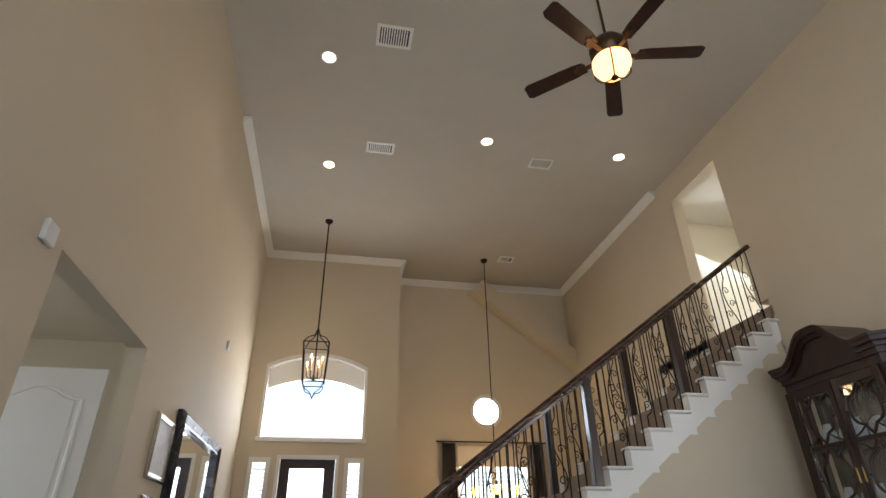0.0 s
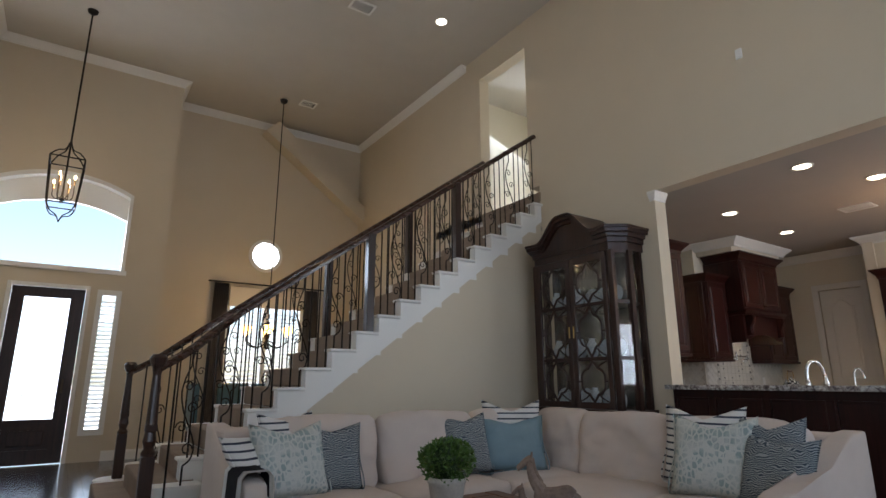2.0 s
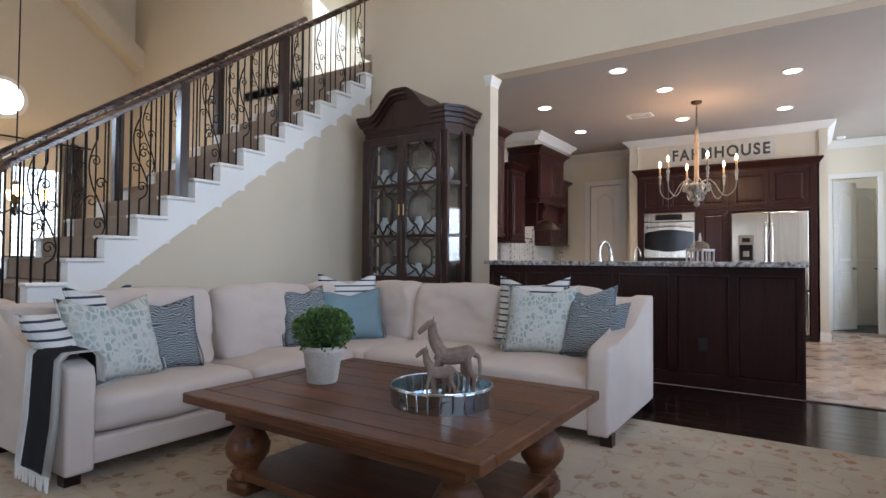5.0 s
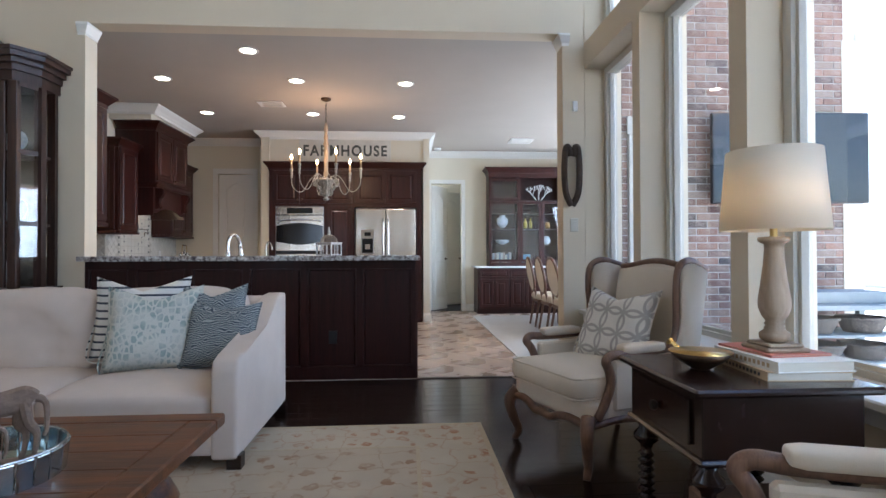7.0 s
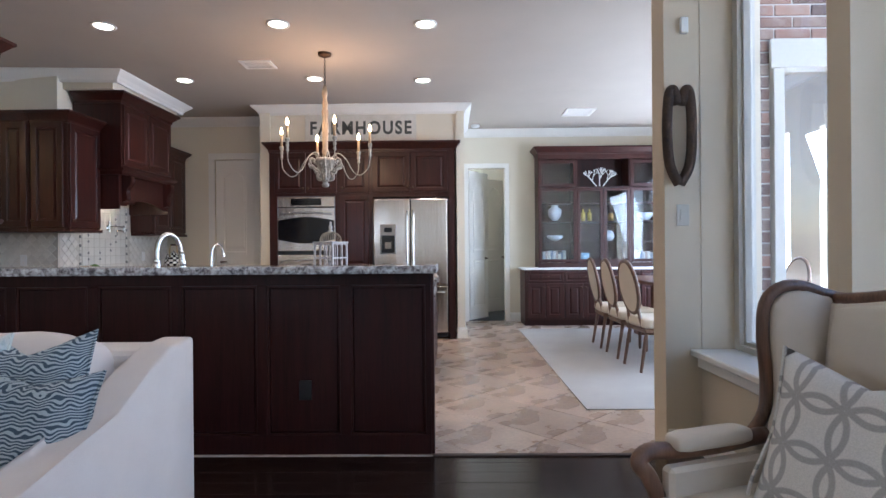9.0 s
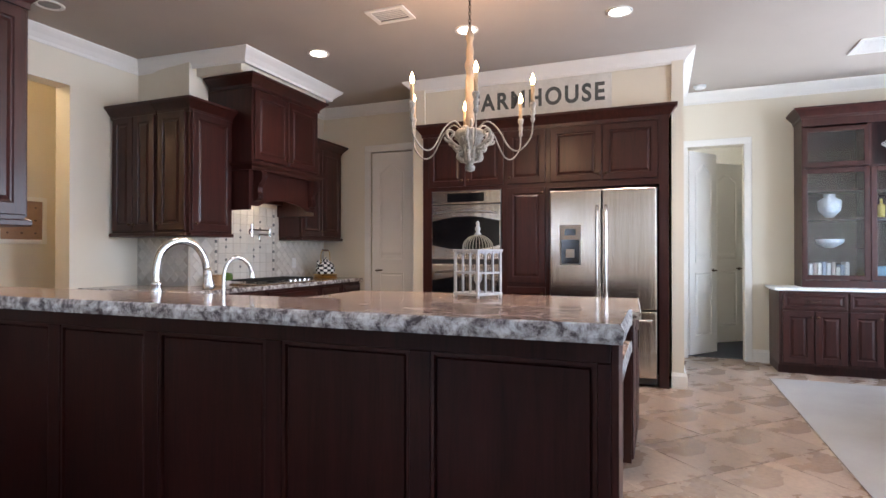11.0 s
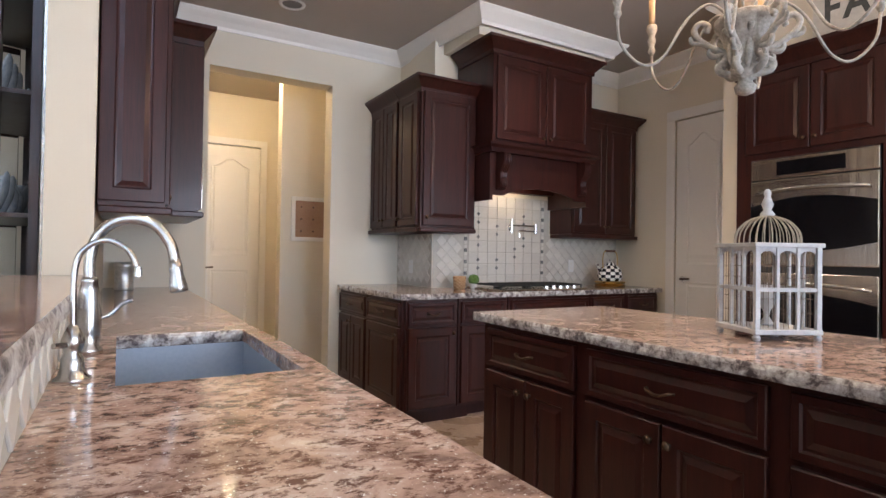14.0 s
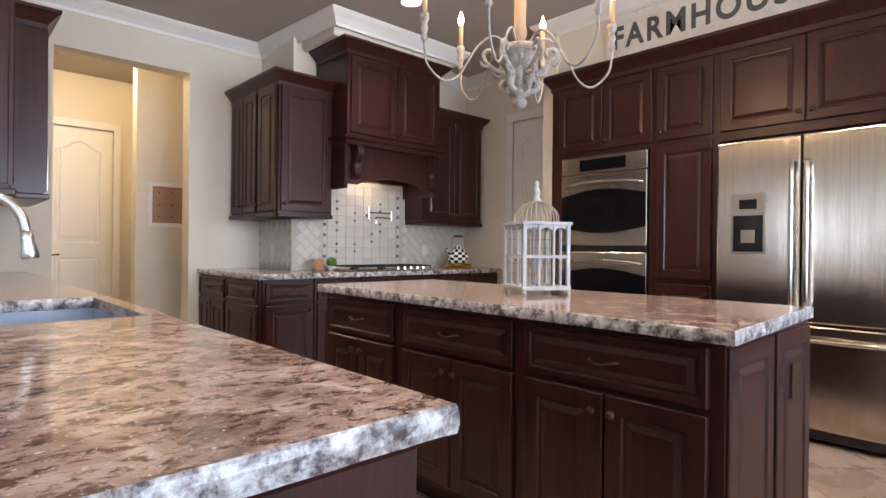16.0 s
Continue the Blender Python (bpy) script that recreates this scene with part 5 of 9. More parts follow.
# rug
def rug_mat(name, base, motif, scale):
    m, nt, p = nodes_of(name)
    v = coords(nt)
    vo, ve = nt.nodes.new("ShaderNodeTexVoronoi"), nt.nodes.new("ShaderNodeTexVoronoi")
    warp = nt.nodes.new("ShaderNodeVectorMath")
    wn_ = nt.nodes.new("ShaderNodeTexNoise")
    wn_.inputs["Scale"].default_value = 14
    nt.links.new(v, wn_.inputs["Vector"])
    sc = nt.nodes.new("ShaderNodeVectorMath")
    sc.operation = "SCALE"
    sc.inputs["Scale"].default_value = 0.09
    nt.links.new(wn_.outputs["Color"], sc.inputs[0])
    nt.links.new(v, warp.inputs[0])
    nt.links.new(sc.outputs[0], warp.inputs[1])
    vo.inputs["Scale"].default_value, vo.inputs["Randomness"].default_value = scale, 0.6
    ve.feature = "DISTANCE_TO_EDGE"
    ve.inputs["Scale"].default_value, ve.inputs["Randomness"].default_value = scale * 0.55, 0.5
    nt.links.new(warp.outputs[0], vo.inputs["Vector"])
    nt.links.new(warp.outputs[0], ve.inputs["Vector"])
    fl = ramp(nt, vo.outputs["Distance"], [(0.10, (0.25,) * 3), (0.14, (1, 1, 1)), (0.27, (1, 1, 1)), (0.33, (0, 0, 0))])
    vine = ramp(nt, ve.outputs["Distance"], [(0.012, (0.6,) * 3), (0.03, (0, 0, 0))])
    f = blend(nt, 1.0, fl, vine, "LIGHTEN")
    wear = ramp(nt, noise_tex(nt, v, 7, 5), [(0.36, (0.12,) * 3), (0.62, (0.85,) * 3)])
    fm = blend(nt, 1.0, f, wear, "MULTIPLY")
    col = blend(nt, fm, base, motif)
    tone = ramp(nt, noise_tex(nt, v, 2.0, 3), [(0.3, (0.82,) * 3), (0.7, (1, 1, 1))])
    col = blend(nt, 1.0, col, tone, "MULTIPLY")
    nt.links.new(col, p.inputs["Base Color"])
    p.inputs["Roughness"].default_value, p.inputs["Specular IOR Level"].default_value = 0.95, 0.1
    bump(nt, p, noise_tex(nt, v, 350, 2), 0.5, 0.003)
    return m


rug = thing("area_rug", (2.2, 2.23, 0), 0, "faded cream oriental rug with a tan floral border", "rug")
hx, hy = 1.51, 2.06
part("field", B((-hx + 0.42, hx - 0.42, -hy + 0.42, hy - 0.42, 0.0, 0.0095)), rug_mat("rug_field", (0.43, 0.35, 0.26), (0.27, 0.15, 0.085), 8.0), rug)
M_RUGB = rug_mat("rug_border", (0.46, 0.385, 0.29), (0.33, 0.15, 0.08), 9.5)
part("border", B((-hx + 0.03, hx - 0.03, -hy + 0.03, -hy + 0.40, 0, 0.0095), (-hx + 0.03, hx - 0.03, hy - 0.40, hy - 0.03, 0, 0.0095), (-hx + 0.03, -hx + 0.40, -hy + 0.40, hy - 0.40, 0, 0.0095), (hx - 0.40, hx - 0.03, -hy + 0.40, hy - 0.40, 0, 0.0095)), M_RUGB, rug)
M_RUGL = mottled("rug_guard", (0.36, 0.28, 0.18), (0.44, 0.36, 0.25), 20, 90, 0.95)
part("guard_stripe", B(*[(a, b, c, d, 0, 0.01) for o, w in ((0.0, 0.03), (0.40, 0.02)) for a, b, c, d in ((-hx + o, hx - o, -hy + o, -hy + o + w), (-hx + o, hx - o, hy - o - w, hy - o), (-hx + o, -hx + o + w, -hy + o + w, hy - o - w), (hx - o - w, hx - o, -hy + o + w, hy - o - w))]), M_RUGL, rug)


# wing armchairs
def wing_chair(x, y, rz, label, wide=1.0):
    """Local front towards -y, 0.74 wide, back at y=0.38."""
    c = thing("wing_armchair", (x, y, 0), rz, label, "armchair", "wing armchairs")
    c.scale.x = wide
    part("seat_frame", rounded_at(0.70, 0.68, 0.12, 0.03, (0, -0.02, 0.315)), M_LINEN, c, smooth=True)
    part("seat_cushion", rounded_at(0.66, 0.70, 0.13, 0.05, (0, -0.055, 0.425), 0.022), M_LINEN, c, smooth=True)
    for z in (0.375, 0.475):
        part("seat_piping", T([(-0.325, 0.2, z), (-0.325, -0.37, z), (-0.295, -0.402, z), (0.295, -0.402, z), (0.325, -0.37, z), (0.325, 0.2, z)], 0.005, 5), M_LINEN, c)
    # carved apron, in waves
    bm = bmesh.new()
    tube(bm, smooth_curve([(-0.35, -0.35, 0.25), (-0.24, -0.372, 0.272), (-0.14, -0.38, 0.262), (-0.07, -0.385, 0.238), (0, -0.385, 0.246), (0.07, -0.385, 0.238), (0.14, -0.38, 0.262), (0.24, -0.372, 0.272), (0.35, -0.35, 0.25)], 4), 0.021, 8)
    for s in (-1, 1):
        tube(bm, smooth_curve([(s * 0.35, -0.35, 0.25), (s * 0.36, -0.15, 0.272), (s * 0.355, 0.05, 0.25), (s * 0.34, 0.3, 0.27)], 4), 0.019, 8)
    part("apron", bm, M_FRUIT, c, smooth=True)
    for s in (-1, 1):
        part("front_leg", T(smooth_curve([(s * 0.34, -0.34, 0.29), (s * 0.375, -0.378, 0.225), (s * 0.36, -0.362, 0.13), (s * 0.335, -0.34, 0.055), (s * 0.35, -0.362, 0.004)], 5), 0.038, 10, 0.45), M_FRUIT, c, smooth=True)
        part("back_leg", T(smooth_curve([(s * 0.31, 0.31, 0.29), (s * 0.31, 0.33, 0.15), (s * 0.32, 0.38, 0.004)], 4), 0.026, 8, 0.6), M_FRUIT, c, smooth=True)

    def top(u):
        """Serpentine top: a low hump in the middle, dips, and small shoulders."""
        return 1.005 + 0.035 * math.cos(u * math.pi / 2) ** 2
    n = 18
    us = [-1 + 2 * i / n for i in range(n + 1)]
    lean = Matrix.Translation((0, 0.30, 0.42)) @ Matrix.Rotation(radians(-9), 4, "X") @ Matrix.Translation((0, -0.30, -0.42))
    bm = P([(-0.315, 0.30, 0.36)] + [(0.315 * u, 0.30, top(u)) for u in us] + [(0.315, 0.30, 0.36)], (0, 0.08, 0))
    move(bm, lean)
    bmesh.ops.bevel(bm, geom=bm.edges[:], offset=0.012, segments=2, affect="EDGES")
    part("backrest", bm, M_LINEN, c, smooth=True)
    part("back_pad", move(rounded(0.54, 0.07, 0.50, 0.03, 7, 0.02), lean @ Matrix.Translation((0, 0.285, 0.735))), M_LINEN, c, smooth=True)
    part("top_rail", T([lean @ Vector((0.30 * u, 0.318, top(u) + 0.006)) for u in us], 0.019, 8), M_FRUIT, c, smooth=True)

    def out(s, a):
        """How far out a wing stands at depth a: it flares to the front."""
        return s * (0.300 + (0.31 - a) * 0.22)
    for s in (-1, 1):
        wing = [(0.36, 0.36), (0.36, 1.00), (0.29, 1.012), (0.22, 1.022), (0.165, 1.005), (0.13, 0.96), (0.135, 0.86), (0.16, 0.74), (0.165, 0.64), (0.13, 0.56), (0.13, 0.36)]
        bm = bmesh.new()
        ins = [bm.verts.new(lean @ Vector((out(s, a), a, b))) for a, b in wing]
        outs = [bm.verts.new(lean @ Vector((out(s, a) + s * 0.06, a, b))) for a, b in wing]
        bm.faces.new(ins)
        bm.faces.new(outs[::-1])
        for i in range(len(wing)):
            j = (i + 1) % len(wing)
            bm.faces.new((ins[i], outs[i], outs[j], ins[j]))
        bmesh.ops.bevel(bm, geom=bm.edges[:], offset=0.010, segments=2, affect="EDGES")
        part("wing", bm, M_LINEN, c, smooth=True)
        edge = smooth_curve([lean @ Vector((out(s, a) + s * 0.03, a, b)) for a, b in [(0.375, 1.012), (0.29, 1.024), (0.22, 1.034), (0.155, 1.018), (0.115, 0.965), (0.12, 0.86), (0.145, 0.74), (0.15, 0.64), (0.11, 0.56)]], 4)
        part("wing_rail", T(edge, 0.019, 8), M_FRUIT, c, smooth=True)
        part("side_panel", B((min(s * 0.315, s * 0.365), max(s * 0.315, s * 0.365), -0.20, 0.31, 0.31, 0.555), bevel=0.012), M_LINEN, c)
        part("arm_rail", T(smooth_curve([(s * 0.35, 0.17, 0.60), (s * 0.355, 0.0, 0.588), (s * 0.37, -0.15, 0.585), (s * 0.378, -0.23, 0.588), (s * 0.374, -0.262, 0.562), (s * 0.362, -0.235, 0.52), (s * 0.352, -0.215, 0.45), (s * 0.352, -0.245, 0.37), (s * 0.35, -0.30, 0.28)], 5), 0.025, 9, 0.95), M_FRUIT, c, smooth=True)
        part("arm_pad", rounded_at(0.08, 0.27, 0.05, 0.022, (s * 0.358, -0.03, 0.612)), M_LINEN, c, smooth=True)
    return c


def rounded_at(w, d, h, r, at, puff=0.0):
    return move(rounded(w, d, h, r, 6, puff), Matrix.Translation(at))


wing_chair(3.225, -0.44, 199.5, "cream wing armchair with a carved fruitwood frame by the window", 0.95)
wing_chair(1.05, -0.27, 161.4, "cream wing armchair with a carved fruitwood frame beside the end table")
pillow(3.20, -0.46, 0.48, 212, 24, 0.46, 0.44, M_P_LATT, "white pillow with a grey lattice pattern on an armchair", 0.14, 0.07, "armchair pillows")
pillow(1.13, -0.42, 0.48, 150, 24, 0.44, 0.40, M_P_LATT, "white pillow with a grey lattice pattern on an armchair", 0.14, 0.07, "armchair pillows")

# end table, lamp, books, bowl
et = thing("end_table", (2.06, -0.48, 0), 0, "dark brown end table with bobbin turned legs and a drawer", "end table")
part("tabletop", B((-0.30, 0.29, -0.30, 0.29, 0.655, 0.68), bevel=0.008), M_BLACKWOOD, et)
part("body", B((-0.26, 0.25, -0.26, 0.25, 0.46, 0.654), bevel=0.004), M_BLACKWOOD, et)
part("moulding", B((-0.275, 0.265, -0.275, 0.265, 0.445, 0.465), bevel=0.008), M_BLACKWOOD, et)
part("drawer", B((-0.2, 0.19, 0.25, 0.262, 0.49, 0.63), bevel=0.004), M_BLACKWOOD, et)
part("knob", L([(0.008, 0), (0.018, 0.012), (0.014, 0.026)], m=Matrix.Translation((0, 0.262, 0.56)) @ Matrix.Rotation(radians(-90), 4, "X")), M_IRON, et)
for sx in (-0.22, 0.21):
    for sy in (-0.22, 0.21):
        prof = [(0.024, 0.0), (0.038, 0.02), (0.026, 0.05), (0.02, 0.08)]
        z = 0.09
        while z < 0.33:
            prof += [(0.020, z), (0.032, z + 0.013), (0.020, z + 0.026)]
            z += 0.027
        prof += [(0.024, 0.355), (0.046, 0.375), (0.048, 0.395), (0.026, 0.42), (0.036, 0.445)]
        part("leg", L(prof, (sx, sy, 0), 14), M_BLACKWOOD, et, smooth=True)
part("stretcher", B((-0.23, -0.21, -0.22, 0.21, 0.10, 0.12), (0.2, 0.22, -0.22, 0.21, 0.10, 0.12), (-0.21, 0.2, -0.01, 0.01, 0.10, 0.12)), M_BLACKWOOD, et)
M_BOOKR, M_BOOKW, M_BOOKB = (mottled(n, a, b, 6, 60, 0.5) for n, a, b in (("coral_cover", (0.5, 0.16, 0.12), (0.6, 0.22, 0.17)), ("white_cover", (0.7, 0.7, 0.68), (0.8, 0.8, 0.77)), ("tan_cover", (0.4, 0.3, 0.18), (0.5, 0.38, 0.24))))
M_PAGES = mottled("book_pages", (0.6, 0.56, 0.47), (0.72, 0.68, 0.6), 3, 300, 0.9, stretch=(1, 1, 30))


def book(x, y, z, rz, w, d, h, cover, label):
    b = thing("book", (x, y, z), rz, label, "book", "books under the lamp")
    part("cover", B((-w / 2, w / 2, -d / 2, d / 2, 0, 0.003), (-w / 2, w / 2, -d / 2, d / 2, h - 0.003, h), (-w / 2, w / 2, d / 2 - 0.003, d / 2, 0.003, h - 0.003)), cover, b)
    part("page_block", B((-w / 2 + 0.004, w / 2 - 0.004, -d / 2 + 0.004, d / 2 - 0.004, 0.003, h - 0.003)), M_PAGES, b)
    part("spine_lettering", B(*[(-w / 2 + 0.04 + i * 0.022, -w / 2 + 0.052 + i * 0.022, d / 2, d / 2 + 0.001, h * 0.3, h * 0.7) for i in range(int(w / 0.03))]), M_BOOKB if cover is not M_BOOKB else M_BLACK, b)
    return b


book(2.02, -0.62, 0.68, -4, 0.34, 0.27, 0.028, M_BOOKB, "tan hardback book lying under the table lamp")
book(2.01, -0.62, 0.708, 2, 0.33, 0.26, 0.034, M_BOOKW, "white hardback book lying under the table lamp")
book(2.05, -0.62, 0.742, 5, 0.26, 0.22, 0.008, M_BOOKR, "thin coral paperback on the book stack")
lamp = thing("table_lamp", (2.02, -0.61, 0.75), 0, "turned pale wooden table lamp with a linen drum shade, lit", "table lamp")
M_LAMPW = wood("limed_wood", (0.25, 0.18, 0.12), (0.42, 0.33, 0.24), 1.0, 0.6, bump_by=0.4)
part("base", B((-0.075, 0.075, -0.075, 0.075, 0.0, 0.014), (-0.062, 0.062, -0.062, 0.062, 0.014, 0.026), bevel=0.005), M_LAMPW, lamp)
part("column", L([(0.03, 0.026), (0.046, 0.038), (0.048, 0.055), (0.03, 0.07), (0.034, 0.075), (0.026, 0.082), (0.034, 0.088), (0.026, 0.096), (0.04, 0.115), (0.05, 0.145), (0.05, 0.17), (0.042, 0.22), (0.033, 0.29), (0.029, 0.345), (0.03, 0.358), (0.042, 0.365), (0.049, 0.37), (0.049, 0.383)], seg=28), M_LAMPW, lamp, smooth=True)
part("socket", L([(0.012, 0.383), (0.012, 0.44)], seg=12), M_GOLD, lamp)
m, nt, p = nodes_of("linen_shade")
p.inputs["Base Color"].default_value, p.inputs["Transmission Weight"].default_value, p.inputs["Roughness"].default_value = (0.66, 0.60, 0.52, 1), 0.0, 0.9
tr_n, mx = nt.nodes.new("ShaderNodeBsdfTranslucent"), nt.nodes.new("ShaderNodeMixShader")
tr_n.inputs[0].default_value, mx.inputs[0].default_value = (0.80, 0.72, 0.55, 1), 0.35
nt.links.new(p.outputs[0], mx.inputs[1])
nt.links.new(tr_n.outputs[0], mx.inputs[2])
nt.links.new(mx.outputs[0], nt.nodes["Material Output"].inputs[0])
M_SHADE = m
bm = bmesh.new()
n = 40
rr = [[bm.verts.new((r * math.cos(2 * math.pi * i / n), r * math.sin(2 * math.pi * i / n), z)) for i in range(n)] for r, z in ((0.168, 0.405), (0.146, 0.675), (0.143, 0.675), (0.165, 0.405))]
for a, b in zip(rr, rr[1:] + rr[:1]):
    for i in range(n):
        bm.faces.new((a[i], a[(i + 1) % n], b[(i + 1) % n], b[i]))
part("shade", bm, M_SHADE, lamp, smooth=True)
part("harp", T(smooth_curve([(0.0, 0.015, 0.43), (0.0, 0.05, 0.50), (0.0, 0.045, 0.61), (0, 0, 0.675), (0.0, -0.045, 0.61), (0.0, -0.05, 0.50), (0.0, -0.015, 0.43)], 4), 0.003, 5), M_GOLD, lamp)
part("finial", L([(0.006, 0.675), (0.012, 0.688), (0.004, 0.70)], seg=10), M_LAMPW, lamp)
part("bulb", L([(0.012, 0.44), (0.028, 0.48), (0.022, 0.51), (0.004, 0.525)], seg=12), glow("warm_bulb", (1, 0.75, 0.42), 6), lamp)
bowl = thing("metal_bowl", (2.06, -0.37, 0.68), 0, "shallow dark metal bowl with a golden inside", "bowl")
part("bowl", L([(0.03, 0.0), (0.035, 0.006), (0.075, 0.03), (0.105, 0.06)], seg=28), M_BRONZE, bowl, smooth=True)
part("inside", L([(0.03, 0.012), (0.07, 0.034), (0.103, 0.0605), (0.1035, 0.0612)], seg=28), M_GOLD, bowl, smooth=True)
part("handle", T(smooth_curve([(0.09, 0.03, 0.055), (0.115, 0.045, 0.075), (0.13, 0.05, 0.07), (0.11, 0.05, 0.085)], 4), 0.008, 6), M_GOLD, bowl)
cr = thing("wicker_crate", (1.9, -0.45, 0), 0, "brown wooden crate with pale lettering under the end table", "crate")
part("crate", B((-0.12, 0.12, -0.15, 0.15, 0.0, 0.30), bevel=0.006), M_FRUIT, cr)

# heart wreath, sensor, switch, outlet
wr = thing("heart_wreath", (XW, -0.828, 1.78), -90, "dark twig wreath in the shape of a heart on the wall", "wreath")
M_TWIG = mottled("twig", (0.03, 0.018, 0.012), (0.09, 0.055, 0.035), 20, 90, 0.9, bump_by=0.8)
for s in (-1, 1):
    part("twig_side", T(smooth_curve([(s * 0.012, -0.045, 0.17), (s * 0.035, -0.045, 0.25), (s * 0.058, -0.045, 0.215), (s * 0.068, -0.045, 0.03), (s * 0.055, -0.045, -0.16), (s * 0.004, -0.04, -0.27)], 6), 0.028, 9), M_TWIG, wr, smooth=True)
sn = thing("wall_sensor", (XW, -0.87, 2.40), -90, "small white plastic sensor on the wall", "wall sensor", "wall sensors")
part("body", B((-0.022, 0.022, -0.025, 0.0, -0.045, 0.045), bevel=0.005), M_WHITE, sn)
sn = thing("wall_sensor", (XW, 2.3, 4.1), -90, "small white plastic sensor on the wall", "wall sensor", "wall sensors")
part("body", B((-0.03, 0.03, -0.025, 0.0, -0.05, 0.05), bevel=0.005), M_WHITE, sn)
sw = thing("light_switch", (XW, -0.86, 1.34), -90, "cream double light switch plate on the wall", "light switch")
part("plate", B((-0.035, 0.035, -0.006, 0.0, -0.06, 0.06), bevel=0.002), M_TRIMG, sw)
part("rocker", B((-0.016, 0.016, -0.010, -0.006, -0.03, 0.03), bevel=0.001), M_TRIMG, sw)

# china cabinet
cc = thing("china_cabinet", (XW - 0.003, 4.165, 0), -90, "tall dark china cabinet with fretwork glass doors and a bonnet top", "china cabinet")
# local: front -y, width along x (towards -y of the room)
W, D, CX = 0.63, 0.44, 0.54
def chamfered(bm, w, d, ch, z0, z1, inset=0.0):
    w, d = w - inset, d - inset
    return prism(bm, [(-w, 0, z0), (-w, -d + ch, z0), (-w + ch * 0.45, -d, z0), (w - ch * 0.45, -d, z0), (w, -d + ch, z0), (w, 0, z0)], (0, 0, z1 - z0))


part("plinth", chamfered(bmesh.new(), W + 0.02, D + 0.02, 0.2, 0.0, 0.12), M_DARK, cc)
part("lower_case", chamfered(bmesh.new(), W, D, 0.2, 0.121, 0.78), M_DARK, cc)
part("waist", chamfered(bmesh.new(), W + 0.025, D + 0.025, 0.2, 0.781, 0.83), M_DARK, cc)
part("cornice_base", chamfered(bmesh.new(), W, D, 0.2, 2.42, 2.50), M_DARK, cc)
part("back", B((-W + 0.02, W - 0.02, -0.03, -0.003, 0.83, 2.42)), mottled("antiqued_mirror", (0.20, 0.17, 0.14), (0.55, 0.51, 0.45), 9, 60, 0.22, 0.9, bump_by=0.1), cc)
for z in (1.33, 1.88):
    part("shelf", chamfered(bmesh.new(), W, D, 0.2, z - 0.01, z + 0.01, 0.035), M_DARK, cc)
for x in (-W + 0.03, W - 0.03):
    part("stile", B((x - 0.03, x + 0.03, -D + 0.2, -D + 0.26, 0.831, 2.419)), M_DARK, cc)
    part("rear_stile", B((x - 0.03, x + 0.03, -0.07, -0.032, 0.831, 2.419)), M_DARK, cc)
for s in (-1, 1):
    part("corner_stile", B((s * CX - 0.035, s * CX + 0.035, -D, -D + 0.05, 0.831, 2.419), bevel=0.004), M_DARK, cc)
M_CABGLASS = glass("cabinet_glass", (0.93, 0.95, 0.94))
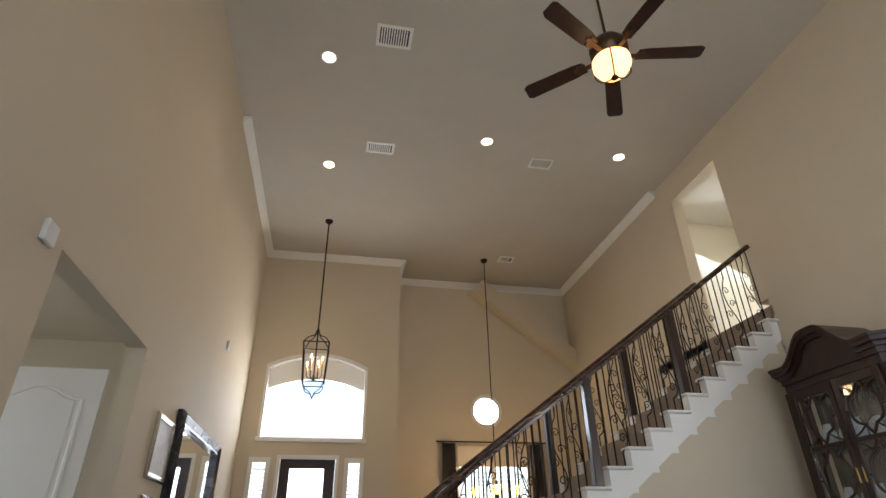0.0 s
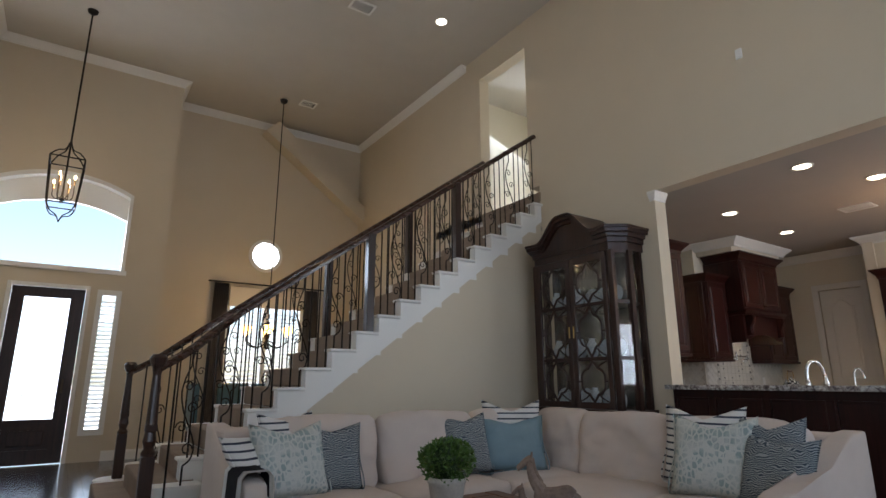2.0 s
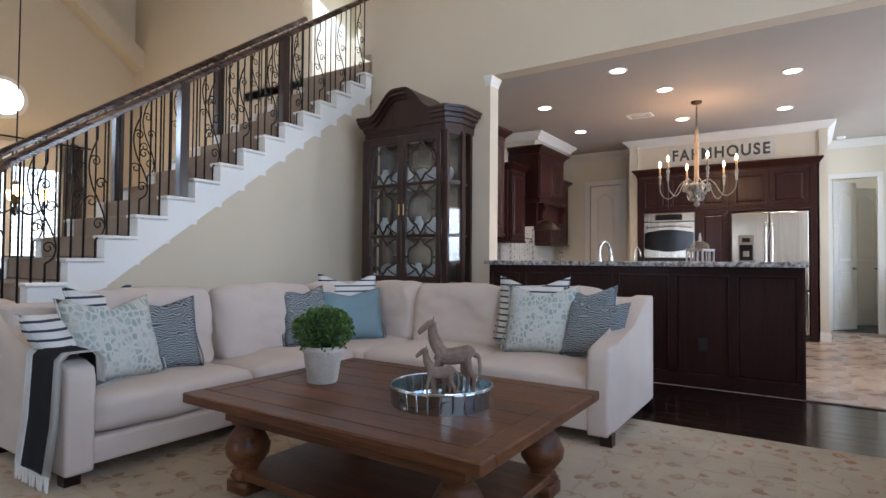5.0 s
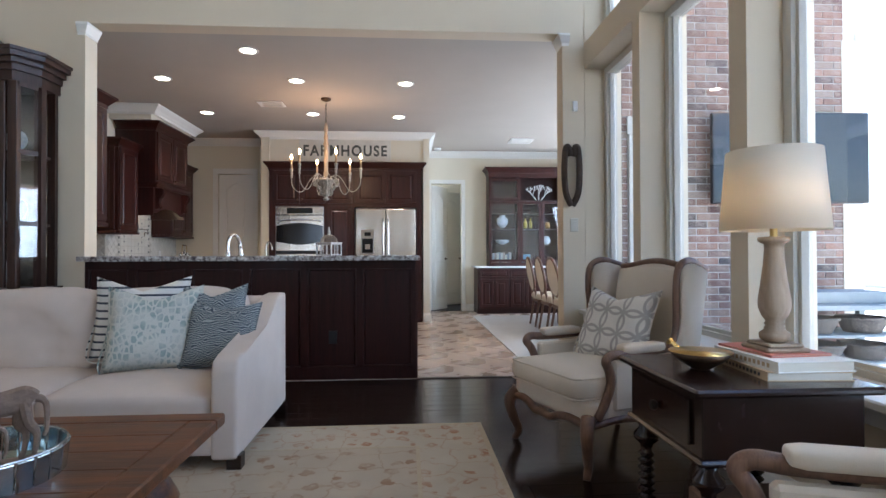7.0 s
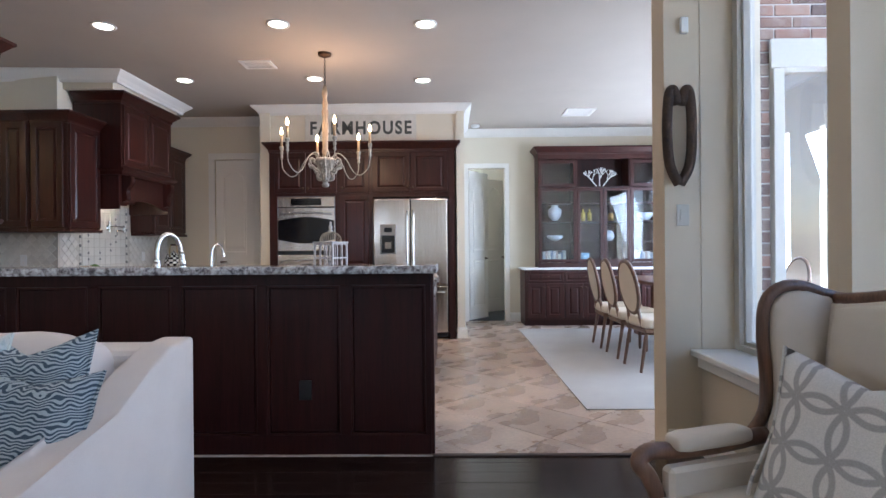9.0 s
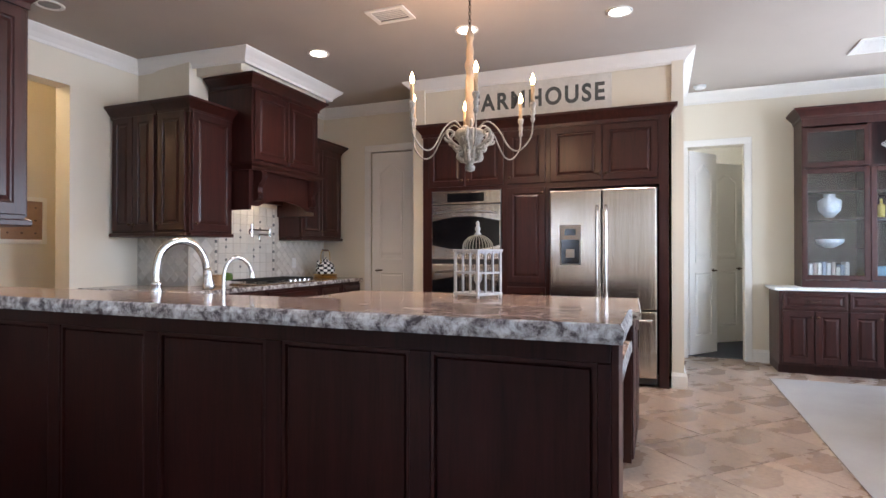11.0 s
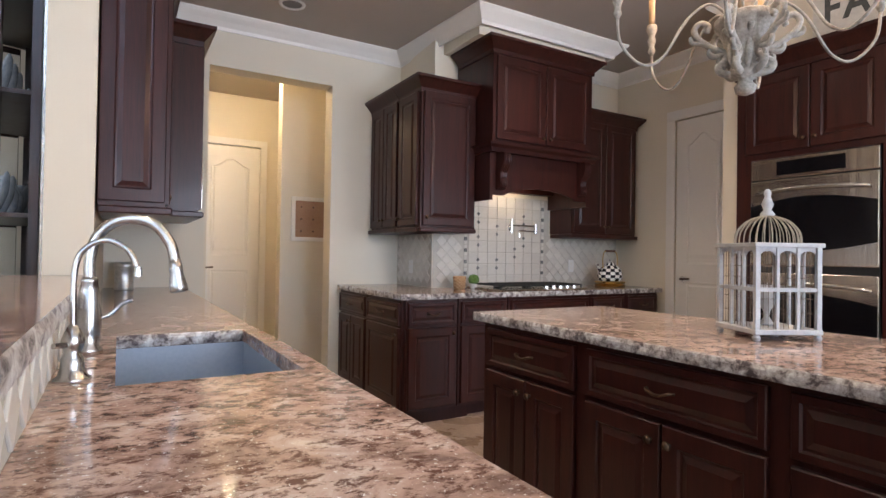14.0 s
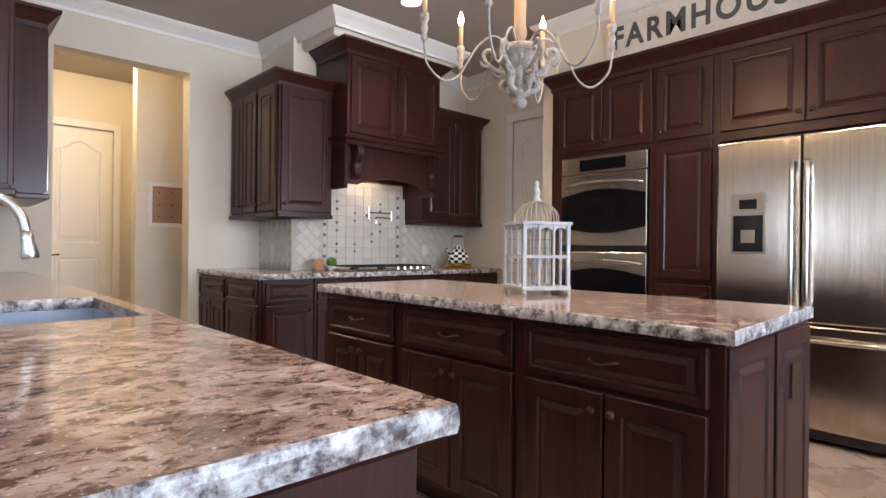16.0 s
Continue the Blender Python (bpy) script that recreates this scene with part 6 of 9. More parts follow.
for s in (-1, 1):
    x0, x1 = (0.005, 0.50) if s > 0 else (-0.50, -0.005)
    dr = part("door", B((x0, x0 + 0.055, -D - 0.02, -D + 0.01, 0.84, 2.41), (x1 - 0.055, x1, -D - 0.02, -D + 0.01, 0.84, 2.41), (x0 + 0.055, x1 - 0.055, -D - 0.02, -D + 0.01, 0.84, 0.90), (x0 + 0.055, x1 - 0.055, -D - 0.02, -D + 0.01, 2.33, 2.41), (x0 + 0.055, x1 - 0.055, -D - 0.018, -D + 0.01, 1.31, 1.345), (x0 + 0.055, x1 - 0.055, -D - 0.018, -D + 0.01, 1.865, 1.90), bevel=0.004), M_DARK, cc)
    cx = (x0 + x1) / 2
    for z0, z1 in ((0.90, 1.31), (1.345, 1.865), (1.90, 2.33)):
        part("pane", B((x0 + 0.056, x1 - 0.056, -D - 0.004, -D, z0 + 0.001, z1 - 0.001)), M_CABGLASS, dr).visible_shadow = False
        cz, hh, hw = (z0 + z1) / 2, (z1 - z0) / 2, (x1 - x0) / 2 - 0.055
        bm = bmesh.new()
        for a in (-1, 1):
            for b in (-1, 1):
                tube(bm, smooth_curve([(cx + a * hw * 0.78, -D - 0.014, cz), (cx + a * hw * 0.76, -D - 0.014, cz + b * hh * 0.30), (cx + a * hw * 0.56, -D - 0.014, cz + b * hh * 0.52), (cx + a * hw * 0.30, -D - 0.014, cz + b * hh * 0.62), (cx + a * hw * 0.18, -D - 0.014, cz + b * hh * 0.78), (cx, -D - 0.014, cz + b * hh * 0.99)], 4), 0.012, 6)
                tube(bm, smooth_curve([(cx + a * hw * 0.30, -D - 0.014, cz + b * hh * 0.62), (cx + a * hw * 0.55, -D - 0.014, cz + b * hh * 0.80), (cx + a * hw * 0.98, -D - 0.014, cz + b * hh * 0.98)], 3), 0.008, 5)
            tube(bm, [(cx + a * hw * 0.78, -D - 0.014, cz), (cx + a * hw, -D - 0.014, cz)], 0.012, 6)
        part("fretwork", bm, M_DARK, dr)
    part("escutcheon", B((s * 0.03 - 0.008, s * 0.03 + 0.008, -D - 0.028, -D - 0.021, 1.55, 1.67), bevel=0.002), M_GOLD, dr)
    # canted side panes
    for z0, z1 in ((0.87, 1.31), (1.345, 1.865), (1.90, 2.38)):
        a, b = Vector((s * (CX + 0.03), -D + 0.03, 0)), Vector((s * (W - 0.01), -D + 0.17, 0))
        part("side_pane", P([(a.x, a.y, z0), (b.x, b.y, z0), (b.x, b.y, z1), (a.x, a.y, z1)], (s * 0.003, -0.003, 0)), M_CABGLASS, cc).visible_shadow = False
        part("side_rail", P([(a.x, a.y, z1), (b.x, b.y, z1), (b.x, b.y, z1 + 0.035), (a.x, a.y, z1 + 0.035)], (s * 0.012, -0.012, 0)), M_DARK, cc)
# bonnet cornice
def bonnet(u):
    a = abs(u)
    return 0.0 + 0.26 * (0.5 + 0.5 * math.cos(min(1, max(0, a - 0.12) / 0.60) * math.pi)) + 0.03 * max(0.0, a - 0.72)
n = 24
for lay, (out, z0, z1) in enumerate(((0.02, 2.50, 2.545), (0.05, 2.545, 2.585), (0.085, 2.585, 2.625), (0.10, 2.625, 2.65))):
    poly = []
    for i in range(n + 1):
        u = -1 + 2 * i / n
        poly.append(((CX + out * 0.5) * u, -D - out, z1 + bonnet(u)))
    bot = [((CX + out * 0.5) * u, -D - out, z0 - 0.005 + (bonnet(u) if lay else 0)) for u in [1 - 2 * i / n for i in range(n + 1)]]
    part("cornice", P(poly + bot, (0, D + out - 0.004, 0)), M_DARK, cc)
    for s in (-1, 1):
        xa, xb = s * (CX + out * 0.5), s * (W + out)
        zc = bonnet(1.0)
        part("cornice_side", P([(xa, 0 - 0.004, z0 + zc * (lay > 0)), (xa, -D - out, z0 + zc * (lay > 0)), (xb, -D + 0.19 - out, z0 + zc * (lay > 0)), (xb, -0.004, z0 + zc * (lay > 0))], (0, 0, z1 - z0 + (0.0 if lay else zc))), M_DARK, cc)
M_CHINA = mottled("blue_white_china", (0.35, 0.42, 0.5), (0.75, 0.76, 0.74), 40, 90, 0.15)
rnd = random.Random(9)
for z in (0.831, 1.341, 1.891):
    for i in range(6):
        x = -0.40 + i * 0.16
        kind = rnd.random()
        d = thing("china_dish", (XW - 0.24, 4.17 - x, z), 0, "white and blue china dish on a shelf of the china cabinet", "dish", "china in the cabinet")
        if kind < 0.5:
            part("plate", move(L([(0.03, 0), (0.09, 0.012), (0.10, 0.02), (0.098, 0.022)], seg=20), Matrix.Translation((0.06, 0, 0.1)) @ Matrix.Rotation(radians(-78), 4, "Y")), M_CHINA, d, smooth=True)
        else:
            part("jar", L([(0.035, 0), (0.06, 0.05), (0.065, 0.12), (0.035, 0.18), (0.03, 0.2), (0.036, 0.21)], seg=16), M_CHINA, d, smooth=True)

# dining furniture behind the stair
M_TEAL = mottled("teal_leather", (0.06, 0.12, 0.14), (0.1, 0.18, 0.2), 6, 60, 0.35)
dt = thing("dining_table", (3.1, 8.7, 0), 0, "long dark wood dining table under the chandelier", "dining table")
part("tabletop", B((-0.95, 0.95, -0.5, 0.5, 0.72, 0.76), bevel=0.008), M_FRUIT, dt)
for s in (-0.6, 0.6):
    part("pedestal", L([(0.25, 0), (0.25, 0.05), (0.08, 0.1), (0.1, 0.4), (0.08, 0.7), (0.2, 0.72)], (s, 0, 0), 16), M_FRUIT, dt)
for i, (x, y, rz) in enumerate(((2.5, 8.0, 180), (3.1, 8.0, 180), (3.7, 8.0, 180), (2.5, 9.45, 0), (3.7, 9.45, 0), (1.95, 8.7, 90))):
    c = thing("dining_chair", (x, y, 0), rz, "teal upholstered dining chair at the dining table", "dining chair", "formal dining chairs")
    part("seat", B((-0.25, 0.25, -0.25, 0.25, 0.42, 0.5), bevel=0.02), M_TEAL, c)
    part("backrest", B((-0.25, 0.25, 0.2, 0.27, 0.5, 1.08), bevel=0.02), M_TEAL, c)
    for sx in (-0.21, 0.21):
        for sy in (-0.21, 0.23):
            part("leg", B((sx - 0.02, sx + 0.02, sy - 0.02, sy + 0.02, 0, 0.42)), M_DARK, c)

# ---- patio seen through the windows ----
def brick_mat():
    """Tumbled brick: each one picks red, tan, grey or charcoal, with sandy blotches."""
    m, nt, p = nodes_of("tumbled_brick")
    v = coords(nt)
    info = nt.nodes.new("ShaderNodeObjectInfo")
    isl = nt.nodes.new("ShaderNodeNewGeometry")
    pick = nt.nodes.new("ShaderNodeMath")
    pick.operation = "ADD"
    nt.links.new(info.outputs["Random"], pick.inputs[0])
    nt.links.new(isl.outputs["Random Per Island"], pick.inputs[1])
    fr_ = nt.nodes.new("ShaderNodeMath")
    fr_.operation = "FRACT"
    nt.links.new(pick.outputs[0], fr_.inputs[0])
    tone = ramp(nt, fr_.outputs[0], [(0.0, (0.085, 0.075, 0.075)), (0.14, (0.20, 0.115, 0.095)), (0.34, (0.30, 0.165, 0.125)), (0.56, (0.38, 0.22, 0.165)), (0.78, (0.34, 0.26, 0.21)), (1.0, (0.22, 0.135, 0.115))])
    blot = noise_tex(nt, v, 18, 4, 0.65)
    fine = noise_tex(nt, v, 120, 3)
    col = blend(nt, ramp(nt, blot, [(0.45, (0, 0, 0)), (0.72, (0.7, 0.7, 0.7))]), tone, (0.46, 0.38, 0.33))
    col = blend(nt, 0.35, col, ramp(nt, fine, [(0.3, (0.4,) * 3), (0.7, (1, 1, 1))]), "MULTIPLY")
    nt.links.new(col, p.inputs["Base Color"])
    p.inputs["Roughness"].default_value = 0.9
    bump(nt, p, fine, 0.6, 0.004)
    return m


M_BRICK = brick_mat()
M_MORTAR = mottled("mortar", (0.5, 0.48, 0.45), (0.6, 0.57, 0.53), 8, 120, 0.95)
YB2, YB1 = -3.42, -1.30
structure("wall_brick_mortar", wall_x(5.053, 5.138, YB2, YB1 - 0.002, -0.1, 5.4, [(-1.86, -1.36, 0.05, 2.28)]), M_MORTAR)
bw = thing("wall_brick", (5.06, 0, 0), 0, "", "", kind="structure")
bd = thing("window_breakfast", (5.12, -1.61, 0.05), -90, "", "", kind="structure")
part("window_frame", B((-0.25, -0.19, -0.11, 0.04, 0, 2.22), (0.19, 0.25, -0.11, 0.04, 0, 2.22), (-0.19, 0.19, -0.11, 0.04, 2.12, 2.22), (-0.19, 0.19, -0.11, 0.04, 0, 0.1), (-0.27, 0.27, -0.12, -0.10, 2.10, 2.26), bevel=0.003), M_TRIMG, bd)
pn = part("pane", B((-0.189, 0.189, -0.05, -0.044, 0.101, 2.119)), M_PANE, bd)
pn.visible_shadow = False
tv = thing("outdoor_television", (4.86, -2.75, 1.52), -93, "large flat television on a swivel arm on the brick wall", "television")
part("casing", B((-0.70, 0.70, -0.02, 0.02, 0.0, 0.80), bevel=0.006), M_BLACK, tv)
part("screen", B((-0.685, 0.685, -0.024, -0.021, 0.02, 0.785)), mottled("television_screen", (0.03, 0.035, 0.04), (0.04, 0.045, 0.05), 2, 20, 0.12, bump_by=0), tv)
part("wall_arm", B((-0.05, 0.05, 0.02, 0.17, 0.35, 0.45)), M_BLACK, tv)
M_POTG = mottled("weathered_teal_wood", (0.32, 0.36, 0.36), (0.45, 0.48, 0.47), 9, 80, 0.8, bump_by=0.4)
pt = thing("potting_table", (4.62, -2.98, 0), 0, "pale grey potting table with slatted shelves against the brick wall", "garden table")
part("tabletop", B((-0.25, 0.28, -0.45, 0.45, 0.62, 0.66), bevel=0.004), M_POTG, pt)
part("planter_box", B((-0.1, 0.26, -0.4, 0.4, 0.66, 0.76), bevel=0.006), M_POTG, pt)
for z in (0.18, 0.40):
    for i in range(5):
        part("shelf_slat", B((-0.22 + i * 0.1, -0.14 + i * 0.1, -0.43, 0.43, z, z + 0.02)), M_POTG, pt)
for sx in (-0.22, 0.25):
    for sy in (-0.42, 0.42):
        part("leg", B((sx - 0.025, sx + 0.025, sy - 0.025, sy + 0.025, -0.15, 0.62)), M_POTG, pt)
M_WICKER = mottled("grey_wicker", (0.10, 0.08, 0.065), (0.3, 0.26, 0.22), 60, 120, 0.9, bump_by=0.8)
for i, (y, z) in enumerate(((-2.75, 0.42), (-3.18, 0.42), (-2.8, 0.20), (-3.2, 0.20))):
    b = thing("wicker_basket", (4.6, y, z), 0, "shallow grey wicker basket on a garden table shelf", "basket", "baskets on the garden table")
    part("basket", L([(0.13, 0.0), (0.15, 0.04), (0.185, 0.12), (0.17, 0.12), (0.13, 0.03)], seg=22), M_WICKER, b)
    part("rim", T([(0.18 * math.cos(2 * math.pi * k / 24), 0.18 * math.sin(2 * math.pi * k / 24), 0.12) for k in range(25)], 0.012, 6), M_WICKER, b)
structure("backdrop_fence", B((-30, 40, -16.1, -16, -0.15, 1.7)), mottled("pale_fence", (0.45, 0.42, 0.38), (0.55, 0.52, 0.48), 1, 20, 0.9), "")
hs = thing("neighbour_house", (9, -24, -0.15), 0, "distant house with a reddish tiled roof beyond the garden", "house")
part("wall", B((-7, 7, -4, 4, 0, 3)), M_TRIM, hs)
part("roof", P([(-7.5, -4.5, 3), (-7.5, 4.5, 3), (-7.5, 0, 5.2)], (15, 0, 0)), M_BRICK, hs)

# ---- kitchen ----
def panel_front(w, h, th=0.02, frame=0.058, arch=0.0):
    """A raised panel front: back lower corner at 0, out towards -y."""
    bm = bmesh.new()
    steps = [(0.0, 0.0), (0.0, -th + 0.004), (0.004, -th), (frame, -th), (frame + 0.006, -th + 0.007), (frame + 0.014, -th + 0.008), (frame + 0.032, -th + 0.001), (frame + 0.034, -th)]
    steps = [(min(i, w / 2 - 0.004, h / 2 - 0.004), d) for i, d in steps]
    rings = [[bm.verts.new(p) for p in ((i, d, i), (w - i, d, i), (w - i, d, h - i), (i, d, h - i))] for i, d in steps]
    for a, b in zip(rings, rings[1:]):
        for k in range(4):
            bm.faces.new((a[k], a[(k + 1) % 4], b[(k + 1) % 4], b[k]))
    bm.faces.new(rings[-1])
    bm.faces.new(rings[0][::-1])
    return bm


def knob(parent, x, y, z):
    part("knob", L([(0.006, 0.0), (0.007, 0.010), (0.015, 0.016), (0.013, 0.024), (0.004, 0.027)], seg=12, m=Matrix.Translation((x, y, z)) @ Matrix.Rotation(radians(90), 4, "X")), M_BRONZE, parent, smooth=True)


def pull(parent, x, y, z, w=0.10):
    part("pull", T(smooth_curve([(x - w / 2, y, z), (x - w / 2 + 0.008, y - 0.02, z + 0.002), (x - w / 5, y - 0.026, z - 0.006), (x, y - 0.028, z - 0.009), (x + w / 5, y - 0.026, z - 0.006), (x + w / 2 - 0.008, y - 0.02, z + 0.002), (x + w / 2, y, z)], 3), 0.0055, 6), M_BRONZE, parent, smooth=True)


def front(parent, name, x0, x1, z0, z1, y=0.0, knobs=(), pulls=(), frame=0.058):
    d = part(name, move(panel_front(x1 - x0, z1 - z0, 0.02, frame), Matrix.Translation((x0, y, z0))), M_CHERRY, parent)
    for kx, kz in knobs:
        knob(d, kx, y - 0.02, kz)
    for kx, kz in pulls:
        pull(d, kx, y - 0.02, kz)
    return d


def base_unit(x, y, rz, w, d, doors, drawers, label, toe=0.09, group="kitchen base cabinets"):
    c = thing("base_cabinet", (x, y, 0), rz, label, "cabinet", group)
    part("body", B((0.001, w - 0.001, 0.0, d, toe, 0.868)), M_CHERRY, c)
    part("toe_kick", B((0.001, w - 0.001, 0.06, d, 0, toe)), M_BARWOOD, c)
    n = drawers
    for i in range(n):
        a, b = 0.012 + i * (w - 0.024) / n, 0.012 + (i + 1) * (w - 0.024) / n
        front(c, "drawer", a + 0.006, b - 0.006, 0.69, 0.845, frame=0.02, pulls=[((a + b) / 2, 0.768)])
    z1 = 0.67 if n else 0.845
    for i in range(doors):
        a, b = 0.012 + i * (w - 0.024) / doors, 0.012 + (i + 1) * (w - 0.024) / doors
        kx = b - 0.035 if (i % 2 == 0 and doors > 1) or doors == 1 else a + 0.035
        front(c, "door", a + 0.005, b - 0.005, toe + 0.02, z1, knobs=[(kx, z1 - 0.045)])
    return c


def wall_unit(x, y, rz, w, d, z0, z1, doors, label, crown=True, sides=(1, 1), knob_low=True, group="kitchen wall cabinets"):
    c = thing("wall_cabinet", (x, y, 0), rz, label, "cabinet", group)
    part("body", B((0.0, w, 0.0, d, z0, z1)), M_CHERRY, c)
    part("bottom_rail", B((-0.012 * sides[0], w + 0.012 * sides[1], -0.03, d, z0 - 0.035, z0 - 0.001), bevel=0.006), M_CHERRY, c)
    for i in range(doors):
        a, b = 0.012 + i * (w - 0.024) / doors, 0.012 + (i + 1) * (w - 0.024) / doors
        kx = b - 0.03 if (i % 2 == 0 and doors > 1) else a + 0.03
        front(c, "door", a + 0.004, b - 0.004, z0 + 0.015, z1 - 0.02, knobs=[(kx, z0 + 0.075)])
    if crown:
        path = ([(0, d)] if sides[0] else []) + [(0, 0), (w, 0)] + ([(w, d)] if sides[1] else [])
        part("crown", moulding(path, CABCROWN, z1 - 0.03), M_CHERRY, c)
    return c


def granite_slab(name, outline, z0, z1, parent, hole=None):
    """Polished top with rough broken edges; outline counter-clockwise in plan."""
    bm = bmesh.new()
    pts = []
    n = len(outline)
    for i in range(n):
        a, b = Vector(outline[i]), Vector(outline[(i + 1) % n])
        k = max(1, int((b - a).length / 0.03))
        nrm = Vector(((b - a).y, -(b - a).x)).normalized()
        for j in range(k):
            pts.append((a + (b - a) * j / k, nrm))
    rows = []
    for f, amp in ((0.0, 0.004), (0.3, 0.007), (0.65, 0.006), (0.9, 0.003), (1.0, 0.0)):
        z = z0 + (z1 - z0) * f
        row = []
        for p, nrm in pts:
            o = -0.004 + amp * noise.noise(Vector((p.x * 28, p.y * 28, z * 60))) * 0.9 + (0.003 if 0.2 < f < 0.8 else 0) - (0.003 if f == 1.0 else 0)
            q = p + nrm * o
            row.append(bm.verts.new((q.x, q.y, z)))
        rows.append(row)
    m = len(pts)
    for a, b in zip(rows, rows[1:]):
        for i in range(m):
            f = bm.faces.new((a[i], a[(i + 1) % m], b[(i + 1) % m], b[i]))
            f.material_index = 1
    bm.faces.new(rows[0][::-1])
    bm.faces.new(rows[-1])
    ob = part(name, bm, M_GRANITE, parent)
    ob.data.materials.append(M_GRANEDGE)
    return ob


# peninsula: panelled bar with a raised ledge, sink counter behind
bar = thing("breakfast_bar", (XW, 0.56, 0), -90, "dark cherry panelled bar front with a raised granite ledge", "breakfast bar")
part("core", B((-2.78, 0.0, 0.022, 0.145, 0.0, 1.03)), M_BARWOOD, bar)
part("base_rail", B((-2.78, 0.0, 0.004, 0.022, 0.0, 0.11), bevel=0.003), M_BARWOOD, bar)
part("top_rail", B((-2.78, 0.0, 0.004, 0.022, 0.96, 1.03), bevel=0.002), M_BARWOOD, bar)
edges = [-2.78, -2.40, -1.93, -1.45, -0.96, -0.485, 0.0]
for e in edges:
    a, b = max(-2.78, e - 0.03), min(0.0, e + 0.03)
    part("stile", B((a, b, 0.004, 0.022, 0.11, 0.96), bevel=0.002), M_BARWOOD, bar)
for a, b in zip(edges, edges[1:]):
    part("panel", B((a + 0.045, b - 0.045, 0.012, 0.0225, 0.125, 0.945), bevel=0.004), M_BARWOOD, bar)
    part("panel_moulding", B((a + 0.031, a + 0.04, 0.008, 0.022, 0.111, 0.959), (b - 0.04, b - 0.031, 0.008, 0.022, 0.111, 0.959), (a + 0.04, b - 0.04, 0.008, 0.022, 0.95, 0.959), (a + 0.04, b - 0.04, 0.008, 0.022, 0.111, 0.12)), M_CHERRY, bar)
part("end_panel", B((0.0, 0.018, 0.01, 0.145, 0.0, 1.03), bevel=0.002), M_CHERRY, bar)
granite_slab("bar_ledge", [(-2.76, -0.158), (0.04, -0.158), (0.04, 0.183), (-2.76, 0.183)], 1.031, 1.073, bar)
ol = part("outlet", B((-0.75, -0.68, -0.001, 0.0118, 0.31, 0.42), bevel=0.002), M_BLACK, bar)
sinkc = thing("sink_cabinet", (5.72, 0.60, 0), 90, "cherry base cabinet run under the sink counter", "cabinet")
part("body", B((0.0, 1.17, 0.0, 0.51, 0.0, 0.868), (1.17, 1.96, 0.0, 0.51, 0.0, 0.62), (1.17, 1.96, 0.0, 0.015, 0.62, 0.868), (1.96, 4.53, 0.0, 0.51, 0.0, 0.868)), M_CHERRY, sinkc)
for a, b in ((0.02, 0.60), (0.62, 1.22), (1.24, 2.0), (2.02, 2.6), (2.62, 3.4), (3.42, 4.2)):
    front(sinkc, "door", a, b, 0.12, 0.845)
part("end_panel", move(panel_front(0.5, 0.74, 0.012), Matrix.Translation((0, 0.505, 0.11)) @ Matrix.Rotation(radians(-90), 4, "Z")), M_CHERRY, sinkc)
wt = thing("sink_worktop", (0, 0, 0), 0, "polished brown and cream granite worktop with an undermount sink cut-out", "worktop")
granite_slab("slab_front", [(5.192, 0.545), (5.75, 0.545), (5.75, 1.80), (5.192, 1.80)], 0.87, 0.91, wt)
granite_slab("slab_back", [(5.192, 2.53), (5.75, 2.53), (5.75, 5.146), (5.192, 5.146)], 0.87, 0.91, wt)
for nm, (a, b) in (("strip_back", (5.196, 5.315)), ("strip_front", (5.695, 5.75))):
    bm = B((a, b, 1.7965, 2.5335, 0.8702, 0.9098))
    part(nm, bm, M_GRANITE, wt)
sk = thing("kitchen_sink", (5.505, 2.165, 0.868), 0, "undermount stainless steel kitchen sink", "sink")
w2, d2, h2 = 0.195, 0.37, 0.21
part("basin", B((-w2 - 0.004, -w2, -d2, d2, -h2, 0), (w2, w2 + 0.004, -d2, d2, -h2, 0), (-w2, w2, -d2 - 0.004, -d2, -h2, 0), (-w2, w2, d2, d2 + 0.004, -h2, 0), (-w2, w2, -d2, d2, -h2 - 0.004, -h2)), M_SINK, sk)
part("drain", L([(0.045, -h2), (0.05, -h2 + 0.004), (0.02, -h2 + 0.002)], seg=20), M_CHROME, sk, smooth=True)
# backsplash tiles on the ledge wall
M_TILEW = mottled("ivory_tile", (0.6, 0.57, 0.5), (0.72, 0.69, 0.62), 4, 60, 0.3, bump_by=0.1, vary=0.12)
M_GROUT = mottled("grout", (0.46, 0.43, 0.37), (0.56, 0.53, 0.46), 20, 90, 0.9)
M_ACC = mottled("slate_accent", (0.10, 0.11, 0.11), (0.28, 0.28, 0.26), 30, 60, 0.3, vary=0.5)
structure("wall_ledge_splash", B((5.186, 5.198, 0.56, 3.34, 0.905, 1.03)), M_GROUT)
ts3 = thing("wall_tiles", (5.198, 0, 0.97), 0, "", "", kind="structure")
me = None
for i in range(25):
    if me is None:
        o = part("diamond_tile", B((0, 0.006, -0.0375, 0.0375, -0.0375, 0.0375), bevel=0.0015), M_TILEW, ts3)
        me = o.data
    else:
        o = new("diamond_tile", me)
        o.parent = ts3
    o.location, o.rotation_euler = (0, 0.63 + i * 0.112, 0), (radians(45), 0, 0)

# faucets, cup
def tap(x, y, label):
    return thing("faucet", (x, y, 0.91), 0, label, "faucet", "taps at the sink")


